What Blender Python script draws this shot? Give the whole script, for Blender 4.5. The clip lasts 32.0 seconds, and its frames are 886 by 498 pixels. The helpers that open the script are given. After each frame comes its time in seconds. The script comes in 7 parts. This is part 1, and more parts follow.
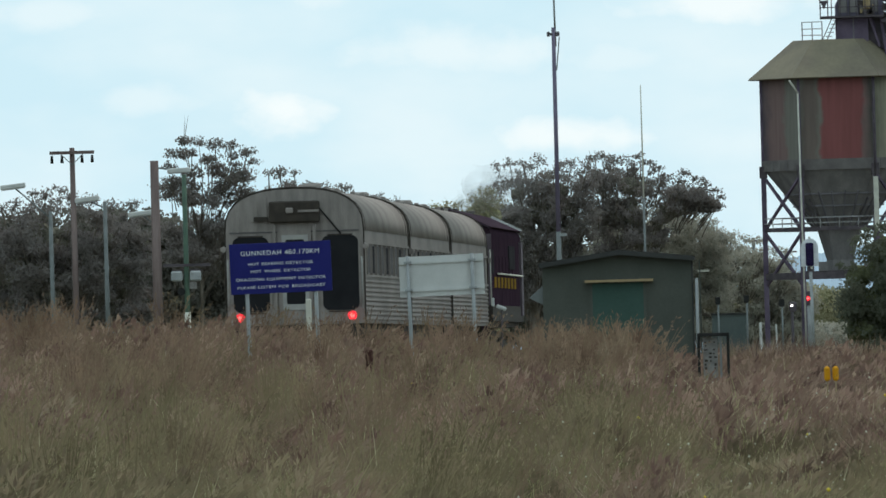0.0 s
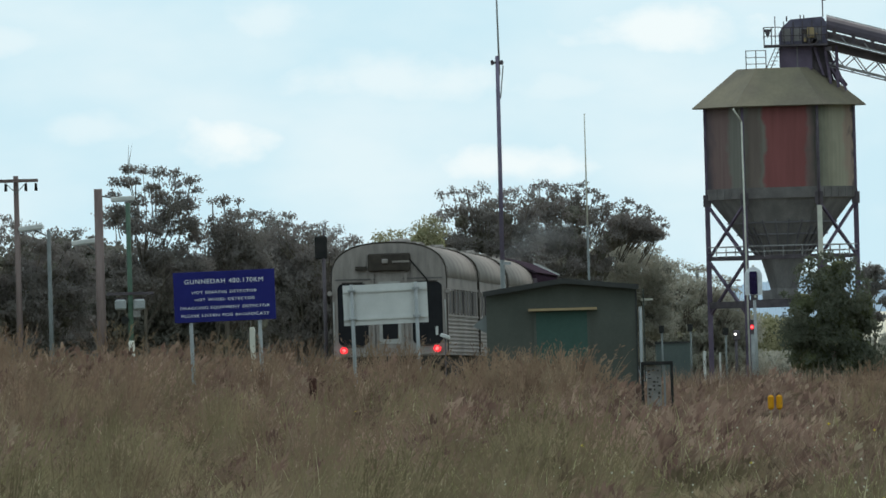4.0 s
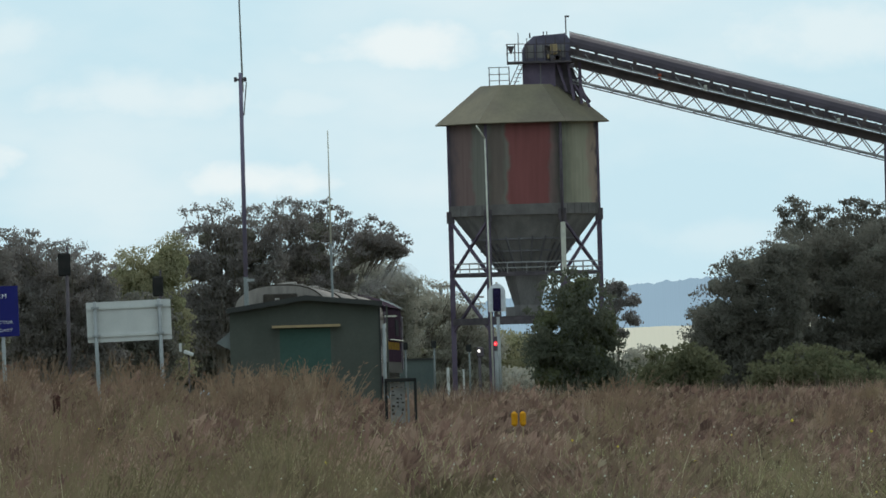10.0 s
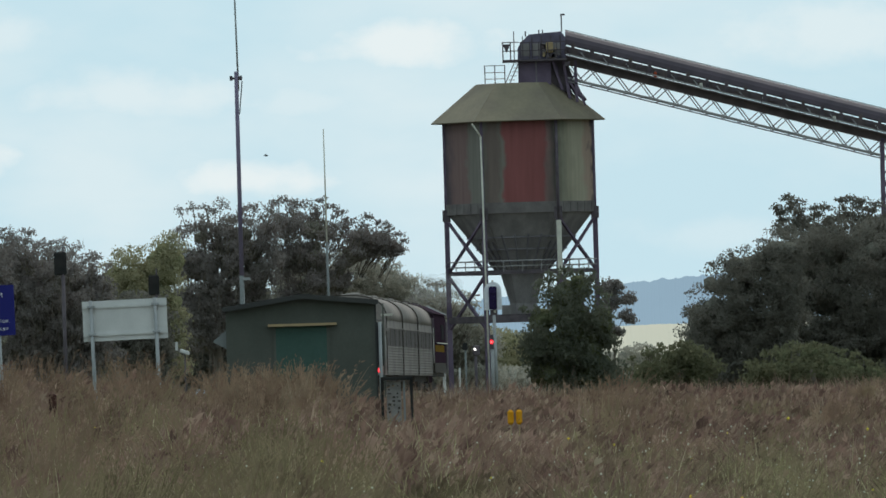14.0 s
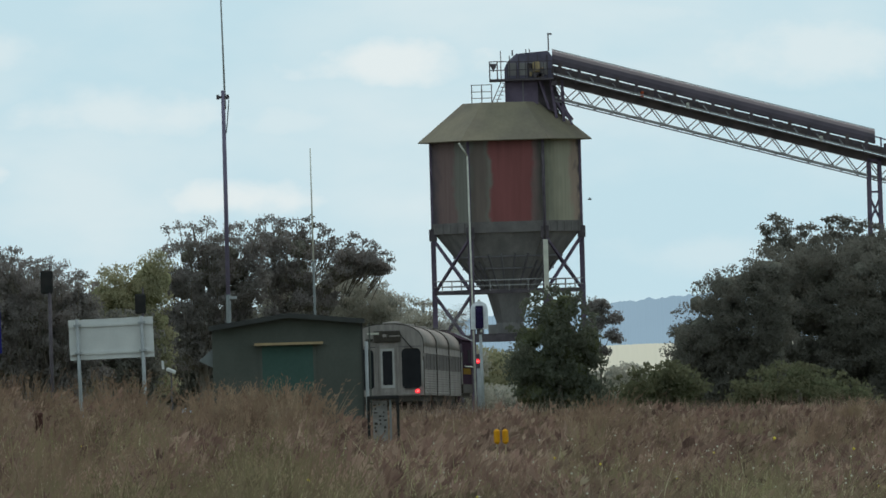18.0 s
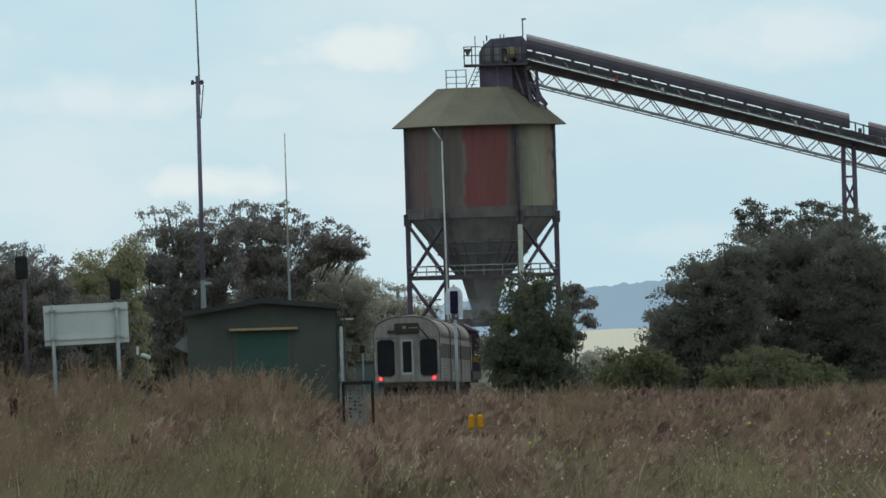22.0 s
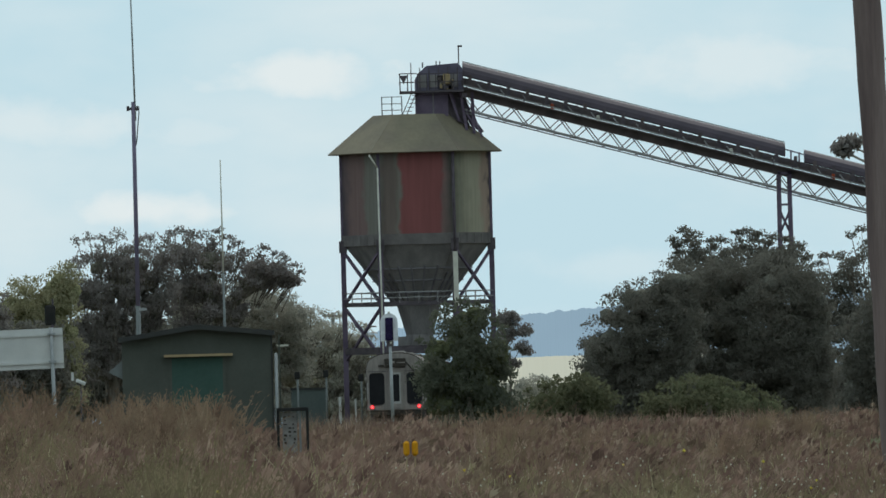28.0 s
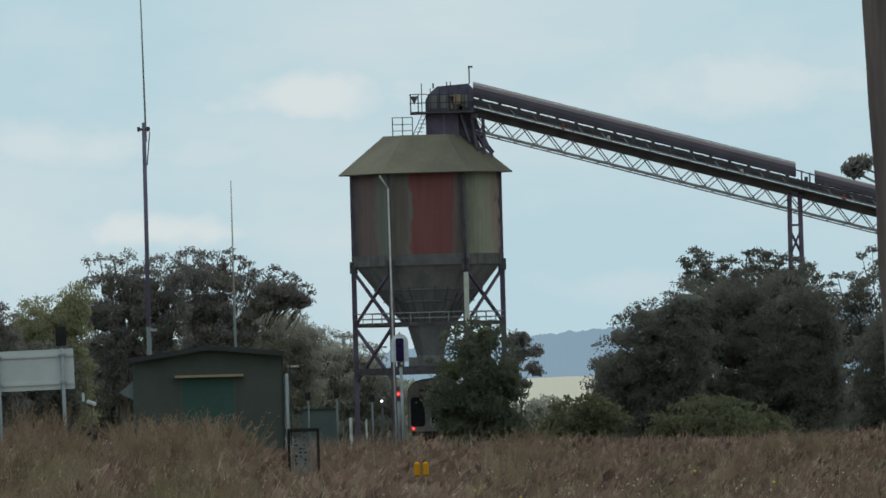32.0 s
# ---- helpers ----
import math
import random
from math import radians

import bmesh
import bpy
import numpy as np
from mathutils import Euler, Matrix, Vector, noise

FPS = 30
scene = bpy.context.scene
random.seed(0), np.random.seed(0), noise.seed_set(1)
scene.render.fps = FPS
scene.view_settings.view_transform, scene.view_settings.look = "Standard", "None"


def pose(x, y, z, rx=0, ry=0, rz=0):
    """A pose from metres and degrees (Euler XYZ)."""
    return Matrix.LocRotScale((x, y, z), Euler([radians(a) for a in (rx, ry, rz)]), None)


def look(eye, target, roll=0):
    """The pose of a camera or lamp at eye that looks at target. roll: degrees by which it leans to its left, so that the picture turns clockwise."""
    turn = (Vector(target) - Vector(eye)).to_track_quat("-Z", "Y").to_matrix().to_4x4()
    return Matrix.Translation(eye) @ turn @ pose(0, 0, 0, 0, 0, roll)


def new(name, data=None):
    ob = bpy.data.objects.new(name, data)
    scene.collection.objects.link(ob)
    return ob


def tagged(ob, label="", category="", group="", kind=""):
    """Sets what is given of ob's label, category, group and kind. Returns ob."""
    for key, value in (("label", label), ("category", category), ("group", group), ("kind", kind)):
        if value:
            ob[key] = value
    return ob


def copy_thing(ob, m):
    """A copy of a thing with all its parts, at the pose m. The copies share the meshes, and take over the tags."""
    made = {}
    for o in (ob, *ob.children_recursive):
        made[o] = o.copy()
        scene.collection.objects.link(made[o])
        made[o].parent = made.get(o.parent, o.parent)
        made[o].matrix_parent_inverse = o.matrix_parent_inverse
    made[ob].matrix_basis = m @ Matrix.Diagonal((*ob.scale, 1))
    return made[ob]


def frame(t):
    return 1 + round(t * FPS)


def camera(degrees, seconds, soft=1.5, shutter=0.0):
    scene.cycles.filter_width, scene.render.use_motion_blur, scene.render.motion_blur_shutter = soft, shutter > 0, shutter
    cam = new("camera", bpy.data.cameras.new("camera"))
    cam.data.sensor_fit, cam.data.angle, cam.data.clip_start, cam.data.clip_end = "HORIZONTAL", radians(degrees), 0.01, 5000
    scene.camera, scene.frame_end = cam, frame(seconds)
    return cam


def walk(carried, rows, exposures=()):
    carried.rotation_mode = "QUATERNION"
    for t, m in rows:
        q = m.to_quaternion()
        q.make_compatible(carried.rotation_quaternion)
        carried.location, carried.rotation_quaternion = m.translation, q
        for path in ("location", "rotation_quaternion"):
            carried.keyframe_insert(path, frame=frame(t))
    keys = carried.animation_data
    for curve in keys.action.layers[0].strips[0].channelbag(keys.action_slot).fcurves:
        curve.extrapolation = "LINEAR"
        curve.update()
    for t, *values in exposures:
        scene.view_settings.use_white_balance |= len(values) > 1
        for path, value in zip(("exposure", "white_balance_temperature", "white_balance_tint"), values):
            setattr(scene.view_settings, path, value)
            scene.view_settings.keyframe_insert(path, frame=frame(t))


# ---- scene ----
# Lens and path: the camera stands still at a road edge and only turns.
cam = camera(3.0972, 32.0, soft=1.6)
EYE = 1.6
TURNS = [
    (0, 90.3986, 1.5865, 1.1098), (0.5, 90.4302, 1.5433, 1.0290), (1, 90.4627, 1.5549, 0.9944), (1.5, 90.4217, 1.5828, 0.9523), (2, 90.4510, 1.5894, 0.9254),
    (2.5, 90.4362, 1.5427, 0.9121), (3, 90.4660, 1.5823, 0.9251), (3.5, 90.5082, 1.5786, 0.9273), (5.5, 90.4095, 1.5298, 0.8214), (6, 90.4553, 1.5849, 0.7926),
    (6.5, 90.5084, 1.5877, 0.7653), (7, 90.4994, 1.5134, 0.6415), (7.5, 90.5151, 1.5769, 0.3806), (8, 90.5526, 1.6489, 0.2906), (8.5, 90.5262, 1.5061, 0.1500),
    (9, 90.4862, 1.5999, 0.0136), (9.5, 90.4982, 1.5705, 0.0378), (10, 90.5268, 1.6242, 0.0162), (10.5, 90.5862, 1.6383, 0.0409), (11, 90.5703, 1.5912, 0.0048),
    (11.5, 90.5451, 1.7451, -0.0116), (12, 90.5296, 1.6205, -0.0293), (12.5, 90.5295, 1.7044, 0.0203), (13, 90.5106, 1.6316, 0.0203), (13.5, 90.4974, 1.6760, 0.0061),
    (14, 90.5207, 1.7116, 0.0028), (14.5, 90.5428, 1.6006, -0.0098), (16.5, 90.5738, 1.6053, -0.0152), (17, 90.5737, 1.5495, -0.0174),
    (17.5, 90.5970, 1.6323, 0.0082), (18, 90.5865, 1.6177, -0.0452), (18.5, 90.5716, 1.6150, -0.0789), (19, 90.5799, 1.5251, -0.1478),
    (19.5, 90.5658, 1.6261, -0.1965), (20, 90.5680, 1.6075, -0.1522), (20.5, 90.5717, 1.6652, -0.1483), (21, 90.5688, 1.6648, -0.1797),
    (21.5, 90.5389, 1.6911, -0.1631), (22, 90.5322, 1.6726, -0.1334), (22.5, 90.5482, 1.6315, -0.1524), (23, 90.5556, 1.5925, -0.1668),
    (23.5, 90.6097, 1.6965, -0.1207), (24, 90.6076, 1.6399, -0.1272), (24.5, 90.6125, 1.6314, -0.0289), (26.5, 90.6491, 1.4233, -0.1380),
    (27, 90.6259, 1.4432, -0.2069), (27.5, 90.6177, 1.4204, -0.4866), (28, 90.6198, 1.5117, -0.3615), (28.5, 90.6337, 1.5228, -0.3781),
    (29, 90.6436, 1.4653, -0.3435), (29.5, 90.6596, 1.5968, -0.2861), (30, 90.6733, 1.5014, -0.3090), (30.5, 90.7113, 1.5078, -0.3145),
    (31, 90.6917, 1.4673, -0.3229), (31.5, 90.6894, 1.5052, -0.3072), (32, 90.6929, 1.5275, -0.3240),
]
walk(cam, [(t, pose(0, 0, EYE, rx, ry, rz)) for t, rx, ry, rz in TURNS], exposures=[(0.0, 0.14), (3.0, 0.11), (5.5, 0.14), (6.0, 0.14), (7.0, 0.06), (9.0, -0.02), (10.0, 0.03), (13.0, 0.0), (18.0, -0.08), (23.0, -0.08), (24.0, -0.16), (27.0, -0.1), (29.0, -0.12), (32.0, -0.26)])

# ---- world and sun ----
SUN_ELEV, SUN_AZ = radians(56), radians(14)     # azimuth from +Y towards +X
world = bpy.data.worlds.new("sky")
scene.world = world
world.use_nodes = True
wn, wl = world.node_tree.nodes, world.node_tree.links
wn.clear()


def wnode(kind, **values):
    n = wn.new(kind)
    for k, v in values.items():
        n.inputs[k].default_value = v
    return n


w_out = wnode("ShaderNodeOutputWorld")
w_bg = wnode("ShaderNodeBackground", Strength=0.105)
w_sky = wnode("ShaderNodeTexSky")
w_sky.sky_type, w_sky.sun_disc = "NISHITA", False
w_sky.sun_elevation, w_sky.sun_rotation = SUN_ELEV, SUN_AZ
w_sky.air_density, w_sky.dust_density, w_sky.ozone_density = 1.0, 0.6, 2.0
w_co = wnode("ShaderNodeTexCoord")
w_map = wnode("ShaderNodeMapping")
w_map.inputs["Scale"].default_value = (70, 70, 160)
w_map.inputs["Location"].default_value = (3.1, 0.4, 1.7)
w_up = wnode("ShaderNodeVectorMath")
w_up.operation = "ADD"
w_up.inputs[1].default_value = (0, 0, 0.3)
wl.new(w_co.outputs["Generated"], w_up.inputs[0])
wl.new(w_up.outputs["Vector"], w_sky.inputs["Vector"])
w_noise = wnode("ShaderNodeTexNoise", Scale=1.0, Detail=4.0, Roughness=0.5)
w_cloud = wnode("ShaderNodeMixRGB", Color1=(5.75, 7.75, 8.3, 1), Color2=(8.6, 9.15, 8.85, 1))
w_mix = wnode("ShaderNodeMixRGB", Fac=0.88)
wl.new(w_co.outputs["Generated"], w_map.inputs["Vector"])
wl.new(w_map.outputs["Vector"], w_noise.inputs["Vector"])
# thin cloud everywhere, and soft heaped clouds low over the horizon: across, up, half width, half height, thickness
CLOUDS = [
    (-0.0291, 0.0157, 0.0034, 0.0019, 1.0), (-0.0183, 0.0189, 0.0079, 0.0016, 0.6), (-0.0363, 0.0166, 0.0041, 0.0012, 0.45), (-0.0427, 0.022, 0.0076, 0.001, 0.5),
    (-0.0114, 0.0137, 0.006, 0.0013, 0.9), (-0.0018, 0.0216, 0.0066, 0.0017, 0.9), (-0.026, 0.0229, 0.0024, 0.0017, 0.5), (-0.0188, 0.0184, 0.0045, 0.0009, 0.4),
    (-0.0082, 0.0184, 0.0041, 0.0012, 0.45), (0.0243, 0.0218, 0.0085, 0.0024, 0.6), (0.0144, 0.0244, 0.0062, 0.0012, 0.4), (0.0175, 0.0095, 0.0055, 0.0012, 0.3), (0.0128, 0.0176, 0.0041, 0.0014, 0.25),
]


def wmath(op, a, b):
    n = wn.new("ShaderNodeMath")
    n.operation = op
    for k, v in enumerate((a, b)):
        if isinstance(v, (int, float)):
            n.inputs[k].default_value = v
        else:
            wl.new(v, n.inputs[k])
    return n.outputs[0]


w_warp = wnode("ShaderNodeTexNoise", Scale=1.0, Detail=4.0, Roughness=0.55)
w_map2 = wnode("ShaderNodeMapping")
w_map2.inputs["Scale"].default_value = (260, 260, 420)
wl.new(w_co.outputs["Generated"], w_map2.inputs["Vector"])
wl.new(w_map2.outputs["Vector"], w_warp.inputs["Vector"])
w_sep = wnode("ShaderNodeSeparateXYZ")
wl.new(w_co.outputs["Generated"], w_sep.inputs["Vector"])
w_thin = wnode("ShaderNodeMapRange")
for w_key, w_value in (("From Min", 0.38), ("From Max", 0.72), ("To Min", 0.0), ("To Max", 0.5)):
    w_thin.inputs[w_key].default_value = w_value
wl.new(w_noise.outputs["Fac"], w_thin.inputs["Value"])
w_cover = w_thin.outputs["Result"]
for c_x, c_z, c_rx, c_rz, c_s in CLOUDS:
    dx = wmath("DIVIDE", wmath("SUBTRACT", w_sep.outputs["X"], c_x), c_rx)
    dz = wmath("DIVIDE", wmath("SUBTRACT", w_sep.outputs["Z"], c_z), c_rz)
    far = wmath("SQRT", wmath("ADD", wmath("MULTIPLY", dx, dx), wmath("MULTIPLY", dz, dz)), 0.0)
    far = wmath("ADD", far, wmath("MULTIPLY", wmath("SUBTRACT", w_warp.outputs["Fac"], 0.5), 1.9))
    w_soft = wnode("ShaderNodeMapRange")
    w_soft.interpolation_type = "SMOOTHSTEP"
    for w_key, w_value in (("From Min", 0.1), ("From Max", 1.35), ("To Min", c_s), ("To Max", 0.0)):
        w_soft.inputs[w_key].default_value = w_value
    wl.new(far, w_soft.inputs["Value"])
    w_cover = wmath("MAXIMUM", w_cover, w_soft.outputs["Result"])
wl.new(w_cover, w_cloud.inputs["Fac"])
wl.new(w_sky.outputs["Color"], w_mix.inputs["Color1"])
wl.new(w_cloud.outputs["Color"], w_mix.inputs["Color2"])
wl.new(w_mix.outputs["Color"], w_bg.inputs["Color"])
wl.new(w_bg.outputs["Background"], w_out.inputs["Surface"])

sun_data = bpy.data.lights.new("sun", "SUN")
sun_data.energy, sun_data.angle, sun_data.color = 1.15, radians(15), (1.0, 0.95, 0.87)
sun = new("sun", sun_data)
sun.matrix_world = look((0, 0, 0), (-math.sin(SUN_AZ) * math.cos(SUN_ELEV), -math.cos(SUN_AZ) * math.cos(SUN_ELEV), -math.sin(SUN_ELEV)))


# ---- materials ----
def material(name, color, color2=None, scale=4.0, rough=0.7, metal=0.0, bump=0.0, bump_scale=30.0, island=0.0, fine=0.0, stretch=(1, 1, 1), emit=None, emit_strength=0.0, spec=0.12, vary=0.0, relief=0.02):
    """A plain surface: two colours mixed by broad noise, fine grain, relief, and a change from piece to piece."""
    m = bpy.data.materials.new(name)
    m.use_nodes = True
    n, l = m.node_tree.nodes, m.node_tree.links
    b = n["Principled BSDF"]
    b.inputs["Roughness"].default_value, b.inputs["Metallic"].default_value = rough, metal
    b.inputs["Specular IOR Level"].default_value = spec
    co = n.new("ShaderNodeTexCoord")
    mp = n.new("ShaderNodeMapping")
    mp.inputs["Scale"].default_value = stretch
    l.new(co.outputs["Object"], mp.inputs["Vector"])
    nz = n.new("ShaderNodeTexNoise")
    nz.inputs["Scale"].default_value, nz.inputs["Detail"].default_value = scale, 6
    l.new(mp.outputs["Vector"], nz.inputs["Vector"])
    rp = n.new("ShaderNodeValToRGB")
    rp.color_ramp.elements[0].position, rp.color_ramp.elements[1].position = 0.35, 0.65
    rp.color_ramp.elements[0].color = (*color, 1)
    rp.color_ramp.elements[1].color = (*(color2 or [c * 0.8 for c in color]), 1)
    l.new(nz.outputs["Fac"], rp.inputs["Fac"])
    last = rp.outputs["Color"]
    if fine:
        nf = n.new("ShaderNodeTexNoise")
        nf.inputs["Scale"].default_value, nf.inputs["Detail"].default_value = scale * 12, 3
        l.new(mp.outputs["Vector"], nf.inputs["Vector"])
        hs = n.new("ShaderNodeHueSaturation")
        ma = n.new("ShaderNodeMapRange")
        ma.inputs["To Min"].default_value, ma.inputs["To Max"].default_value = 1 - fine, 1 + fine
        l.new(nf.outputs["Fac"], ma.inputs["Value"])
        l.new(ma.outputs["Result"], hs.inputs["Value"])
        l.new(last, hs.inputs["Color"])
        last = hs.outputs["Color"]
    if island or vary:
        geo = n.new("ShaderNodeNewGeometry" if island else "ShaderNodeObjectInfo")
        hs = n.new("ShaderNodeHueSaturation")
        ma = n.new("ShaderNodeMapRange")
        k = island or vary
        ma.inputs["To Min"].default_value, ma.inputs["To Max"].default_value = 1 - k, 1 + k
        l.new(geo.outputs["Random Per Island" if island else "Random"], ma.inputs["Value"])
        l.new(ma.outputs["Result"], hs.inputs["Value"])
        l.new(last, hs.inputs["Color"])
        last = hs.outputs["Color"]
    l.new(last, b.inputs["Base Color"])
    if bump:
        nb = n.new("ShaderNodeTexNoise")
        nb.inputs["Scale"].default_value = bump_scale
        l.new(mp.outputs["Vector"], nb.inputs["Vector"])
        bp = n.new("ShaderNodeBump")
        bp.inputs["Strength"].default_value, bp.inputs["Distance"].default_value = bump, relief
        l.new(nb.outputs["Fac"], bp.inputs["Height"])
        l.new(bp.outputs["Normal"], b.inputs["Normal"])
    if emit:
        b.inputs["Emission Color"].default_value = (*emit, 1)
        b.inputs["Emission Strength"].default_value = emit_strength
    return m


def stops_material(name, stops, rough=0.9, broad=0.0, trans=0.0, tint=(0.1, 0.16, 0.04), near=None, patches=0.0, clump=(0.9, 0.9, 0.9), own=0.3):
    """Blades and leaves: each island takes a colour from the stops; broad: how far large patches pull towards the tint; near: more of it between these two y;
    clump: the scale at which neighbours share a colour; own: how far each keeps one of its own."""
    m = bpy.data.materials.new(name)
    m.use_nodes = True
    n, l = m.node_tree.nodes, m.node_tree.links
    b = n["Principled BSDF"]
    b.inputs["Roughness"].default_value = rough
    b.inputs["Specular IOR Level"].default_value = 0.0
    geo = n.new("ShaderNodeNewGeometry")
    rp = n.new("ShaderNodeValToRGB")
    while len(rp.color_ramp.elements) < len(stops):
        rp.color_ramp.elements.new(0.5)
    for e, (p, c) in zip(rp.color_ramp.elements, stops):
        e.position, e.color = p, (*c, 1)
    co = n.new("ShaderNodeTexCoord")
    cm = n.new("ShaderNodeMapping")
    cm.inputs["Scale"].default_value = clump
    l.new(co.outputs["Object"], cm.inputs["Vector"])
    cn = n.new("ShaderNodeTexNoise")
    cn.inputs["Scale"].default_value, cn.inputs["Detail"].default_value = 1.0, 3
    l.new(cm.outputs["Vector"], cn.inputs["Vector"])
    cr = n.new("ShaderNodeMapRange")
    cr.inputs["From Min"].default_value, cr.inputs["From Max"].default_value = 0.3, 0.7
    l.new(cn.outputs["Fac"], cr.inputs["Value"])
    cx = n.new("ShaderNodeMix")
    cx.inputs["Factor"].default_value = own
    l.new(cr.outputs["Result"], cx.inputs["A"])
    l.new(geo.outputs["Random Per Island"], cx.inputs["B"])
    l.new(cx.outputs["Result"], rp.inputs["Fac"])
    last = rp.outputs["Color"]
    if broad:
        mp = n.new("ShaderNodeMapping")
        mp.inputs["Scale"].default_value = (0.95, 0.05, 0.7)
        l.new(co.outputs["Object"], mp.inputs["Vector"])
        nz = n.new("ShaderNodeTexNoise")
        nz.inputs["Scale"].default_value, nz.inputs["Detail"].default_value = 1.0, 4
        l.new(mp.outputs["Vector"], nz.inputs["Vector"])
        fac = nz.outputs["Fac"]
        if near:
            sp = n.new("ShaderNodeSeparateXYZ")
            l.new(co.outputs["Object"], sp.inputs["Vector"])
            mr = n.new("ShaderNodeMapRange")
            mr.inputs["From Min"].default_value, mr.inputs["From Max"].default_value = near
            mr.inputs["To Min"].default_value, mr.inputs["To Max"].default_value = 0.12, -0.13
            l.new(sp.outputs["Y"], mr.inputs["Value"])
            ad = n.new("ShaderNodeMath")
            ad.operation = "ADD"
            l.new(fac, ad.inputs[0])
            l.new(mr.outputs["Result"], ad.inputs[1])
            fac = ad.outputs[0]
        r2 = n.new("ShaderNodeValToRGB")
        r2.color_ramp.elements[0].position, r2.color_ramp.elements[1].position = 0.44, 0.6
        r2.color_ramp.elements[1].color = (broad, broad, broad, 1)
        l.new(fac, r2.inputs["Fac"])
        mx = n.new("ShaderNodeMixRGB")
        mx.inputs["Color2"].default_value = (*tint, 1)
        l.new(r2.outputs["Color"], mx.inputs["Fac"])
        l.new(last, mx.inputs["Color1"])
        last = mx.outputs["Color"]
    if patches:
        m2 = n.new("ShaderNodeMapping")
        m2.inputs["Scale"].default_value, m2.inputs["Location"].default_value = (1.7, 0.11, 1.1), (5.3, 2.1, 0.4)
        l.new(co.outputs["Object"], m2.inputs["Vector"])
        n2 = n.new("ShaderNodeTexNoise")
        n2.inputs["Scale"].default_value, n2.inputs["Detail"].default_value = 1.0, 3
        l.new(m2.outputs["Vector"], n2.inputs["Vector"])
        r3 = n.new("ShaderNodeMapRange")
        r3.inputs["From Min"].default_value, r3.inputs["From Max"].default_value = 0.32, 0.68
        r3.inputs["To Min"].default_value, r3.inputs["To Max"].default_value = 1 - patches, 1 + patches
        l.new(n2.outputs["Fac"], r3.inputs["Value"])
        hv = n.new("ShaderNodeHueSaturation")
        l.new(r3.outputs["Result"], hv.inputs["Value"])
        l.new(last, hv.inputs["Color"])
        last = hv.outputs["Color"]
    l.new(last, b.inputs["Base Color"])
    if trans:
        tr = n.new("ShaderNodeBsdfTranslucent")
        ms = n.new("ShaderNodeMixShader")
        ms.inputs["Fac"].default_value = trans
        l.new(last, tr.inputs["Color"])
        l.new(b.outputs["BSDF"], ms.inputs[1])
        l.new(tr.outputs["BSDF"], ms.inputs[2])
        l.new(ms.outputs["Shader"], n["Material Output"].inputs["Surface"])
    return m


M_GROUND = material("dry_soil", (0.10, 0.075, 0.045), (0.07, 0.075, 0.03), scale=0.3, rough=0.95, bump=0.5, fine=0.3)
M_FIELD = material("stubble_field", (0.66, 0.59, 0.47), (0.58, 0.53, 0.43), scale=0.01, rough=0.95)
M_BALLAST = material("ballast_stone", (0.22, 0.2, 0.18), (0.15, 0.14, 0.12), scale=6, rough=0.9, bump=1.0, bump_scale=20, fine=0.4)
M_RAIL = material("rail_steel", (0.2, 0.15, 0.12), (0.3, 0.26, 0.22), scale=3, rough=0.5, metal=0.7)
M_SLEEPER = material("sleeper_timber", (0.14, 0.11, 0.09), (0.1, 0.08, 0.065), scale=5, rough=0.9, vary=0.2)
M_STRAW = stops_material("straw_blades", [(0.0, (0.152, 0.152, 0.0679)), (0.35, (0.261, 0.246, 0.115)), (0.7, (0.418, 0.376, 0.214)), (1.0, (0.627, 0.564, 0.387))], trans=0.35, clump=(4.0, 0.3, 2.0), own=0.75)
M_GRASS = stops_material("grass_blades", [(0.0, (0.094, 0.0627, 0.0554)), (0.3, (0.193, 0.123, 0.104)), (0.6, (0.24, 0.167, 0.12)), (0.85, (0.314, 0.225, 0.176)), (1.0, (0.543, 0.46, 0.345))], broad=0.6, trans=0.35, tint=(0.193, 0.199, 0.092), near=(90, 165), patches=0.55, clump=(5.0, 0.25, 2.0), own=0.75)
M_SEED = stops_material("grass_seed_heads", [(0.0, (0.131, 0.0815, 0.069)), (0.35, (0.219, 0.136, 0.109)), (0.65, (0.277, 0.186, 0.144)), (0.9, (0.345, 0.251, 0.188)), (1.0, (0.46, 0.376, 0.277))], broad=0.5, trans=0.35, tint=(0.235, 0.219, 0.115), near=(90, 175), patches=0.4, clump=(5.0, 0.25, 2.0), own=0.7)
M_TUFT = stops_material("straw_tufts", [(0.0, (0.152, 0.0972, 0.0731)), (0.4, (0.219, 0.146, 0.104)), (0.75, (0.24, 0.172, 0.12)), (1.0, (0.303, 0.24, 0.172))], broad=0.5, trans=0.35, tint=(0.214, 0.204, 0.104), near=(90, 240), patches=0.35, clump=(4.0, 0.25, 2.0), own=0.3)
M_FLOWER = material("white_flower_head", (0.52, 0.5, 0.38), (0.6, 0.57, 0.46), rough=0.8)
M_YFLOWER = material("yellow_flower_head", (0.7, 0.5, 0.05), (0.6, 0.5, 0.08), rough=0.8)
M_BARK = material("eucalypt_bark", (0.2, 0.17, 0.14), (0.1, 0.085, 0.07), scale=2.5, rough=0.9, stretch=(1, 1, 0.25), bump=0.6, bump_scale=8)
M_PALEBARK = material("pale_eucalypt_limb", (0.4, 0.37, 0.33), (0.25, 0.22, 0.19), scale=2.5, rough=0.85, stretch=(1, 1, 0.3))
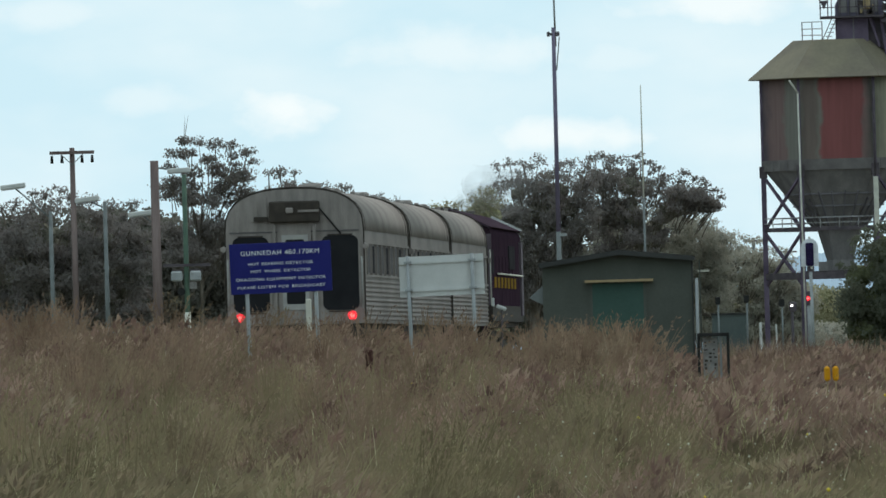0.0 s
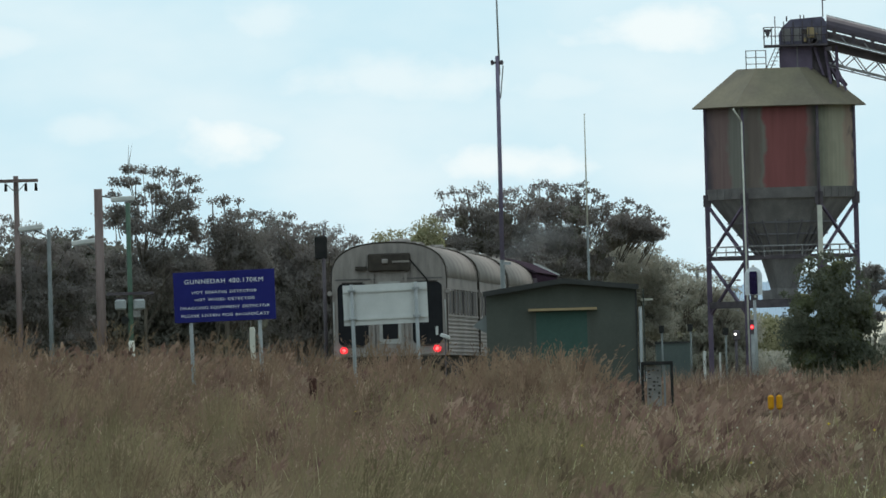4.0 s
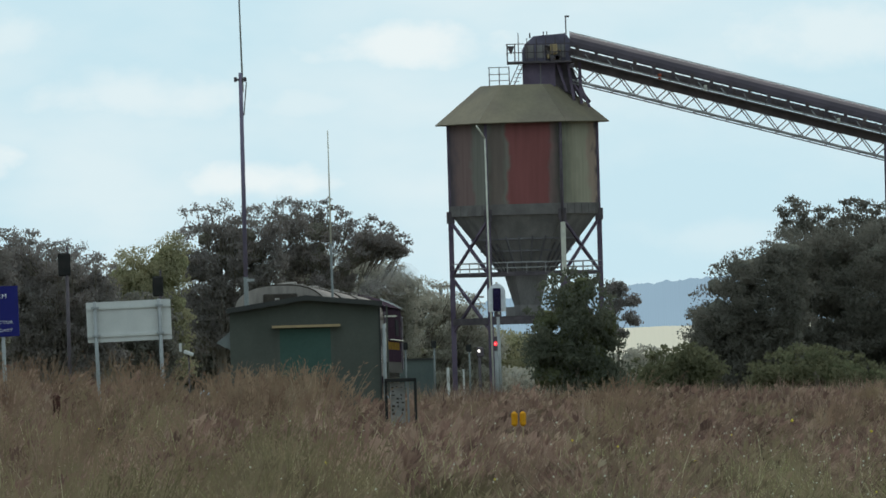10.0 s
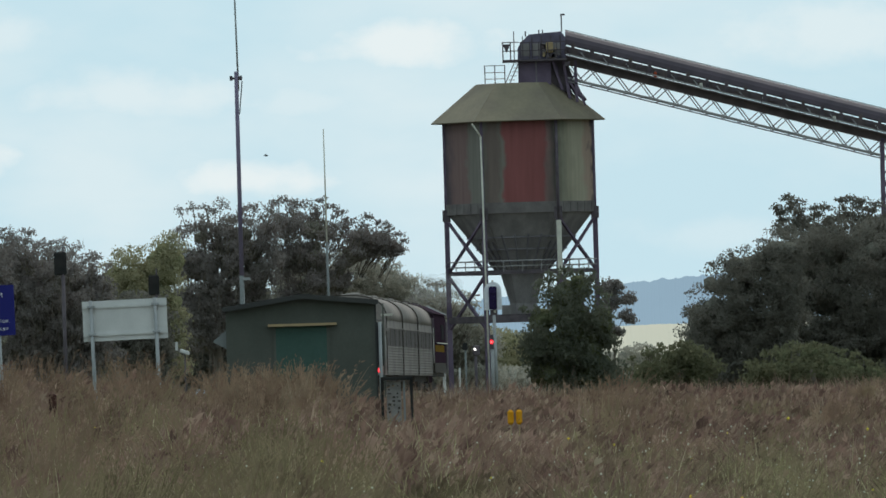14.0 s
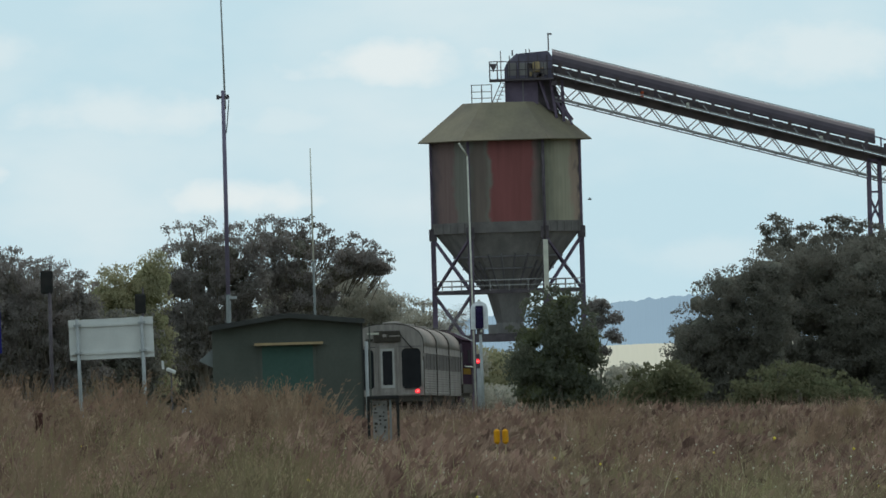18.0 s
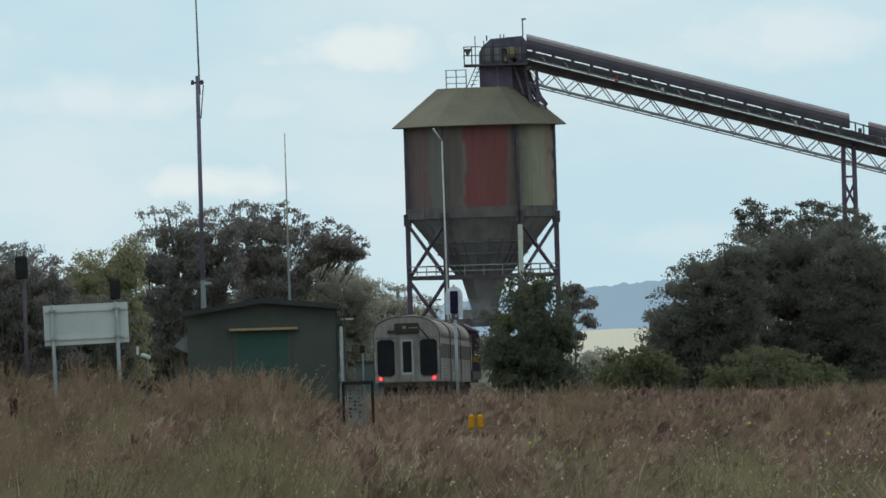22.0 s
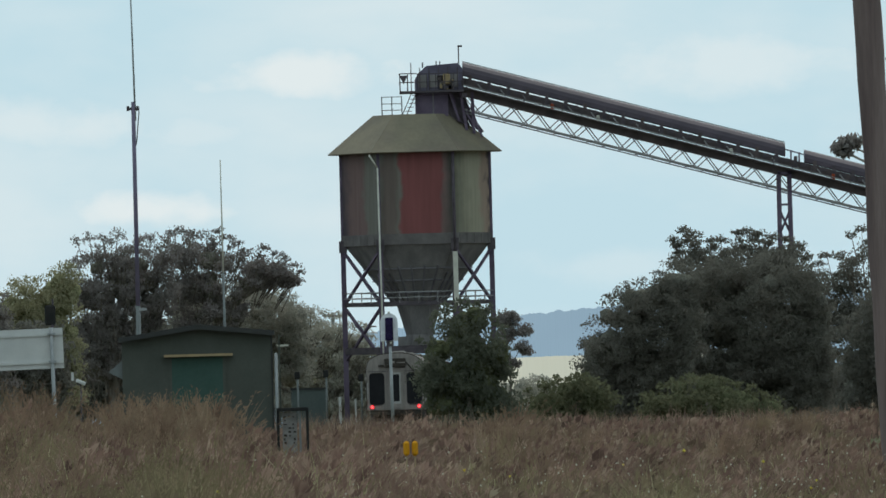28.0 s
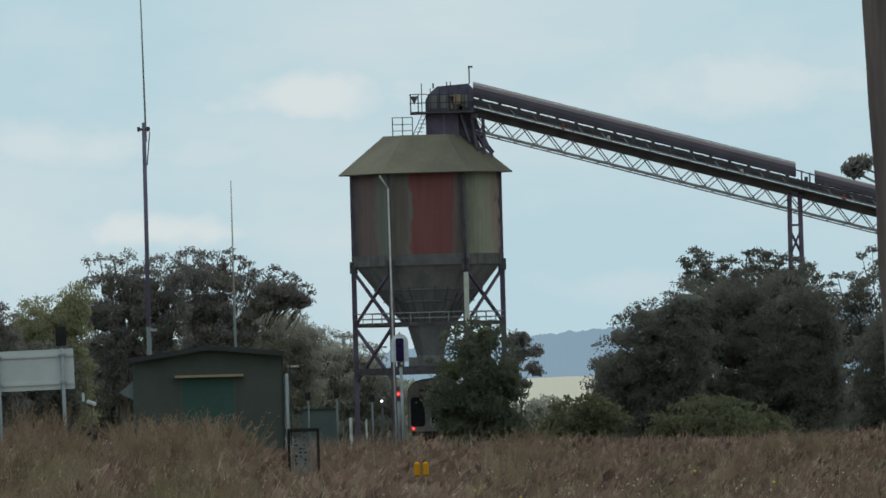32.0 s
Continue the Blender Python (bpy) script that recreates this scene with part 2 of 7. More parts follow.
M_LEAF_GUM = stops_material("gum_leaves", [(0.0, (0.205, 0.188, 0.17)), (0.45, (0.235, 0.213, 0.198)), (0.8, (0.265, 0.238, 0.228)), (1.0, (0.315, 0.28, 0.272))], rough=0.75, trans=0.48, own=0.15)
M_LEAF_DARK = stops_material("dark_leaves", [(0.0, (0.15, 0.143, 0.122)), (0.5, (0.17, 0.161, 0.138)), (1.0, (0.2, 0.188, 0.163))], rough=0.75, trans=0.5, clump=(0.7, 0.7, 0.7), own=0.12)
M_LEAF_BUSH = stops_material("deep_green_leaves", [(0.0, (0.108, 0.115, 0.088)), (0.5, (0.128, 0.135, 0.1)), (1.0, (0.158, 0.162, 0.122))], rough=0.75, trans=0.5, own=0.15)
M_LEAF_DULL = stops_material("dull_olive_leaves", [(0.0, (0.118, 0.12, 0.075)), (0.5, (0.142, 0.142, 0.086)), (1.0, (0.175, 0.168, 0.102))], rough=0.75, trans=0.48)
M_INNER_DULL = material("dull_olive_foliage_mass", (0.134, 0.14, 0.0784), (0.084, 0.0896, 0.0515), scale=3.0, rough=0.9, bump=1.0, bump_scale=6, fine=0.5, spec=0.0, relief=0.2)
M_LEAF_OLIVE = stops_material("olive_leaves", [(0.0, (0.27, 0.26, 0.165)), (0.5, (0.33, 0.31, 0.195)), (1.0, (0.4, 0.37, 0.235))], rough=0.75, trans=0.5)
# Far foliage: distance haze is painted in by paling the base colour.
M_LEAF_HAZE = stops_material("haze_pale_leaves", [(0.0, (0.35, 0.335, 0.28)), (0.5, (0.4, 0.38, 0.32)), (1.0, (0.47, 0.44, 0.38))], rough=0.75, trans=0.5, own=0.15)
M_INNER_HAZE = material("haze_pale_foliage_mass", (0.31, 0.295, 0.25), (0.24, 0.23, 0.195), scale=3.0, rough=0.9, bump=1.0, bump_scale=6, fine=0.3, spec=0.0, relief=0.2)
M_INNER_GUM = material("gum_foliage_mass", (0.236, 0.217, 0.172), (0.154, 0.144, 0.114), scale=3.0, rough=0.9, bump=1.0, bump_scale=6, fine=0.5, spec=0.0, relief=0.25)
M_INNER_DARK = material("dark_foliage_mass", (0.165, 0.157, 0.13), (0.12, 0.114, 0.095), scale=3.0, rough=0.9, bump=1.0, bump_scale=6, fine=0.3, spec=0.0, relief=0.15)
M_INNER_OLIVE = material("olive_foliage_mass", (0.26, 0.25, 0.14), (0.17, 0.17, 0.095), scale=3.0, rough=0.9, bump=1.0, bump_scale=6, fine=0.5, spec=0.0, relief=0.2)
M_POLE = material("weathered_timber", (0.22, 0.165, 0.155), (0.115, 0.082, 0.08), scale=3, rough=0.9, stretch=(1, 1, 0.08), bump=0.8, bump_scale=25, fine=0.25)
M_GALV = material("galvanised_steel", (0.36, 0.37, 0.375), (0.28, 0.29, 0.295), scale=3, rough=0.6, metal=0.1, fine=0.08)
M_STEEL_DARK = material("dark_painted_steel", (0.115, 0.096, 0.106), (0.07, 0.058, 0.066), scale=2, rough=0.7, metal=0.0, fine=0.15)
M_STEEL_PLUM = material("plum_weathered_steel", (0.15, 0.115, 0.16), (0.095, 0.072, 0.105), scale=1.2, rough=0.7, metal=0.0, fine=0.15)
M_SIGNBLUE = material("blue_sign_sheet", (0.013, 0.014, 0.12), (0.017, 0.019, 0.145), scale=3, rough=0.45)
M_SIGNWHITE = material("white_sign_letters", (0.8, 0.81, 0.84), rough=0.5)
M_BOARD = material("bare_aluminium_sign_back", (0.58, 0.575, 0.56), (0.5, 0.5, 0.49), scale=2.5, rough=0.6, fine=0.06)
M_HUT = material("dark_green_sheet_wall", (0.072, 0.078, 0.067), (0.088, 0.094, 0.081), scale=1.4, rough=0.6, fine=0.12)
M_HUTROOF = material("dark_grey_roof_sheet", (0.055, 0.055, 0.052), (0.04, 0.04, 0.04), scale=1.5, rough=0.6, fine=0.1)
M_HUTDOOR = material("teal_roller_door", (0.044, 0.084, 0.07), (0.052, 0.094, 0.08), scale=1.5, rough=0.6, fine=0.12)
M_HUTTRIM = material("tan_flashing", (0.36, 0.27, 0.15), (0.3, 0.22, 0.13), scale=4, rough=0.6)
M_DOORFRAME = material("dull_pale_door_paint", (0.36, 0.35, 0.33), (0.29, 0.28, 0.27), scale=5, rough=0.7, fine=0.12)
M_LATTICE = material("dull_grey_lattice", (0.26, 0.245, 0.235), (0.18, 0.168, 0.16), scale=8, rough=0.7, fine=0.2)
M_GALVOLD = material("dull_old_galvanised_steel", (0.2, 0.215, 0.215), (0.15, 0.16, 0.16), scale=3, rough=0.7, fine=0.1)
M_MAST = material("grey_violet_mast_paint", (0.19, 0.16, 0.23), (0.14, 0.12, 0.17), scale=2, rough=0.7)
M_CREAM = material("cream_downpipe_paint", (0.6, 0.58, 0.5), (0.5, 0.48, 0.42), scale=3, rough=0.6)
M_STAINLESS = material("weathered_stainless", (0.255, 0.226, 0.21), (0.195, 0.172, 0.16), scale=0.9, rough=0.8, metal=0.0, fine=0.15, stretch=(1, 0.5, 1), spec=0.05)
M_CARBLANK = material("grimy_window_blank", (0.13, 0.12, 0.12), (0.1, 0.092, 0.094), scale=1.5, rough=0.8, fine=0.12, spec=0.03)
M_CARROOF = material("grimy_car_roof", (0.3, 0.268, 0.248), (0.235, 0.208, 0.192), scale=0.7, rough=0.95, metal=0.0, fine=0.15, spec=0.0)
M_CAREND = material("pale_grey_end_paint", (0.29, 0.258, 0.238), (0.2, 0.176, 0.163), scale=1.6, rough=0.6, fine=0.15, stretch=(3, 3, 0.6))
M_GLASS = material("dark_window_glass", (0.012, 0.012, 0.014), (0.018, 0.018, 0.02), scale=2, rough=0.2, spec=0.08)
M_SIDEGLASS = material("grimy_side_glass", (0.05, 0.047, 0.05), (0.035, 0.033, 0.036), scale=2, rough=0.9, spec=0.0)
M_RUBBER = material("black_rubber", (0.02, 0.02, 0.02), (0.03, 0.028, 0.027), rough=0.8)
M_UNDER = material("grimy_underframe", (0.06, 0.05, 0.042), (0.035, 0.03, 0.026), scale=4, rough=0.85, fine=0.2)
M_LOCO = material("maroon_loco_paint", (0.05, 0.03, 0.042), (0.036, 0.022, 0.032), scale=1.5, rough=0.9, fine=0.1, spec=0.0)
M_LOCOEDGE = material("worn_plum_grey_paint", (0.14, 0.115, 0.13), (0.09, 0.07, 0.085), scale=3, rough=0.8, fine=0.2)
M_LOCOROOF = material("dark_plum_loco_roof", (0.062, 0.043, 0.056), (0.045, 0.032, 0.042), scale=2, rough=0.95, spec=0.0)
M_YELLOW = material("safety_yellow", (0.3, 0.17, 0.03), (0.2, 0.12, 0.03), scale=4, rough=0.9, spec=0.0)
M_MARKER = material("yellow_marker_plastic", (0.64, 0.29, 0.01), (0.55, 0.24, 0.01), scale=6, rough=0.6)
M_TAIL = material("red_tail_lens", (0.6, 0.02, 0.02), emit=(1.0, 0.03, 0.05), emit_strength=1.3)
M_TAILCORE = material("bright_red_lens", (0.8, 0.05, 0.05), emit=(1.0, 0.13, 0.12), emit_strength=2.2)
M_WHITELIGHT = material("white_signal_lens", (0.8, 0.8, 0.8), emit=(1, 0.97, 0.9), emit_strength=3.0)
M_SILOROOF = material("ochre_grey_roof_sheet", (0.22, 0.188, 0.132), (0.165, 0.14, 0.108), scale=0.4, rough=0.7, fine=0.15)


def banded_paint(name, bands, half):
    """Weathered upright bands of paint across object X, with ragged, stained edges."""
    m = bpy.data.materials.new(name)
    m.use_nodes = True
    n, l = m.node_tree.nodes, m.node_tree.links
    b = n["Principled BSDF"]
    b.inputs["Roughness"].default_value, b.inputs["Specular IOR Level"].default_value = 0.75, 0.12
    co = n.new("ShaderNodeTexCoord")
    sp = n.new("ShaderNodeSeparateXYZ")
    l.new(co.outputs["Object"], sp.inputs["Vector"])
    nz = n.new("ShaderNodeTexNoise")
    nz.inputs["Scale"].default_value, nz.inputs["Detail"].default_value = 0.9, 6
    l.new(co.outputs["Object"], nz.inputs["Vector"])
    shift = n.new("ShaderNodeMath")
    shift.operation = "MULTIPLY_ADD"
    shift.inputs[1].default_value = 0.9
    l.new(nz.outputs["Fac"], shift.inputs[0])
    l.new(sp.outputs["X"], shift.inputs[2])
    rg = n.new("ShaderNodeMapRange")
    rg.inputs["From Min"].default_value, rg.inputs["From Max"].default_value = -half + 0.45, half + 0.45
    l.new(shift.outputs[0], rg.inputs["Value"])
    rp = n.new("ShaderNodeValToRGB")
    while len(rp.color_ramp.elements) < len(bands):
        rp.color_ramp.elements.new(0.5)
    for e, (x, c) in zip(rp.color_ramp.elements, bands):
        e.position, e.color = (x + half) / (2 * half), (*c, 1)
    l.new(rg.outputs["Result"], rp.inputs["Fac"])
    mp = n.new("ShaderNodeMapping")
    mp.inputs["Scale"].default_value = (3.0, 3.0, 0.25)
    l.new(co.outputs["Object"], mp.inputs["Vector"])
    streak = n.new("ShaderNodeTexNoise")
    streak.inputs["Scale"].default_value, streak.inputs["Detail"].default_value = 1.2, 5
    l.new(mp.outputs["Vector"], streak.inputs["Vector"])
    ma = n.new("ShaderNodeMapRange")
    ma.inputs["To Min"].default_value, ma.inputs["To Max"].default_value = 0.72, 1.25
    l.new(streak.outputs["Fac"], ma.inputs["Value"])
    hs = n.new("ShaderNodeHueSaturation")
    l.new(rp.outputs["Color"], hs.inputs["Color"])
    l.new(ma.outputs["Result"], hs.inputs["Value"])
    l.new(hs.outputs["Color"], b.inputs["Base Color"])
    return m


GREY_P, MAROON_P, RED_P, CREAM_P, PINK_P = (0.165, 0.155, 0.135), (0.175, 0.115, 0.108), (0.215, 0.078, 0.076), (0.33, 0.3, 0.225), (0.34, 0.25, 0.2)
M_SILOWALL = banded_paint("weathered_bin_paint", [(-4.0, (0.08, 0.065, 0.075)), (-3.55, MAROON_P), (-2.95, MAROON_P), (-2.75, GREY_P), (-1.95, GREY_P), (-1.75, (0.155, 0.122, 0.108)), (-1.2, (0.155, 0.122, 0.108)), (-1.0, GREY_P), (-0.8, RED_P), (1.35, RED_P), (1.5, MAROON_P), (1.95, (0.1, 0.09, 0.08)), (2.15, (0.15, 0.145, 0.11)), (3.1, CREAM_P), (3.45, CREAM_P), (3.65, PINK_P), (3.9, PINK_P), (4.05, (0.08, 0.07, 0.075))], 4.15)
M_HOPPER = material("dark_hopper_steel", (0.26, 0.242, 0.236), (0.18, 0.166, 0.165), scale=0.9, rough=0.8, fine=0.2, stretch=(1.5, 1.5, 0.4), spec=0.04)
M_RING = material("dark_ring_beam_steel", (0.17, 0.155, 0.15), (0.125, 0.112, 0.11), scale=1.5, rough=0.8, fine=0.2, spec=0.04)
M_CONVCOVER = material("grey_plum_conveyor_cover", (0.075, 0.056, 0.072), (0.055, 0.042, 0.055), scale=0.8, rough=0.5, fine=0.1, spec=0.3)
M_CONVRUST = material("rust_brown_conveyor_steel", (0.125, 0.1, 0.098), (0.08, 0.065, 0.067), scale=1.2, rough=0.75, fine=0.2)
M_CONVPALE = material("pale_truss_steel", (0.34, 0.33, 0.33), (0.26, 0.25, 0.25), scale=2, rough=0.6)
M_CONVMID = material("grey_truss_steel", (0.2, 0.185, 0.2), (0.14, 0.13, 0.14), scale=2, rough=0.6)
M_HEADSHEET = material("violet_grey_head_sheet", (0.15, 0.135, 0.185), (0.095, 0.085, 0.12), scale=1.1, rough=0.6, fine=0.2)
M_RUSTRED = material("red_guard_paint", (0.35, 0.07, 0.03), (0.28, 0.06, 0.03), rough=0.6)
M_SIGNALCASE = material("dark_violet_lamp_case", (0.02, 0.012, 0.05), (0.025, 0.016, 0.06), rough=0.7)
M_TEAL = material("dull_teal_sheet", (0.1, 0.118, 0.112), (0.08, 0.098, 0.095), scale=0.6, rough=0.7, fine=0.15)


# ---- helpers of this scene ----
def mesh_object(name, bm, mat, parent=None, label=""):
    me = bpy.data.meshes.new(name)
    bm.to_mesh(me)
    bm.free()
    me.materials.append(mat)
    ob = new(name, me)
    if parent is not None:
        ob.parent = parent
    if label:
        ob["label"] = label
    return ob


def part(name, bm, mat, parent, label=""):
    return mesh_object(name, bm, mat, parent, label)


def thing(name, m, label, category, group="", kind=""):
    ob = new(name)
    ob.empty_display_size = 0.2
    ob.matrix_basis = m
    return tagged(ob, label, category, group, kind)


def box(bm, x0, x1, y0, y1, z0, z1, bevel=0.0):
    vs = [bm.verts.new((x, y, z)) for x in (x0, x1) for y in (y0, y1) for z in (z0, z1)]
    fs = []
    for a, b, c, d in ((0, 1, 3, 2), (4, 6, 7, 5), (0, 4, 5, 1), (2, 3, 7, 6), (0, 2, 6, 4), (1, 5, 7, 3)):
        fs.append(bm.faces.new((vs[a], vs[b], vs[c], vs[d])))
    if bevel:
        es = list({e for f in fs for e in f.edges})
        bmesh.ops.bevel(bm, geom=es, offset=bevel, segments=1, affect="EDGES")
    return bm


def boxed(*a, **k):
    return box(bmesh.new(), *a, **k)


def tube(bm, p0, p1, r0, r1=None, n=8, caps=True):
    """A tapered round bar from p0 to p1."""
    r1 = r0 if r1 is None else r1
    p0, p1 = Vector(p0), Vector(p1)
    d = (p1 - p0).normalized()
    a = d.orthogonal().normalized()
    b = d.cross(a)
    rings = []
    for p, r in ((p0, r0), (p1, r1)):
        rings.append([bm.verts.new(p + (a * math.cos(2 * math.pi * i / n) + b * math.sin(2 * math.pi * i / n)) * r) for i in range(n)])
    for i in range(n):
        f = bm.faces.new((rings[0][i], rings[0][(i + 1) % n], rings[1][(i + 1) % n], rings[1][i]))
        f.smooth = n > 5
    if caps:
        bm.faces.new(rings[0][::-1])
        bm.faces.new(rings[1])
    return bm


def tubed(*a, **k):
    return tube(bmesh.new(), *a, **k)


def bar(bm, p0, p1, w, h=None):
    """A square bar from p0 to p1."""
    h = w if h is None else h
    p0, p1 = Vector(p0), Vector(p1)
    d = (p1 - p0).normalized()
    a = d.cross(Vector((0, 0, 1)))
    a = a.normalized() if a.length > 1e-4 else Vector((1, 0, 0))
    b = a.cross(d)
    r = [[bm.verts.new(p + a * sx * w / 2 + b * sz * h / 2) for sx, sz in ((-1, -1), (1, -1), (1, 1), (-1, 1))] for p in (p0, p1)]
    for i in range(4):
        bm.faces.new((r[0][i], r[0][(i + 1) % 4], r[1][(i + 1) % 4], r[1][i]))
    bm.faces.new(r[0][::-1])
    bm.faces.new(r[1])
    return bm


def barred(*a, **k):
    return bar(bmesh.new(), *a, **k)


def prism(bm, outline, y0, y1, axis="y"):
    """Extrudes an outline of (x, z) from y0 to y1."""
    r = [[bm.verts.new((x, y, z)) for x, z in outline] for y in (y0, y1)]
    k = len(outline)
    for i in range(k):
        bm.faces.new((r[0][i], r[0][(i + 1) % k], r[1][(i + 1) % k], r[1][i]))
    bm.faces.new(r[0][::-1])
    bm.faces.new(r[1])
    bmesh.ops.recalc_face_normals(bm, faces=bm.faces[:])
    return bm


def rounded_outline(x0, x1, z0, z1, r, n=5):
    pts = []
    for cx, cz, a0 in ((x1 - r, z1 - r, 0), (x0 + r, z1 - r, 90), (x0 + r, z0 + r, 180), (x1 - r, z0 + r, 270)):
        for i in range(n):
            a = radians(a0 + 90 * i / (n - 1))
            pts.append((cx + r * math.cos(a), cz + r * math.sin(a)))
    return pts


def raw_mesh(name, verts, quads=None, tris=None, mat=None, smooth_tris=False):
    """A large mesh from arrays."""
    me = bpy.data.meshes.new(name)
    nq = 0 if quads is None else len(quads)
    nt = 0 if tris is None else len(tris)
    me.vertices.add(len(verts))
    me.vertices.foreach_set("co", np.asarray(verts, dtype=np.float32).ravel())
    loops = np.concatenate([a.ravel() for a in (quads, tris) if a is not None and len(a)]).astype(np.int32)
    me.loops.add(len(loops))
    me.loops.foreach_set("vertex_index", loops)
    me.polygons.add(nq + nt)
    start = np.concatenate([np.arange(nq) * 4, nq * 4 + np.arange(nt) * 3]).astype(np.int32)
    me.polygons.foreach_set("loop_start", start)
    me.update(calc_edges=True)
    me.validate()
    if smooth_tris and nt:
        me.polygons.foreach_set("use_smooth", np.arange(nq + nt) >= nq)
        me.polygons.foreach_set("material_index", (np.arange(nq + nt) >= nq).astype(np.int32))
    if mat:
        me.materials.append(mat)
    return me


# ---- plan ----
def track_x(y):
    return 0.026103 * y - 18.987


TRACK_TURN = -math.degrees(math.atan(0.026103))
RAIL = 1.52


def smooth(a, b, x):
    t = np.clip((x - a) / (b - a), 0, 1)
    return t * t * (3 - 2 * t)


def ground_z(x, y):
    """Low by the road, rising to a bank before the line, level beyond; higher on the side where x is negative."""
    rise = np.clip((y - 70) / 230, 0, 1)
    bank = 1.05 - 0.064 * np.clip(x, -11, 14)
    level = 1.1
    back = smooth(300, 345, y)
    return rise * (bank * (1 - back) + level * back)


def gz(x, y):
    return float(ground_z(np.float64(x), np.float64(y)))


# ---- ground, line and distance ----
def build_ground():
    ys = np.concatenate([np.linspace(-60, 60, 7), np.linspace(70, 420, 71), np.linspace(450, 1000, 23), np.array([1200, 1500, 2000, 2600, 3400, 4400, 4900])])
    xs = np.concatenate([np.array([-4500, -2500, -1200, -600, -250, -120]), np.linspace(-70, 70, 57), np.array([120, 250, 600, 1200, 2500, 4500])])
    gx, gy = np.meshgrid(xs, ys)
    z = ground_z(gx, gy)
    z += 0.05 * np.sin(gx * 0.9 + gy * 0.13) * np.sin(gy * 0.21) * (np.abs(gx) < 80) * (gy < 420) * (gy > 60)
    n, m = len(ys), len(xs)
    v = np.stack([gx.ravel(), gy.ravel(), z.ravel()], axis=1)
    i, j = np.meshgrid(np.arange(n - 1), np.arange(m - 1), indexing="ij")
    a = (i * m + j).ravel()
    q = np.stack([a, a + 1, a + m + 1, a + m], axis=1)
    ob = new("ground", raw_mesh("ground", v, quads=q, mat=M_GROUND))
    return tagged(ob, "dry brown soil ground under tall grass", "ground", kind="structure")


def build_track():
    y0, y1 = 300, 1400
    d = Vector((0.026103, 1, 0)).normalized()
    s = Vector((d.y, -d.x, 0))
    base = Vector((track_x(y0), y0, 0))
    length = (y1 - y0) / d.y
    root = thing("railway_track", Matrix.Translation(base) @ pose(0, 0, 0, 0, 0, TRACK_TURN), "straight railway line on a low ballast bed", "railway track", kind="structure")
    bm = bmesh.new()
    prism(bm, [(-2.6, 1.0), (2.6, 1.0), (1.6, 1.33), (-1.6, 1.33)], 0, length)
    part("ballast_bed", bm, M_BALLAST, root)
    for x in (-0.7525, 0.7525):
        bm = bmesh.new()
        prism(bm, [(x - 0.07, 1.36), (x + 0.07, 1.36), (x + 0.02, 1.4), (x + 0.036, 1.48), (x + 0.036, RAIL), (x - 0.036, RAIL), (x - 0.036, 1.48), (x - 0.02, 1.4)], 0, length)
        part("rail", bm, M_RAIL, root)
    sl = boxed(-1.22, 1.22, -0.12, 0.12, 1.28, 1.36)
    me = bpy.data.meshes.new("sleeper")
    sl.to_mesh(me)
    sl.free()
    me.materials.append(M_SLEEPER)
    for k in range(290):
        ob = new("sleeper", me)
        ob.parent = root
        ob.location = (0, 20 + k * 1.9, 0)
    return root


def ridge(name, y, x0, x1, base, heights, mat, label, rough=1.0):
    """A far ridge line, gently uneven."""
    n = 1500
    bm = bmesh.new()
    prev = None
    for i in range(n + 1):
        f = i / n
        x = x0 + (x1 - x0) * f
        h = np.interp(f, np.linspace(0, 1, len(heights)), heights)
        h += rough * (0.9 * noise.noise(Vector((x * 0.03, 3.3, 0))) + 0.6 * noise.noise(Vector((x * 0.3, 1.1, 0))) + 0.6 * noise.noise(Vector((x * 0.8, 5.1, 0))) + 0.35 * noise.noise(Vector((x * 1.7, 9.1, 0))))
        cur = (bm.verts.new((x, y, base)), bm.verts.new((x, y + 60, base + h)), bm.verts.new((x, y + 200, base)))
        if prev:
            for k in (0, 1):
                bm.faces.new((prev[k], cur[k], cur[k + 1], prev[k + 1]))
        prev = cur
    ob = mesh_object(name, bm, mat)
    return tagged(ob, label, "hill" if "hill" in name else "field", kind="structure")


build_ground()
build_track()
# Distance haze is painted in: bluish base colour plus a glow of its own.
M_HILL = material("hill_painted_haze", (0.05, 0.07, 0.09), (0.035, 0.05, 0.07), scale=0.03, rough=1.0, emit=(0.3, 0.43, 0.53), emit_strength=0.84, spec=0.0)
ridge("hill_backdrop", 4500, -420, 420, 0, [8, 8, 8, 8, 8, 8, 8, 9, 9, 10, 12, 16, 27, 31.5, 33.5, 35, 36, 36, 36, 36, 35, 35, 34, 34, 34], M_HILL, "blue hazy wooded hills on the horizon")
ridge("field_backdrop", 2500, 12, 75, 0, [10.2, 11.8, 12.1, 12.1, 12.1, 12.1, 11.8], M_FIELD, "pale dry stubble field on a far rise", 0.12)


for _x in (45.0, 51.5, 57.0, 63.5, 70.0):
    _p = thing("field_pole", pose(_x, 2440, 0), "thin far pole at the edge of the stubble field", "pole", "poles of the far field")
    part("pole", tubed((0, 0, -0.5), (0, 0, 10.6 + 1.3 * math.sin(_x)), 0.11, 0.09, 6), M_GALVOLD, _p)


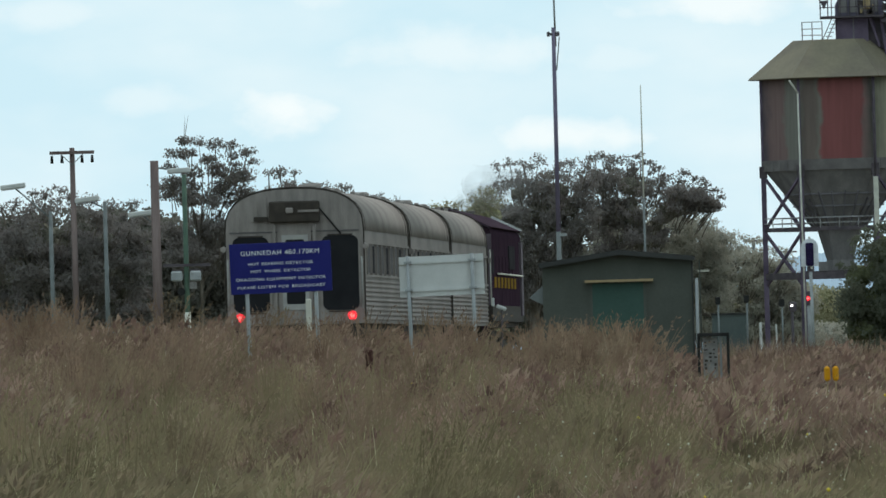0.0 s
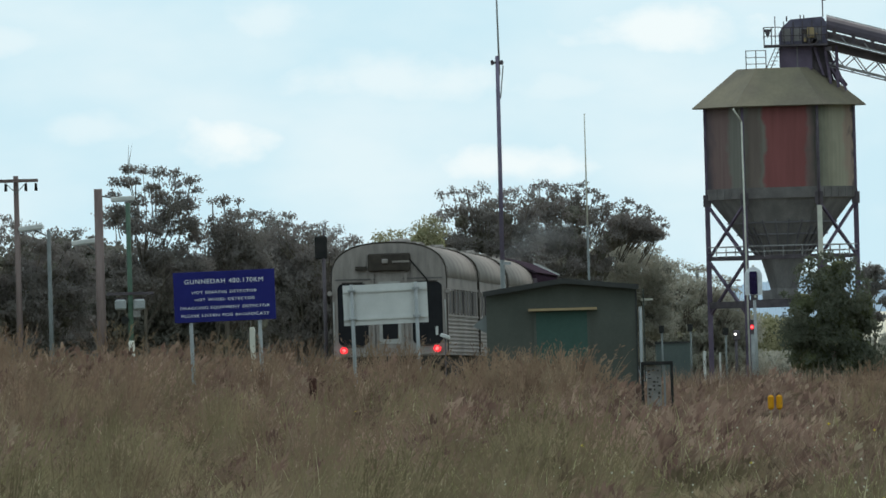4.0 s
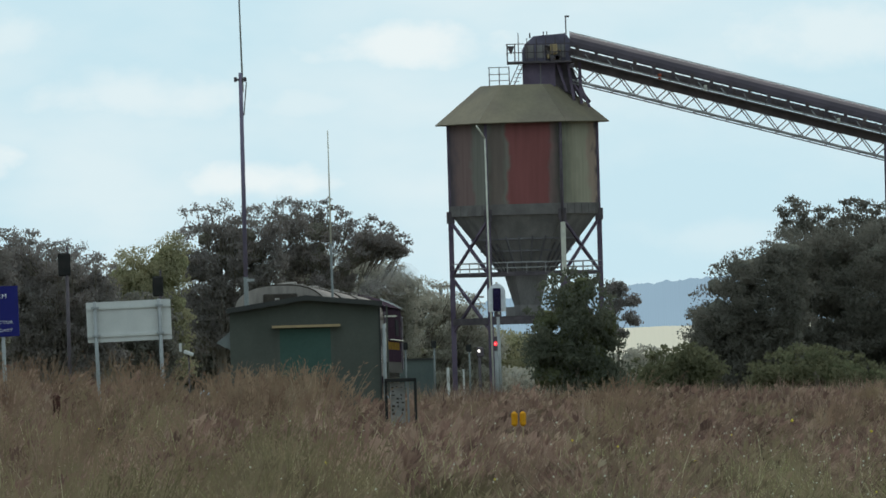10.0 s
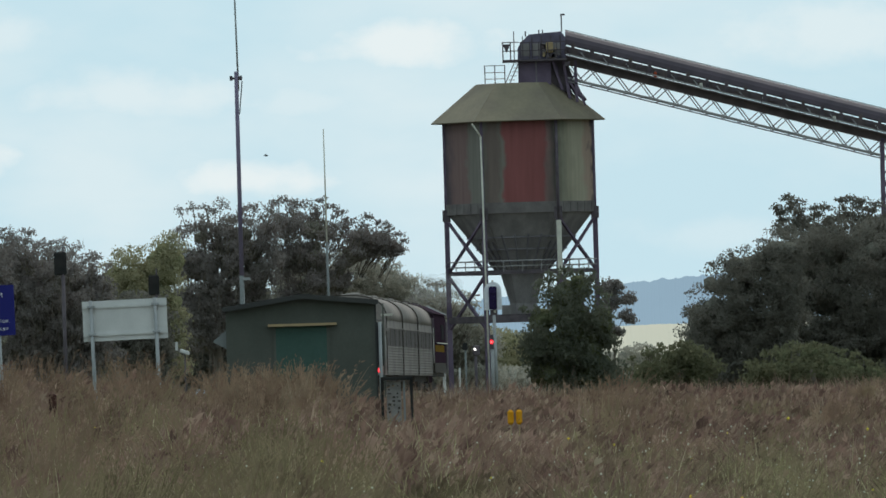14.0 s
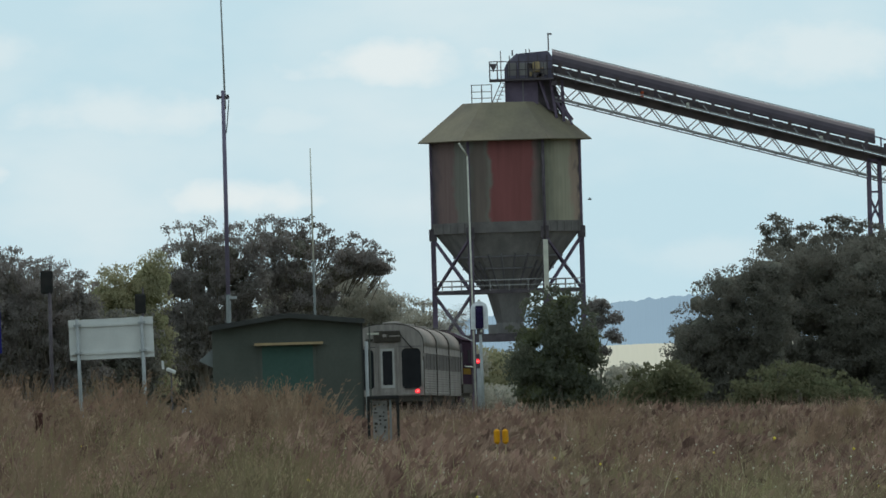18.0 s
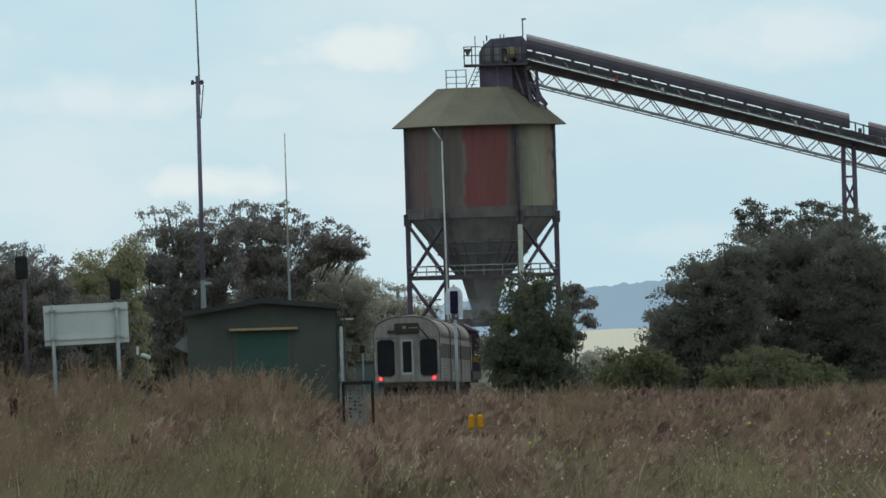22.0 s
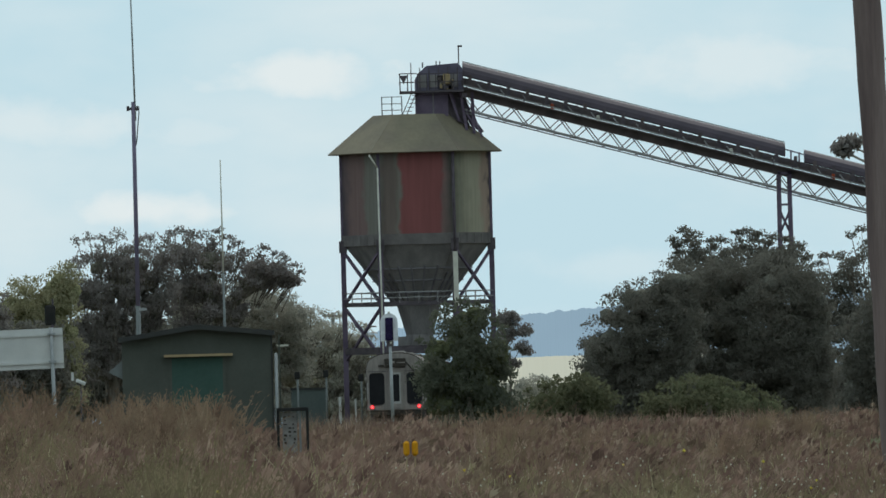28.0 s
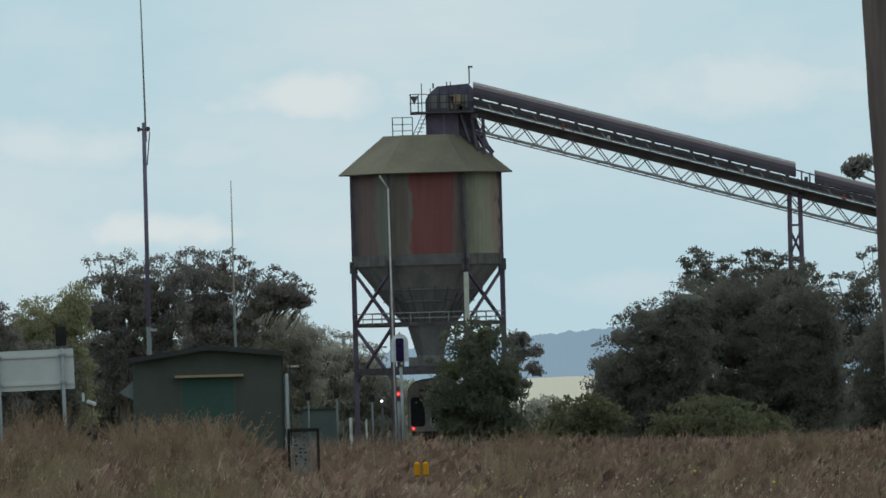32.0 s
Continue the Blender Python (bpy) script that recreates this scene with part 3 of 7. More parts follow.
# ---- trees ----
def leaf_cloud(centres, radii, count, size, seed):
    """Small leaf quads scattered through flattened clumps, thicker in their upper parts, the undersides open."""
    rng = np.random.default_rng(seed)
    centres, radii = np.asarray(centres, float), np.asarray(radii, float)
    vol = radii[:, 0] * radii[:, 2]
    idx = rng.choice(len(centres), count, p=vol / vol.sum())
    d = rng.normal(size=(count, 3))
    d /= np.linalg.norm(d, axis=1)[:, None]
    d[:, 2] = np.where(d[:, 2] < 0, d[:, 2] * 0.7, d[:, 2])
    r = rng.random(count) ** 0.5 * (1 + 0.12 * rng.normal(size=count))
    p = centres[idx] + d * r[:, None] * radii[idx]
    a = rng.normal(size=(count, 3)) * np.array((0.8, 0.8, 1.3))
    a /= np.linalg.norm(a, axis=1)[:, None]
    b = np.cross(a, rng.normal(size=(count, 3)))
    b /= np.linalg.norm(b, axis=1)[:, None]
    s = size * (0.6 + 0.8 * rng.random(count))[:, None]
    a, b = a * s, b * s * 0.55
    v = np.stack([p - a, p + b, p + a, p - b], axis=1).reshape(-1, 3)
    q = np.arange(count * 4).reshape(-1, 4)
    return v, q


def foliage_lumps(count=8):
    """Uneven masses of foliage, the closed inside of a crown."""
    out = []
    for k in range(count):
        bm = bmesh.new()
        bmesh.ops.create_icosphere(bm, subdivisions=2, radius=1.0)
        v = np.array([v.co * (0.95 + 0.32 * noise.noise(v.co * 2.1 + Vector((k * 3.7, 0, 0))) + 0.22 * noise.noise(v.co * 5.0 + Vector((0, k * 2.3, 0)))) for v in bm.verts])
        out.append((v, np.array([[a.index for a in f.verts] for f in bm.faces])))
        bm.free()
    return out


LUMPS = foliage_lumps()
INNER = {M_LEAF_HAZE.name: M_INNER_HAZE, M_LEAF_GUM.name: M_INNER_GUM, M_LEAF_DARK.name: M_INNER_DARK, M_LEAF_OLIVE.name: M_INNER_OLIVE, M_LEAF_DULL.name: M_INNER_DULL, M_LEAF_BUSH.name: M_INNER_DULL}


def tree(name, x, y, lobes, label, leaf_mat, bark=None, leaf=0.07, density=1.0, sub=9, seed=1, trunk_r=0.22, limbs=True, depth=1.0, category="tree", clump=0.5, trunk_top=None, cores=(), limb_from=0.0, area=None, bare=0):
    """lobes: (dx, z, rx, rz) round the trunk at (x, y), z above the ground at its foot. Each lobe breaks into clumps of leaves; some hang on a limb.
    cores: closed inner masses; bare: dead twigs that stand out of the top."""
    rng = np.random.default_rng(seed)
    g = gz(x, y)
    root = thing(name, pose(x, y, g), label, category)
    bark = bark or M_BARK
    cen, rad = [], []
    bm = bmesh.new()
    top = trunk_top or 0.55 * max(l[1] for l in lobes)
    if not limbs:
        top = min(top, 1.6)
    fork = Vector((0, 0, top))
    knee = Vector((rng.uniform(-0.06, 0.06), 0, top * 0.5))
    tube(bm, (0, 0, -0.2), knee, trunk_r, trunk_r * 0.8, 8, caps=False)
    tube(bm, knee, fork, trunk_r * 0.8, trunk_r * 0.62, 8)
    bmesh.ops.remove_doubles(bm, verts=bm.verts[:], dist=0.001)
    part("trunk", bm, bark, root)
    twig_bm = bmesh.new()
    span = max(l[0] for l in lobes) - min(l[0] for l in lobes) + 0.1
    step = max(1, len(lobes) // 16)
    tall = sorted(lobes, key=lambda l: -l[1])
    for n_lobe, (dx, z, rx, rz) in enumerate(lobes):
        ry = (rx + rz) / 2
        mid_x = (max(l[0] for l in lobes) + min(l[0] for l in lobes)) / 2
        round_off = max(0.15, 1 - (2 * (dx - mid_x) / span) ** 2) ** 0.5
        dy = rng.uniform(-1.0, 0.8) * depth * min(2.4, 0.3 * span) * round_off
        c = Vector((dx, dy, z))
        if limbs and n_lobe % step == 0 and z > top * 0.7 and abs(dx) >= limb_from:
            s0 = Vector((0, 0.05, min(top, z * 0.7)))
            mid = s0.lerp(c, 0.5) + Vector((rng.uniform(-0.3, 0.3), 0, 0.12 * (c - s0).length))
            limb_bm = bmesh.new()
            tube(limb_bm, s0, mid, trunk_r * 0.4, trunk_r * 0.25, 6, caps=False)
            tube(limb_bm, mid, c, trunk_r * 0.25, trunk_r * 0.12, 6, caps=False)
            bmesh.ops.remove_doubles(limb_bm, verts=limb_bm.verts[:], dist=0.02)
            part("limb", limb_bm, bark, root)
        elif limbs:
            back = Vector((dx * 0.82 + rng.uniform(-0.25, 0.25), dy * 0.8, z - rng.uniform(0.8, 1.7)))
            tube(twig_bm, c, back, 0.02, 0.04, 4, caps=False)
        for k in range(sub):
            d = rng.normal(size=3)
            d /= np.linalg.norm(d)
            rr = rng.random() ** 0.5 * 0.8
            p = Vector((c.x + d[0] * rx * rr, c.y + d[1] * ry * rr, c.z + d[2] * rz * rr))
            s = min(rx, rz * 1.3) * clump * (0.6 + 0.7 * rng.random()) + 0.05
            cen.append(p)
            rad.append((s * 1.2, s * 1.1, s * 0.8))
            if limbs and k < 2:
                tube(twig_bm, c, p, 0.018, 0.01, 4, caps=False)
    for k in range(bare):
        dx, z, rx, rz = tall[int(rng.integers(0, max(1, len(tall) // 4)))]
        foot = Vector((dx, -0.3, z))
        for m in range(3):
            lean = Vector((rng.uniform(-0.45, 0.3), 0, rng.uniform(0.7, 1.25)))
            tube(twig_bm, foot, foot + lean, 0.022, 0.008, 4, caps=False)
    area = area or sum(l[2] * l[3] for l in lobes) * math.pi
    count = int(2.9 * density * area / (0.6 * leaf * leaf))
    if len(twig_bm.verts):
        tagged(part("twig_tangle", twig_bm, bark, root), kind="stuff")
    else:
        twig_bm.free()
    v, q = leaf_cloud(cen, rad, count, leaf, seed + 50)
    tris = None
    if cores:
        cv, ct = [], []
        for k, (cx, cz, r) in enumerate(cores):
            base, faces = LUMPS[(seed + k) % len(LUMPS)]
            a = rng.uniform(0, 6.28)
            turned = base @ np.array([[math.cos(a), math.sin(a), 0], [-math.sin(a), math.cos(a), 0], [0, 0, 1]])
            ct.append(faces + len(v) + k * len(base))
            cv.append(turned * r + np.array((cx, rng.uniform(0.3, 1.2), cz)))
        v, tris = np.concatenate([v] + cv), np.concatenate(ct)
    me = raw_mesh("crown", v, quads=q, tris=tris, mat=leaf_mat, smooth_tris=True)
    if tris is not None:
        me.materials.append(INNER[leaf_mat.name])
    crown = new("crown", me)
    crown.parent = root
    return root


def crown_lobes(profile, r_in, r_edge, seed, fill=1.0, open_top=0.0):
    """Lobes and inner masses that fill a crown: profile rows are (dx, top, low) across it. open_top: how deep the loose
    umbrella-shaped clusters with gaps between them reach down before the crown closes."""
    rng = np.random.default_rng(seed)
    xs, tops, lows = (np.array(c, float) for c in zip(*profile))

    def roof(x, r):
        return min(np.interp(x + k * r, xs, tops) for k in (-0.7, -0.35, 0, 0.35, 0.7))

    out, cores = [], []
    area = float(np.sum((tops[1:] + tops[:-1] - lows[1:] - lows[:-1]) / 2 * np.diff(xs)))
    r_lobe = min(r_in, 0.62)
    for k in range(int(fill * (2.1 if open_top > 0.3 else 3.2) * area / (r_lobe * r_lobe))):
        r = r_lobe * rng.uniform(0.6, 1.15)
        x = rng.uniform(xs[0] + 0.1 * r, xs[-1] - 0.1 * r)
        t, l = roof(x, 0.7 * r) - 0.7 * r - open_top * rng.uniform(0.5, 1.0), np.interp(x, xs, lows)
        if t > l:
            out.append((x, rng.uniform(l, t), r * 1.1, r * 0.85))
    # clusters along the top edge
    x = xs[0] + 0.3 * r_edge
    while x <= xs[-1] - 0.2 * r_edge:
        t = np.interp(x, xs, tops)
        r = r_edge * rng.uniform(0.55, 1.1)
        out.append((x, t - r * 0.42 - abs(rng.normal()) * 0.1, r * 1.1, r * 0.62))
        if open_top:
            for tier in (0.9, 1.7):
                if rng.random() < 0.8:
                    out.append((x + rng.uniform(-0.8, 0.8) * r, t - r * 0.6 - tier * open_top * rng.uniform(0.45, 0.75), r * rng.uniform(0.7, 1.1), r * rng.uniform(0.45, 0.65)))
        else:
            for m in range(2):
                s = rng.uniform(0.12, 0.26)
                out.append((x + rng.uniform(-1, 1) * r, t - s * 0.4 + rng.uniform(-0.15, 0.1), s, s * 0.8))
        x += r * (1.45 if open_top else 0.85)
    if fill > 0.6:
        close = open_top < 0.3
        for k in range(int(area * (2.4 if close else 1.1))):
            r = rng.uniform(0.35, 0.7)
            x = rng.uniform(xs[0] + 0.75 * r, max(xs[0] + 0.8 * r, xs[-1] - 0.75 * r))
            l, t = np.interp(x, xs, lows) + 0.3 * r, roof(x, r if close else 1.1) - open_top * 1.3 - (0.95 if close else 1.3) * r
            if t > l:
                cores.append((x, rng.uniform(l, t), r))
    return out, cores, area


def profile_tree(name, x, y, profile, label, leaf_mat, r_in=1.6, r_edge=0.65, fill=1.0, seed=1, open_top=None, **k):
    gum = name == "gum_tree" and open_top is None
    lobes, cores, area = crown_lobes(profile, r_in, r_edge, seed, fill, 0.75 if gum else (open_top or 0.0))
    return tree(name, x, y, lobes, label, leaf_mat, seed=seed, cores=cores, area=area, **k)


profile_tree("gum_tree", -12.24, 900, [(-2.14, 11.30, 3.61), (-1.60, 11.72, 3.59), (-0.80, 11.51, 3.57), (0.14, 11.89, 3.54), (0.91, 11.52, 3.52), (1.66, 11.63, 3.50), (2.44, 11.79, 3.48), (3.21, 11.68, 3.46)],
             "tall dense gum tree with brown-green crown", M_LEAF_GUM, seed=11, trunk_r=0.35, bare=3)
profile_tree("gum_tree", -7.63, 905, [(-1.61, 11.74, 4.73), (-0.69, 12.12, 4.70), (0.21, 11.76, 4.67), (1.12, 12.01, 5.27), (2.01, 11.39, 5.87), (2.89, 10.65, 8.34), (3.52, 10.88, 8.64), (4.41, 10.39, 8.61), (5.31, 10.05, 8.74), (5.87, 8.88, 8.10)],
             "spreading gum tree with pale limbs showing", M_LEAF_GUM, bark=M_BARK, seed=12, trunk_r=0.12, limb_from=2.5, r_in=1.0, r_edge=0.55, fill=0.75, bare=2)
profile_tree("gum_tree", -23.39, 930, [(-3.62, 10.72, 2.77), (-1.69, 10.95, 2.71), (-0.73, 10.96, 2.68), (0.13, 10.84, 2.66), (0.95, 10.23, 2.64), (2.20, 10.20, 2.60), (2.87, 9.99, 2.58), (3.85, 9.35, 2.56), (4.28, 8.63, 2.54)],
             "gum tree in a grey-green belt", M_LEAF_GUM, seed=13)
profile_tree("gum_tree", -15.91, 880, [(-2.12, 8.20, 2.43), (-1.67, 8.94, 2.42), (-0.99, 9.29, 2.40), (0.07, 9.20, 2.37), (0.59, 9.58, 2.36), (1.58, 10.07, 2.33), (2.07, 10.36, 2.32)],
             "olive green tree in the belt", M_LEAF_OLIVE, seed=14, r_in=0.9, r_edge=0.55, limbs=False, open_top=0.2)
profile_tree("gum_tree", -2.47, 960, [(-3.63, 8.52, 1.90), (-2.30, 8.78, 1.86), (-1.34, 8.45, 1.83), (-0.23, 7.92, 1.80), (0.88, 7.85, 1.77), (2.16, 7.6, 1.73), (3.1, 7.25, 1.72), (4.0, 6.6, 1.7), (4.9, 5.7, 1.68), (5.6, 5.0, 1.6)],
             "low grey-green tree at the end of the belt", M_LEAF_HAZE, seed=16)
profile_tree("shrub", -12.04, 945, [(-3.80, 6.38, 2.15), (0.13, 6.93, 2.04), (4.03, 6.65, 1.93), (7.28, 6.07, 1.84)],
             "dark undergrowth below the gums", M_LEAF_DARK, seed=17, limbs=False, category='shrub', leaf=0.1, r_in=1.9)
profile_tree("gum_tree", -27.20, 800, [(-1.45, 11.16, 5.64), (-0.57, 12.02, 5.61), (0.45, 11.88, 5.31), (1.74, 11.67, 5.27), (2.67, 11.37, 5.25), (3.12, 10.59, 5.51)],
             "tall open gum tree with sparse leaf clusters", M_LEAF_GUM, seed=21, r_in=0.95, r_edge=0.55, fill=0.45, bare=1, open_top=1.1, bark=M_BARK, trunk_r=0.1)
profile_tree("gum_tree", -23.30, 805, [(-0.80, 9.93, 3.96), (-0.51, 10.56, 3.95), (0.79, 10.27, 3.91), (1.14, 9.71, 3.90), (1.88, 9.41, 3.88)],
             "gum tree behind the line", M_LEAF_GUM, seed=22)
profile_tree("gum_tree", -19.23, 815, [(-2.74, 9.41, 1.69), (-0.94, 9.48, 1.64), (-0.20, 8.84, 1.62), (0.76, 8.84, 1.59), (2.26, 8.23, 1.55), (2.89, 7.49, 1.53)],
             "gum tree in the belt behind the line", M_LEAF_GUM, seed=26, r_edge=0.7)
profile_tree("gum_tree", -35.08, 810, [(-3.15, 8.75, 2.32), (-1.74, 9.27, 2.29), (-0.57, 9.77, 2.25), (0.74, 9.82, 2.22), (1.62, 9.32, 2.19), (2.62, 9.12, 2.16), (3.93, 8.89, 2.13), (4.70, 9.37, 2.11), (5.05, 9.92, 2.10)],
             "gum tree with ragged crown", M_LEAF_GUM, seed=23, r_in=1.3, fill=0.75, r_edge=0.65)
profile_tree("shrub", -31.37, 830, [(-8.68, 8.35, 1.82), (-5.23, 8.74, 1.73), (-2.36, 8.75, 1.65), (-0.07, 8.80, 1.58), (2.50, 8.24, 1.51), (5.06, 7.59, 1.44), (9.06, 7.28, 1.33)],
             "dark dense growth below the gum trees", M_LEAF_DARK, seed=24, limbs=False, category='shrub', leaf=0.13, r_in=1.9)
profile_tree("shrub", -20.06, 850, [(-4.57, 6.18, 1.49), (-0.45, 6.36, 1.37), (3.07, 6.55, 1.28), (6.00, 6.47, 1.20)],
             "dark undergrowth in the belt", M_LEAF_DARK, seed=27, limbs=False, category='shrub', leaf=0.1, r_in=1.9)
profile_tree("dense_bush", 5.09, 640, [(-1.7, 3.3, 2.7), (-1.58, 4.1, 2.2), (-1.3, 4.85, 1.4), (-0.9, 5.25, 0.6), (-0.42, 5.38, 0.52), (0.13, 5.42, 0.50), (0.68, 5.35, 0.49), (1.05, 5.05, 0.48), (1.4, 4.4, 0.42), (1.65, 3.3, 0.38), (1.78, 1.6, 0.38)],
             "dense dark green rounded bush tree in the grass", M_LEAF_BUSH, seed=31, leaf=0.075, r_in=0.7, r_edge=0.36, limbs=False, category='tree', trunk_r=0.15, trunk_top=1.6)
tree("gum_tree", 11.58, 1100, [(0.16, 7.64, 0.68, 0.53), (1.01, 6.86, 0.68, 0.53), (-0.25, 6.52, 0.83, 0.61), (0.67, 5.54, 0.83, 0.53), (0.08, 4.61, 0.68, 0.53), (-0.66, 5.58, 0.76, 1.14), (-0.42, 7.28, 0.68, 0.68)],
     "small far gum tree with ragged leaf clusters", M_LEAF_GUM, seed=32, leaf=0.09, trunk_r=0.08)
profile_tree("gum_tree", 18.6, 776, [(-2.75, 8.97, 4.38), (-2.41, 9.72, 4.37), (-1.63, 9.59, 4.35), (-0.85, 9.15, 4.33), (-0.06, 9.29, 4.31), (0.86, 9.57, 4.28), (2.03, 9.28, 4.25), (2.82, 9.13, 4.23), (3.59, 8.79, 4.21), (3.97, 8.33, 5.24)],
             "broad dark gum tree with feathery top", M_LEAF_DARK, seed=41, trunk_r=0.1, r_edge=0.55, r_in=0.85, fill=0.6, open_top=0.55, density=1.4)
profile_tree("gum_tree", 14.12, 755, [(-2.9, 4.0, 2.2), (-2.6, 4.9, 0.3), (-2.2, 5.6, 0.3), (-1.84, 6.3, 0.3), (-1.30, 6.8, 0.3), (-0.52, 7.05, 0.3), (0.40, 7.30, 0.3), (0.94, 7.85, 0.3), (1.60, 8.1, 0.3), (2.50, 7.8, 0.3)],
             "dense dark tree of a roadside clump", M_LEAF_DARK, seed=42, leaf=0.06, r_edge=0.5, r_in=1.2, limbs=False, open_top=0.25)
profile_tree("gum_tree", 19.59, 765, [(-3.55, 7.7, 0.3), (-2.48, 8.0, 0.3), (-0.89, 8.3, 0.3), (1.22, 8.2, 0.3), (2.66, 7.8, 0.3), (3.4, 7.2, 0.3)],
             "dense dark tree of a roadside clump", M_LEAF_DARK, seed=43, leaf=0.06, r_in=1.2, limbs=False, open_top=0.25)
profile_tree("gum_tree", 25.98, 800, [(-2.63, 7.87, 3.19), (-2.20, 8.64, 3.18), (-1.24, 8.45, 3.15), (-0.93, 9.54, 3.14), (-0.10, 9.80, 3.12), (1.28, 9.70, 3.08), (2.92, 9.11, 3.04)],
             "open gum tree beside the clump", M_LEAF_DARK, seed=44, trunk_r=0.1, r_edge=0.55, r_in=0.8, fill=0.6, open_top=0.9)
profile_tree("shrub", 10.20, 700, [(-2.2, 1.5, 0.0), (-1.7, 2.05, 0.0), (-0.94, 2.45, 0.0), (0.01, 2.55, 0.81), (0.73, 2.48, 0.3), (1.4, 2.0, 0.3)],
             "low yellow-green shrub in the grass", M_LEAF_DULL, seed=45, limbs=False, leaf=0.09, category='shrub', r_in=0.7, r_edge=0.35)
profile_tree("shrub", 15.86, 705, [(-2.69, 1.46, 0.73), (-1.94, 2.17, 0.71), (-0.72, 2.38, 0.68), (0.74, 2.29, 0.64), (1.94, 1.82, 0.60), (3.14, 1.30, 0.57)],
             "low dull green shrub below the trees", M_LEAF_DULL, seed=46, limbs=False, leaf=0.09, category='shrub', r_in=0.7, r_edge=0.35)
tree("gum_tree", 18.29, 480, [(-3.15, 8.43, 0.46, 0.33), (-3.40, 8.28, 0.30, 0.20), (-1.35, 10.76, 0.56, 0.33), (-1.31, 9.35, 0.43, 0.50), (-1.17, 8.02, 0.50, 0.66), (-1.45, 6.87, 0.50, 0.50), (-0.63, 9.67, 0.83, 0.99), (-0.52, 7.67, 0.83, 1.16)],
     "tall gum tree with drooping leaf clusters", M_LEAF_GUM, seed=47, bark=M_PALEBARK, leaf=0.09)
profile_tree("shrub", 24.57, 790, [(-12.02, 2.06, 0.16), (-8.17, 3.32, 0.10), (-4.09, 3.22, 0.10), (0.01, 3.38, 0.10), (4.09, 3.27, 0.10)],
             "dark undergrowth under the roadside trees", M_LEAF_DARK, seed=82, limbs=False, category='shrub', leaf=0.1, r_in=1.6)
profile_tree("gum_tree", 24.97, 745, [(-2.00, 5.02, 0.40), (-0.94, 6.28, 0.37), (0.35, 6.50, 0.34), (2.15, 6.46, 0.29)],
             "dense dark tree beside the pole", M_LEAF_DARK, seed=48, limbs=False, open_top=0.25)
profile_tree("shrub", -36.06, 1000, [(-12.92, 8.66, 1.08), (-4.97, 8.79, 0.86), (3.65, 8.38, 0.62), (12.26, 7.62, 0.38)],
             "dense dark undergrowth behind the trees", M_LEAF_DARK, seed=60, limbs=False, category='shrub', leaf=0.13, r_in=2.2)
profile_tree("shrub", -16.00, 1010, [(-13.46, 7.14, 1.92), (-6.13, 7.63, 1.71), (2.58, 7.74, 1.47), (10.23, 7.17, 1.25), (13.68, 5.68, 1.16)],
             "dense grey-green undergrowth behind the trees", M_LEAF_DARK, seed=70, limbs=False, category='shrub', leaf=0.13, r_in=2.2)
profile_tree("shrub", 2.19, 1050, [(-5.33, 6.09, 0.10), (-2.08, 5.64, 0.10), (-0.64, 5.23, 0.10), (1.16, 4.82, 0.10), (2.96, 4.41, 0.10), (4.93, 3.81, 0.10), (6.91, 3.39, 0.10)],
             "pale olive shrubs beyond the bin", M_LEAF_OLIVE, seed=80, limbs=False, category='shrub', leaf=0.1, r_in=1.5)
profile_tree("shrub", 14.67, 1250, [(-3.41, 3.50, 0.10), (-1.68, 3.67, 0.10), (-0.38, 4.06, 0.10), (0.92, 4.24, 0.10), (2.19, 3.56, 0.10)],
             "far grey-green shrubs at the field edge", M_LEAF_HAZE, seed=81, limbs=False, category='shrub', leaf=0.1, r_in=1.2)
profile_tree("shrub", 1.15, 1020, [(-3.47, 4.42, 0.10), (-1.35, 4.71, 0.10), (0.76, 4.83, 0.10), (2.87, 4.59, 0.10), (4.96, 4.18, 0.10)],
             "pale olive bushes beyond the rails", M_LEAF_OLIVE, seed=83, limbs=False, category='shrub', leaf=0.1, r_in=1.0, r_edge=0.5)
profile_tree("shrub", 2.16, 1000, [(-4.84, 2.28, 0.10), (-2.42, 2.56, 0.10), (0.68, 2.30, 0.10), (4.13, 2.31, 0.10), (6.19, 1.97, 0.10)],
             "low brown-green scrub along the line", M_LEAF_HAZE, seed=84, limbs=False, category='shrub', leaf=0.1, r_in=0.7, r_edge=0.4)
profile_tree("shrub", -5.33, 912, [(-3.91, 8.53, 3.50), (-1.70, 8.94, 3.43), (0.19, 8.79, 3.38), (2.38, 8.35, 3.32), (3.77, 7.52, 3.28)],
             "dense grey-green growth under the gum trees", M_LEAF_HAZE, seed=85, limbs=False, category='shrub', r_in=1.2)


# ---- train ----
def roof_profile(w, z_eave, z_top, n=16):
    pts = []
    for i in range(n + 1):
        a = math.pi * i / n
        c, s = math.cos(a), math.sin(a)
        pts.append((w * math.copysign(abs(c) ** 0.8, c), z_eave + (z_top - z_eave) * s ** 0.75))
    return pts


CAR_L, CAR_PITCH = 20.1, 20.75
TAIL_Z = 1.15


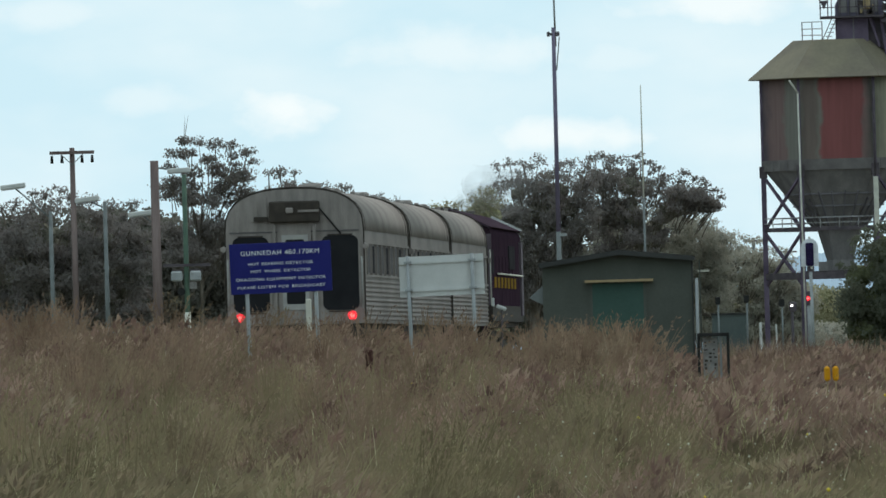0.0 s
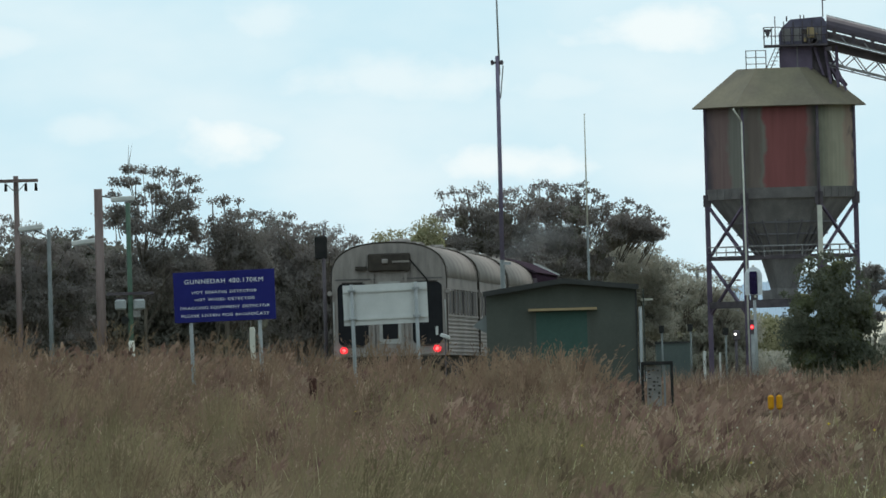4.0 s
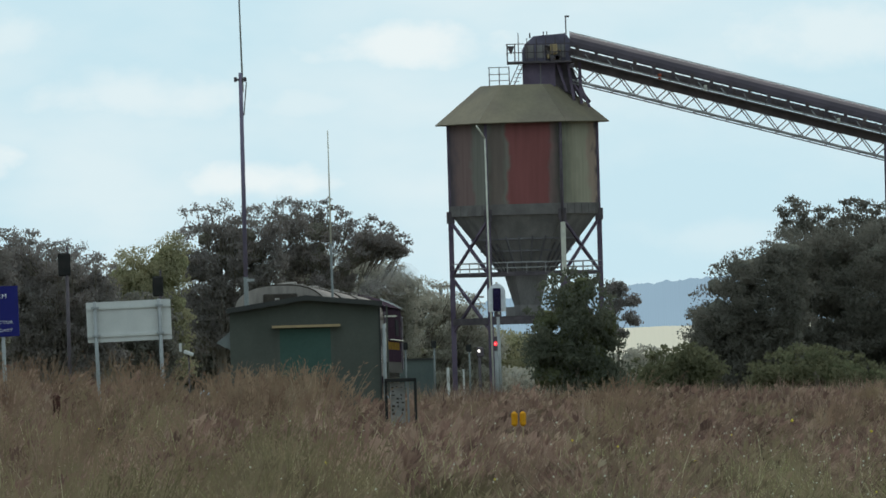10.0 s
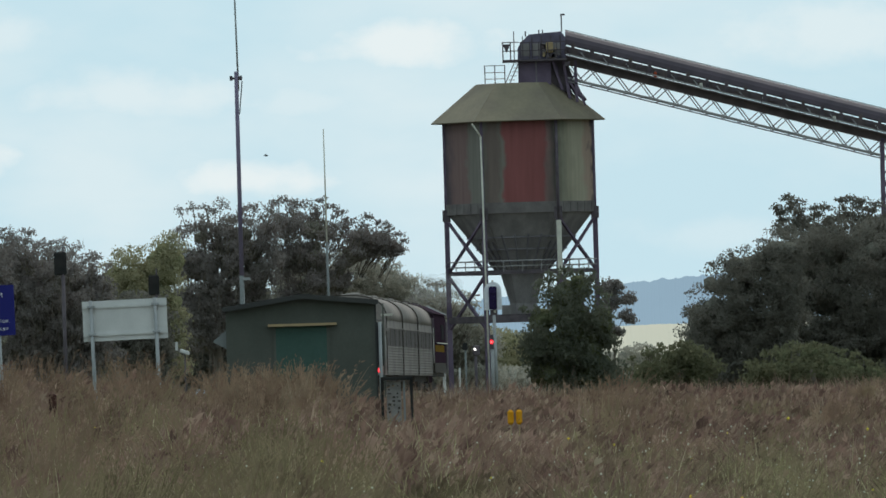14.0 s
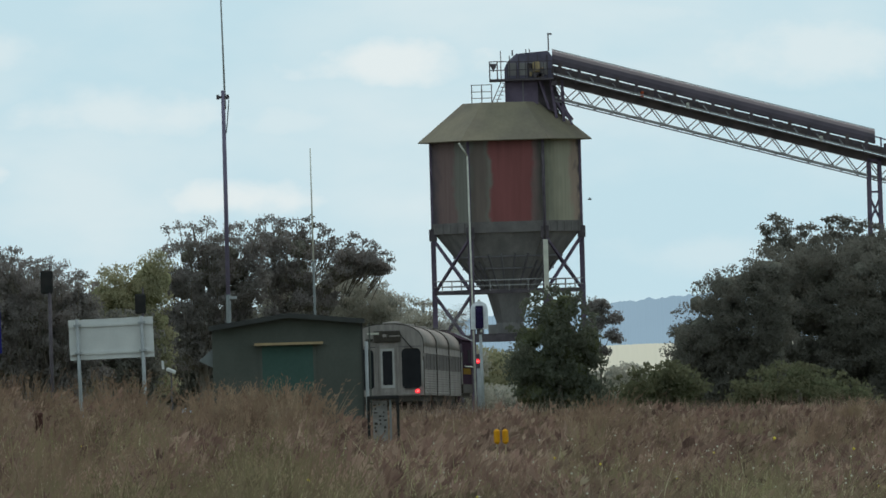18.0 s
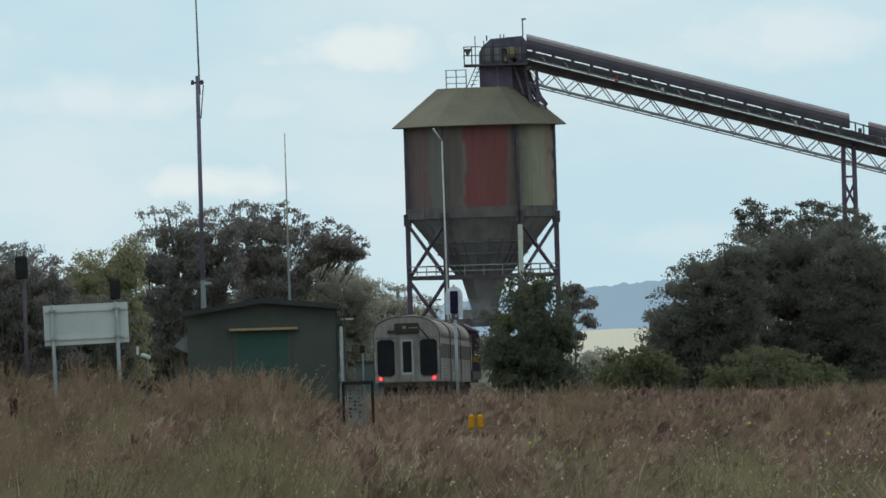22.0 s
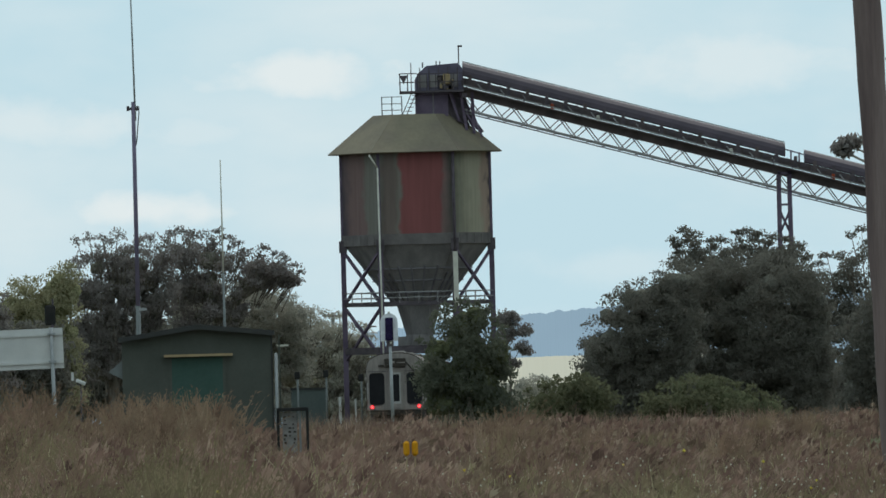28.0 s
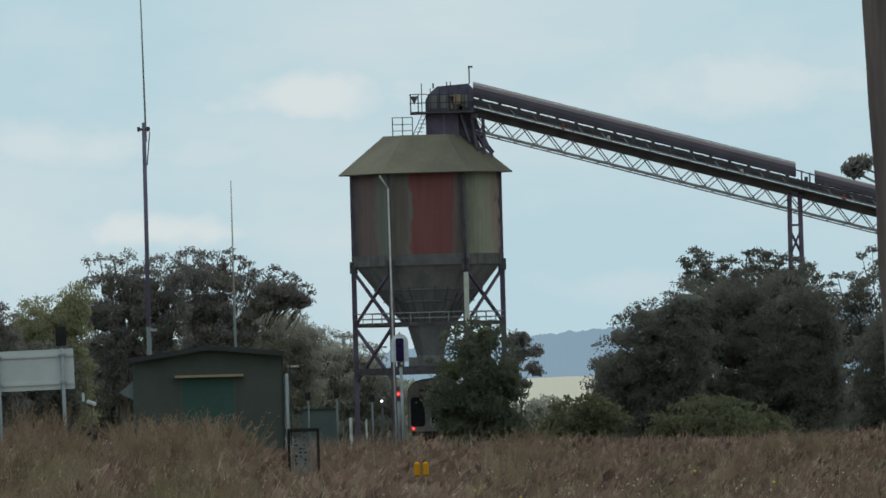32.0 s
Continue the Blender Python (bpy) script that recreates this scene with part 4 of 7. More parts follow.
def passenger_car(first):
    root = thing("railway_carriage", pose(0, 0, 0), "weathered stainless steel railway carriage with fluted sides and curved roof", "carriage", "carriages of the train")
    w = 1.465
    # shell below the roof
    bm = bmesh.new()
    box(bm, -w, w, 0.06, CAR_L - 0.06, 0.98, 2.98)
    part("body", bm, M_STAINLESS, root)
    bm = bmesh.new()
    prism(bm, roof_profile(w + 0.01, 2.97, 3.9), 0.04, CAR_L - 0.04)
    for f in bm.faces:
        f.smooth = len(f.verts) == 4
    part("roof", bm, M_CARROOF, root)
    # raised ribs over the roof at both ends
    for y in (0.02, CAR_L - 0.09):
        bm = bmesh.new()
        outer, inner = roof_profile(w + 0.028, 2.97, 3.925), roof_profile(w - 0.02, 2.97, 3.86)
        prism(bm, outer + inner[::-1], y, y + 0.07)
        part("roof_rim", bm, M_UNDER, root, "dark roof rim at the carriage end")
        # Dark side strips stand in for shade in the gap between carriages.
        for sx in (-1, 1):
            part("gap_shade_strip", boxed(sx * w - 0.03, sx * w + 0.03, y, y + 0.07, 1.0, 3.0), M_UNDER, root)
    # a thinner seam across the roof near each end
    for y in (0.85, CAR_L - 0.9):
        bm = bmesh.new()
        prism(bm, roof_profile(w + 0.02, 2.97, 3.912) + roof_profile(w - 0.02, 2.97, 3.86)[::-1], y, y + 0.05)
        part("roof_seam", bm, M_UNDER, root, "dark seam across the carriage roof")
    # fluting: horizontal ribs on both lower sides, and the belt rails of the window band
    for sx in (-1, 1):
        for k in range(9):
            z = 1.04 + k * 0.1
            bm = bmesh.new()
            prism(bm, [(sx * w, z), (sx * (w + 0.022), z + 0.02), (sx * (w + 0.022), z + 0.05), (sx * w, z + 0.07)], 0.12, CAR_L - 0.12)
            part("side_flute", bm, M_STAINLESS, root)
        for z in (1.97, 2.68):
            part("belt_rail", boxed(sx * w - 0.02, sx * w + 0.03, 0.1, CAR_L - 0.1, z, z + 0.05), M_STAINLESS, root)
        for k in range(9):
            y = 1.3 + k * 2.0
            if y + 1.4 > CAR_L - 0.8:
                break
            pane = boxed(sx * w - 0.02, sx * w + 0.012, y, y + 1.3, 2.06, 2.64)
            part("side_window", pane, M_SIDEGLASS if k % 3 == 1 else M_CARBLANK, root, "blanked side window panel" if k % 3 != 1 else "dark side window")
            for yy in (y - 0.06, y + 1.3):
                part("window_mullion", boxed(sx * w - 0.02, sx * w + 0.028, yy, yy + 0.06, 2.02, 2.68), M_STAINLESS, root)
    # end wall at the rear with ribs, two tall windows, and a door between them
    for y, out in ((0.0, -1), (CAR_L, 1)):
        bm = bmesh.new()
        outline = [(-w, 0.98), (w, 0.98)] + roof_profile(w, 2.97, 3.88)
        ya, yb = sorted((y, y - out * 0.08))
        prism(bm, outline, ya, yb)
        end = part("end_wall", bm, M_CAREND, root, "pale grey carriage end with windows either side of a door")
        for k in range(-6, 7):
            if abs(k) < 3:
                continue
            x = k * 0.2
            zt = 2.97 + 0.88 * (1 - (abs(x) / w) ** 2) ** 0.5 - 0.06
            part("end_rib", boxed(x - 0.025, x + 0.025, *sorted((y, y + out * 0.025)), 2.98, zt), M_CAREND, end)
        for x0, x1 in ((-1.33, -0.55), (0.58, 1.36)):
            bm = bmesh.new()
            prism(bm, rounded_outline(x0, x1, 1.27, 2.87, 0.15), *sorted((y, y + out * 0.012)))
            part("end_window", bm, M_GLASS, end, "tall dark end window")
            for a0, a1, c0, c1 in ((x0 - 0.035, x0, 1.4, 2.75), (x1, x1 + 0.035, 1.4, 2.75), (x0 + 0.12, x1 - 0.12, 2.87, 2.9), (x0 + 0.12, x1 - 0.12, 1.23, 1.26)):
                part("window_surround", boxed(a0, a1, *sorted((y, y + out * 0.03)), c0, c1), M_UNDER if a1 - a0 > 0.1 else M_CAREND, end)
        door = part("end_door", boxed(-0.36, 0.36, *sorted((y, y + out * 0.03)), 1.1, 3.0), M_CAREND, root, "pale narrow end door with a tall window")
        bm = bmesh.new()
        prism(bm, rounded_outline(-0.19, 0.21, 1.42, 2.8, 0.05), *sorted((y + out * 0.03, y + out * 0.04)))
        part("door_window", bm, M_GLASS, door)
        for a0, a1, c0, c1 in ((-0.27, -0.19, 1.3, 2.9), (0.21, 0.29, 1.3, 2.9), (-0.19, 0.21, 2.8, 2.9), (-0.19, 0.21, 1.3, 1.42)):
            part("door_frame", boxed(a0, a1, *sorted((y + out * 0.03, y + out * 0.05)), c0, c1), M_DOORFRAME, door, "pale painted door window frame")
        for x in (-0.46, 0.4):
            part("gangway_post", boxed(x, x + 0.07, *sorted((y, y + out * 0.09)), 1.1, 3.12), M_CAREND, root)
        hood = part("end_hood", boxed(-0.52, 0.56, *sorted((y, y + out * 0.16)), 3.16, 3.62, bevel=0.03), M_UNDER, root, "dark box over the end door")
        part("hood_lamp", boxed(-0.16, 0.0, *sorted((y + out * 0.16, y + out * 0.24)), 3.36, 3.48, bevel=0.02), M_CAREND, hood)
        part("hood_rail", boxed(0.1, 0.55, *sorted((y + out * 0.16, y + out * 0.2)), 3.38, 3.43), M_CAREND, hood)
        part("hood_bracket", boxed(-0.85, -0.55, *sorted((y, y + out * 0.1)), 3.2, 3.3), M_UNDER, hood)
        part("buffer_beam", boxed(-1.3, 1.3, *sorted((y, y - out * 0.25)), 0.72, 1.0, bevel=0.02), M_UNDER, root)
        part("coupler", boxed(-0.14, 0.14, *sorted((y - out * 0.2, y + out * 0.3)), 0.78, 0.98, bevel=0.03), M_UNDER, root)
        for x in (-1.52, 1.52):
            bm = bmesh.new()
            tube(bm, (x, y + out * 0.02, 2.62), (x, y + out * 0.12, 2.62), 0.07, 0.06, 10)
            part("marker_lamp", bm, M_CAREND, root, "small pale marker lamp on the body corner")
        part("end_seam", boxed(-1.38, 1.38, *sorted((y, y + out * 0.02)), 2.95, 2.985), M_CARBLANK, root)
        part("end_step", boxed(-1.25, 1.25, *sorted((y, y + out * 0.06)), 1.02, 1.07), M_CAREND, root)
        for x in (-1.43, 1.43):
            part("grab_iron", tubed((x, y + out * 0.06, 1.3), (x, y + out * 0.06, 2.4), 0.018, n=6), M_DOORFRAME, root, "pale grab iron")
        part("corner_strap", tubed((0.42, y + out * 0.05, 3.62), (1.0, y + out * 0.05, 2.9), 0.02, n=6), M_RUBBER, root, "black cable slung across the end")
    # roof fittings
    for yy, xx, s in ((0.9, 0.35, 0.5), (3.0, 0.1, 0.4), (7.0, -0.2, 0.6), (12.0, 0.2, 0.6), (17.0, 0.0, 0.45)):
        bm = bmesh.new()
        box(bm, xx - 0.18, xx + 0.18, yy, yy + s, 3.78, 4.0, bevel=0.05)
        part("roof_vent", bm, M_CARROOF, root, "grimy roof ventilator")
    for k, yy in enumerate((1.6, 2.6, 4.1, 5.2, 7.2, 9.4, 11.2, 14.2, 15.0, 17.0, 18.4)):
        x = (0.35, 0.5, 0.2)[k % 3]
        part("roof_stub", boxed(x, x + 0.1, yy, yy + 0.12, 3.7, 3.9 + 0.04 * (k % 3)), M_CARROOF if k % 3 else M_UNDER, root)
    # underframe and bogies
    part("underframe", boxed(-1.2, 1.2, 0.5, CAR_L - 0.5, 0.75, 1.0), M_UNDER, root)
    for yy, ln in ((6.2, 1.6), (9.5, 2.4), (13.0, 1.2)):
        part("underfloor_box", boxed(-1.25, 1.25, yy, yy + ln, 0.4, 0.76, bevel=0.04), M_UNDER, root)
    for yb in (2.9, CAR_L - 2.9):
        bogie = part("bogie", boxed(-1.08, 1.08, yb - 1.5, yb + 1.5, 0.42, 0.62, bevel=0.04), M_UNDER, root)
        for yy in (yb - 1.1, yb + 1.1):
            for x in (-0.8, 0.72):
                part("wheel", tubed((x, yy, 0.46), (x + 0.1, yy, 0.46), 0.46, n=20), M_RAIL, bogie)
    return root


def tail_lights(root):
    for x in (-1.2, 1.2):
        bm = bmesh.new()
        tube(bm, (x, -0.02, TAIL_Z), (x, -0.09, TAIL_Z), 0.1, 0.085, 14)
        lamp = part("tail_light", bm, M_TAIL, root, "lit red tail light")
        part("lens_centre", tubed((x, -0.09, TAIL_Z), (x, -0.105, TAIL_Z), 0.05, 0.035, 10), M_TAILCORE, lamp)


def locomotive():
    root = thing("diesel_locomotive", pose(0, 0, 0), "maroon diesel locomotive with yellow warning stripes and grey roof", "locomotive")
    ln, w = 19.2, 1.52
    prof = [(-w, 1.2), (w, 1.2), (w, 3.33), (w - 0.05, 3.43), (0.75, 3.79), (0.45, 3.87), (-0.45, 3.87), (-0.75, 3.79), (-w + 0.05, 3.43), (-w, 3.33)]
    bm = bmesh.new()
    prism(bm, prof, 0.5, ln - 0.4)
    part("body", bm, M_LOCO, root)
    roof = [(w - 0.03, 3.44), (0.76, 3.8), (0.46, 3.89), (-0.46, 3.89), (-0.76, 3.8), (-w + 0.03, 3.44), (-w - 0.04, 3.47), (-0.77, 3.85), (-0.47, 3.94), (0.47, 3.94), (0.77, 3.85), (w + 0.04, 3.47)]
    bm = bmesh.new()
    prism(bm, roof, 0.35, ln - 0.3)
    part("roof", bm, M_LOCOROOF, root, "worn grey curved roof edge")
    for x0, x1 in ((-1.2, -0.5), (0.5, 1.2)):
        part("cab_window", boxed(x0, x1, 0.48, 0.51, 2.35, 2.95), M_GLASS, root, "dark cab window")
        part("window_wiper", boxed(x0 + 0.1, x0 + 0.14, 0.46, 0.48, 2.4, 2.8), M_RUBBER, root)
    part("cab_door", boxed(-0.33, 0.33, 0.46, 0.5, 1.3, 2.95), M_LOCO, root)
    for sx in (-1, 1):
        for k in range(7):
            part("side_stripe", boxed(sx * w - 0.01, sx * w + 0.02, 2.0 + 2.0 * k, 3.0 + 2.0 * k, 1.95, 2.22), M_YELLOW, root, "yellow warning stripe")
    for k in range(12):
        x = -1.38 + k * 0.24
        part("warning_stripe", boxed(x, x + 0.12, 0.44, 0.5, 1.95, 2.22), M_YELLOW, root, "yellow warning stripe")
    for sx in (-1, 1):
        for k in range(6):
            part("side_door", boxed(sx * w - 0.01, sx * w + 0.015, 3 + k * 2.0, 4.7 + k * 2.0, 2.3, 2.75), M_LOCO, root)
        part("hand_rail", tubed((sx * 1.4, 0.4, 2.05), (sx * 0.5, 0.4, 2.05), 0.02, n=6), M_CREAM, root, "pale hand rail")
        part("side_window", boxed(sx * w - 0.01, sx * w + 0.012, 0.9, 1.8, 2.3, 2.9), M_SIDEGLASS, root)
        part("grab_post", tubed((sx * 1.5, 0.45, 1.2), (sx * 1.5, 0.45, 2.9), 0.018, n=6), M_CREAM, root)
    # pale roof edge bars and worn posts of the cab end
    for sx in (-1, 1):
        part("roof_edge", barred((sx * 0.76, ln - 0.33, 3.87), (sx * (w + 0.03), ln - 0.33, 3.48), 0.08, 0.09), M_BOARD, root, "pale bar along the roof edge")
        part("corner_post", boxed(sx * (w - 0.05) - 0.06, sx * (w - 0.05) + 0.06, 0.44, 0.5, 1.25, 3.3), M_LOCOEDGE, root, "worn grey corner post")
        part("front_corner_post", boxed(sx * (w + 0.02) - 0.04, sx * (w + 0.02) + 0.04, ln - 1.5, ln - 0.4, 1.25, 3.2), M_LOCOEDGE, root, "worn grey corner post")
        part("cab_side_window", boxed(sx * (w + 0.02) - 0.02, sx * (w + 0.02) + 0.02, ln - 8.5, ln - 5.0, 2.45, 3.05), M_SIDEGLASS, root, "dark cab side window")
        part("long_hand_rail", tubed((sx * 1.58, 3.0, 2.3), (sx * 1.58, ln - 1.0, 2.3), 0.025, n=6), M_CREAM, root, "pale hand rail")
        part("rail_hook", tubed((sx * 0.5, 0.38, 2.05), (sx * 0.62, 0.38, 2.3), 0.025, n=6), M_CREAM, root)
        part("window_hood", boxed(sx * 0.85 - 0.42, sx * 0.85 + 0.42, 0.36, 0.5, 2.98, 3.04), M_LOCOEDGE, root)
        part("equipment_panel", boxed(sx * 1.0 - 0.3, sx * 1.0 + 0.3, 0.45, 0.5, 1.3, 1.85), M_LOCOEDGE, root)
    part("head_lamp_box", boxed(-0.3, 0.3, 0.36, 0.5, 3.2, 3.5, bevel=0.04), M_LOCOEDGE, root)
    for k, y in enumerate((6.0, 10.0)):
        part("exhaust_stack", boxed(-0.3, 0.3, y, y + 0.9, 3.85, 4.05, bevel=0.05), M_UNDER, root)
    part("sill", boxed(-w - 0.02, w + 0.02, 0.3, ln - 0.2, 1.1, 1.5), M_UNDER, root)
    part("radiator_fan", tubed((0, 13, 3.88), (0, 13, 4.0), 0.6, n=18), M_UNDER, root)
    part("frame", boxed(-1.4, 1.4, 0.2, ln, 0.95, 1.2), M_UNDER, root)
    part("buffer_beam", boxed(-1.4, 1.4, 0.0, 0.25, 0.7, 1.2), M_LOCO, root)
    part("coupler", boxed(-0.14, 0.14, -0.4, 0.1, 0.78, 0.98), M_UNDER, root)
    part("fuel_tank", boxed(-1.2, 1.2, 6.6, 10.6, 0.35, 0.95, bevel=0.1), M_UNDER, root)
    for yb in (3.2, ln - 3.2):
        bogie = part("bogie", boxed(-1.1, 1.1, yb - 1.9, yb + 1.9, 0.45, 0.72, bevel=0.04), M_UNDER, root)
        for yy in (yb - 1.5, yb, yb + 1.5):
            for x in (-0.8, 0.72):
                part("wheel", tubed((x, yy, 0.5), (x + 0.1, yy, 0.5), 0.5, n=20), M_RAIL, bogie)
    return root


TRAIN = [passenger_car(True)]
for _k in (1, 2):
    TRAIN.append(copy_thing(TRAIN[0], pose(0, 40 * _k, 0)))
tail_lights(TRAIN[0])
TRAIN[0]["label"] = "last stainless steel carriage of the train with lit red tail lights"
TRAIN.append(locomotive())
OFFSETS = [0.0, CAR_PITCH, 2 * CAR_PITCH, 3 * CAR_PITCH + 0.2]


# ---- loading bin and conveyor ----
BIN_X, BIN_Y = 4.55, 905.0


def hexring(r, z, turn=0.0):
    return [Vector((r * math.cos(radians(60 * i + turn)), r * math.sin(radians(60 * i + turn)), z)) for i in range(6)]


def facet(bm, a0, a1, b0, b1, out, f0=0.0, f1=1.0, g0=0.0, g1=1.0):
    """A thin plate lying proud on a facet between corners a0, a1 (low) and b0, b1 (high)."""
    lo0, lo1 = a0.lerp(a1, f0), a0.lerp(a1, f1)
    hi0, hi1 = b0.lerp(b1, f0), b0.lerp(b1, f1)
    p = [lo0.lerp(hi0, g0), lo1.lerp(hi1, g0), lo1.lerp(hi1, g1), lo0.lerp(hi0, g1)]
    nrm = (p[1] - p[0]).cross(p[3] - p[0]).normalized()
    q = [x + nrm * out for x in p]
    p = [x - nrm * 0.04 for x in p]
    vs = [bm.verts.new(x) for x in p + q]
    for i in range(4):
        bm.faces.new((vs[i], vs[(i + 1) % 4], vs[4 + (i + 1) % 4], vs[4 + i]))
    bm.faces.new(vs[4:])
    bm.faces.new(vs[:4][::-1])
    return bm


def loading_bin():
    root = thing("coal_loading_bin", pose(BIN_X, BIN_Y, 0), "tall hexagonal steel loading bin with faded red panels on braced legs", "silo")
    g = gz(BIN_X, BIN_Y)
    R = 4.1
    lo, hi = hexring(R, 11.75), hexring(R, 16.75)
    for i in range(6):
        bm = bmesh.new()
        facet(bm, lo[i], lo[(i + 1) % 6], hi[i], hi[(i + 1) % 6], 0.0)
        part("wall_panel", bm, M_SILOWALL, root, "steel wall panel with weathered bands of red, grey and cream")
    for i in range(6):
        part("corner_post", barred(lo[i] * 1.004 + Vector((0, 0, 0)), hi[i] + Vector((lo[i].x * 0.004, lo[i].y * 0.004, 0)), 0.16), M_STEEL_PLUM, root)
        bm = bmesh.new()
        facet(bm, lo[i] + Vector((0, 0, -0.1)), lo[(i + 1) % 6] + Vector((0, 0, -0.1)), lo[i] + Vector((0, 0, 0.5)), lo[(i + 1) % 6] + Vector((0, 0, 0.5)), 0.07)
        part("ring_beam", bm, M_RING, root, "dark steel ring beam")
        for f in (0.12, 0.31, 0.5, 0.69, 0.88):
            q = lo[i].lerp(lo[(i + 1) % 6], f) * 1.02
            part("ring_plate", barred((q.x, q.y, 11.68), (q.x, q.y, 12.2), 0.06), M_RING, root)
    # roof
    eave, top = hexring(4.8, 16.72), hexring(2.25, 18.82)
    for i in range(6):
        bm = bmesh.new()
        facet(bm, eave[i], eave[(i + 1) % 6], top[i], top[(i + 1) % 6], 0.03)
        part("roof_sheet", bm, M_SILOROOF, root)
    bm = bmesh.new()
    vs = [bm.verts.new(p + Vector((0, 0, 0.01))) for p in top]
    lw = [bm.verts.new(p - Vector((0, 0, 0.2))) for p in top]
    bm.faces.new(vs)
    for i in range(6):
        bm.faces.new((lw[i], lw[(i + 1) % 6], vs[(i + 1) % 6], vs[i]))
    part("roof_deck", bm, M_SILOROOF, root)
    # hopper cone and chute
    for (r0, z0), (r1, z1), nm in (((4.0, 11.7), (1.45, 8.45), "hopper_plate"), ((1.2, 8.35), (0.72, 6.7), "chute_plate"), ((0.72, 6.7), (0.9, 6.1), "chute_plate")):
        a, b = hexring(r1, z1), hexring(r0, z0)
        for i in range(6):
            bm = bmesh.new()
            facet(bm, a[i], a[(i + 1) % 6], b[i], b[(i + 1) % 6], 0.02)
            part(nm, bm, M_HOPPER, root)
    # stiffening frames round the hopper
    for f in (0.42, 0.62, 0.82):
        r = 4.0 + (1.45 - 4.0) * f + 0.06
        z = 11.7 + (8.45 - 11.7) * f
        ring = hexring(r, z)
        for i in range(6):
            part("hopper_rib", barred(ring[i], ring[(i + 1) % 6], 0.085), M_CONVMID, root)
    for i in (3, 4, 5):
        a, b = hexring(1.55, 8.45), hexring(4.1, 11.7)
        for f in (0.15, 0.38, 0.62, 0.85):
            foot, head = a[i].lerp(a[(i + 1) % 6], f), b[i].lerp(b[(i + 1) % 6], f)
            part("hopper_stiffener", barred(foot, head.lerp(foot, 0.38 + 0.12 * (i % 2)), 0.085), M_CONVMID, root)
    # legs and bracing
    feet = hexring(R, 0)
    for i in range(6):
        x, y = feet[i].x, feet[i].y
        part("leg", boxed(x - 0.14, x + 0.14, y - 0.14, y + 0.14, g - 0.3, 11.75), M_STEEL_PLUM, root, "plum-brown steel leg")
        part("leg_cap", boxed(x - 0.22, x + 0.22, y - 0.22, y + 0.22, 11.3, 11.95), M_STEEL_DARK, root)
    def cross(i, j, z0, z1):
        a, b = feet[i], feet[j]
        for p, q in (((a.x, a.y, z0), (b.x, b.y, z1)), ((a.x, a.y, z1), (b.x, b.y, z0))):
            part("brace", barred(p, q, 0.13), M_STEEL_PLUM, root)
    for i, j in ((3, 4), (5, 0), (0, 1), (2, 3)):
        cross(i, j, 8.4, 11.4)
        cross(i, j, 5.3, 8.3)
    for i in range(6):
        j = (i + 1) % 6
        a, b = feet[i], feet[j]
        part("walkway_beam", barred((a.x, a.y, 8.42), (b.x, b.y, 8.42), 0.12, 0.22), M_STEEL_DARK, root)
        for z in (8.75, 9.05):
            part("hand_rail", barred((a.x * 1.02, a.y * 1.02, z), (b.x * 1.02, b.y * 1.02, z), 0.05), M_CONVPALE, root, "pale hand rail")
        for f in (0.25, 0.5, 0.75):
            p = a.lerp(b, f) * 1.02
            part("rail_post", barred((p.x, p.y, 8.45), (p.x, p.y, 9.07), 0.045), M_CONVPALE, root)
        part("portal_beam", barred((a.x, a.y, 5.85), (b.x, b.y, 5.85), 0.2, 0.36), M_STEEL_DARK, root)
    part("gate_deck", boxed(-1.9, 1.9, -1.6, 1.6, 5.95, 6.1), M_STEEL_DARK, root)
    for x in (-1.2, 0.1, 1.3):
        part("gate_cylinder", boxed(x, x + 0.5, -1.7, -1.4, 6.1, 6.6), M_HOPPER, root)
    for x in (1.2, 2.4):
        part("hanging_ladder", barred((x, -3.5, 5.7), (x, -3.5, 4.2), 0.06), M_STEEL_DARK, root)
    part("hanging_platform", boxed(1.1, 3.4, -3.7, -3.3, 4.15, 4.25), M_STEEL_DARK, root)
    # front pipes
    bm = bmesh.new()
    tube(bm, (-2.55, -4.25, 16.6), (-2.1, -3.9, 15.9), 0.05, n=8)
    tube(bm, (-2.1, -3.9, 15.9), (-2.0, -3.9, g), 0.05, n=8)
    part("downpipe", bm, M_CREAM, root, "pale pipe from the eave to the ground")
    part("downpipe", tubed((2.05, -3.85, 16.5), (2.05, -3.85, 11.2), 0.05), M_STEEL_DARK, root)
    part("downpipe", boxed(1.93, 2.2, -4.05, -3.8, 8.2, 11.2), M_CREAM, root, "thick pale pipe on the leg")
    # head house
    head = part("head_house", prism(bmesh.new(), [(0.1, 20.0), (0.1, 20.75), (0.3, 21.1), (0.75, 21.5), (2.5, 21.62), (2.75, 21.3), (2.75, 20.0)], -1.2, 1.2), M_HEADSHEET, root, "plum-grey sheeted conveyor head house")
    for k in range(4):
        part("head_panel", boxed(0.3 + k * 0.58, 0.75 + k * 0.58, -1.24, -1.2, 20.3, 21.0), M_HOPPER, head)
    rngh = random.Random(12)
    for k in range(14):
        x = 1.3 + rngh.random() * 1.5
        z = 19.6 + rngh.random() * 1.5
        part("head_fitting", boxed(x, x + 0.1 + 0.25 * rngh.random(), -1.5, -1.26 - 0.1 * rngh.random(), z, z + 0.08 + 0.25 * rngh.random(), bevel=0.02), (M_STEEL_DARK, M_CONVRUST, M_HUTTRIM, M_STEEL_DARK)[k % 4], head)
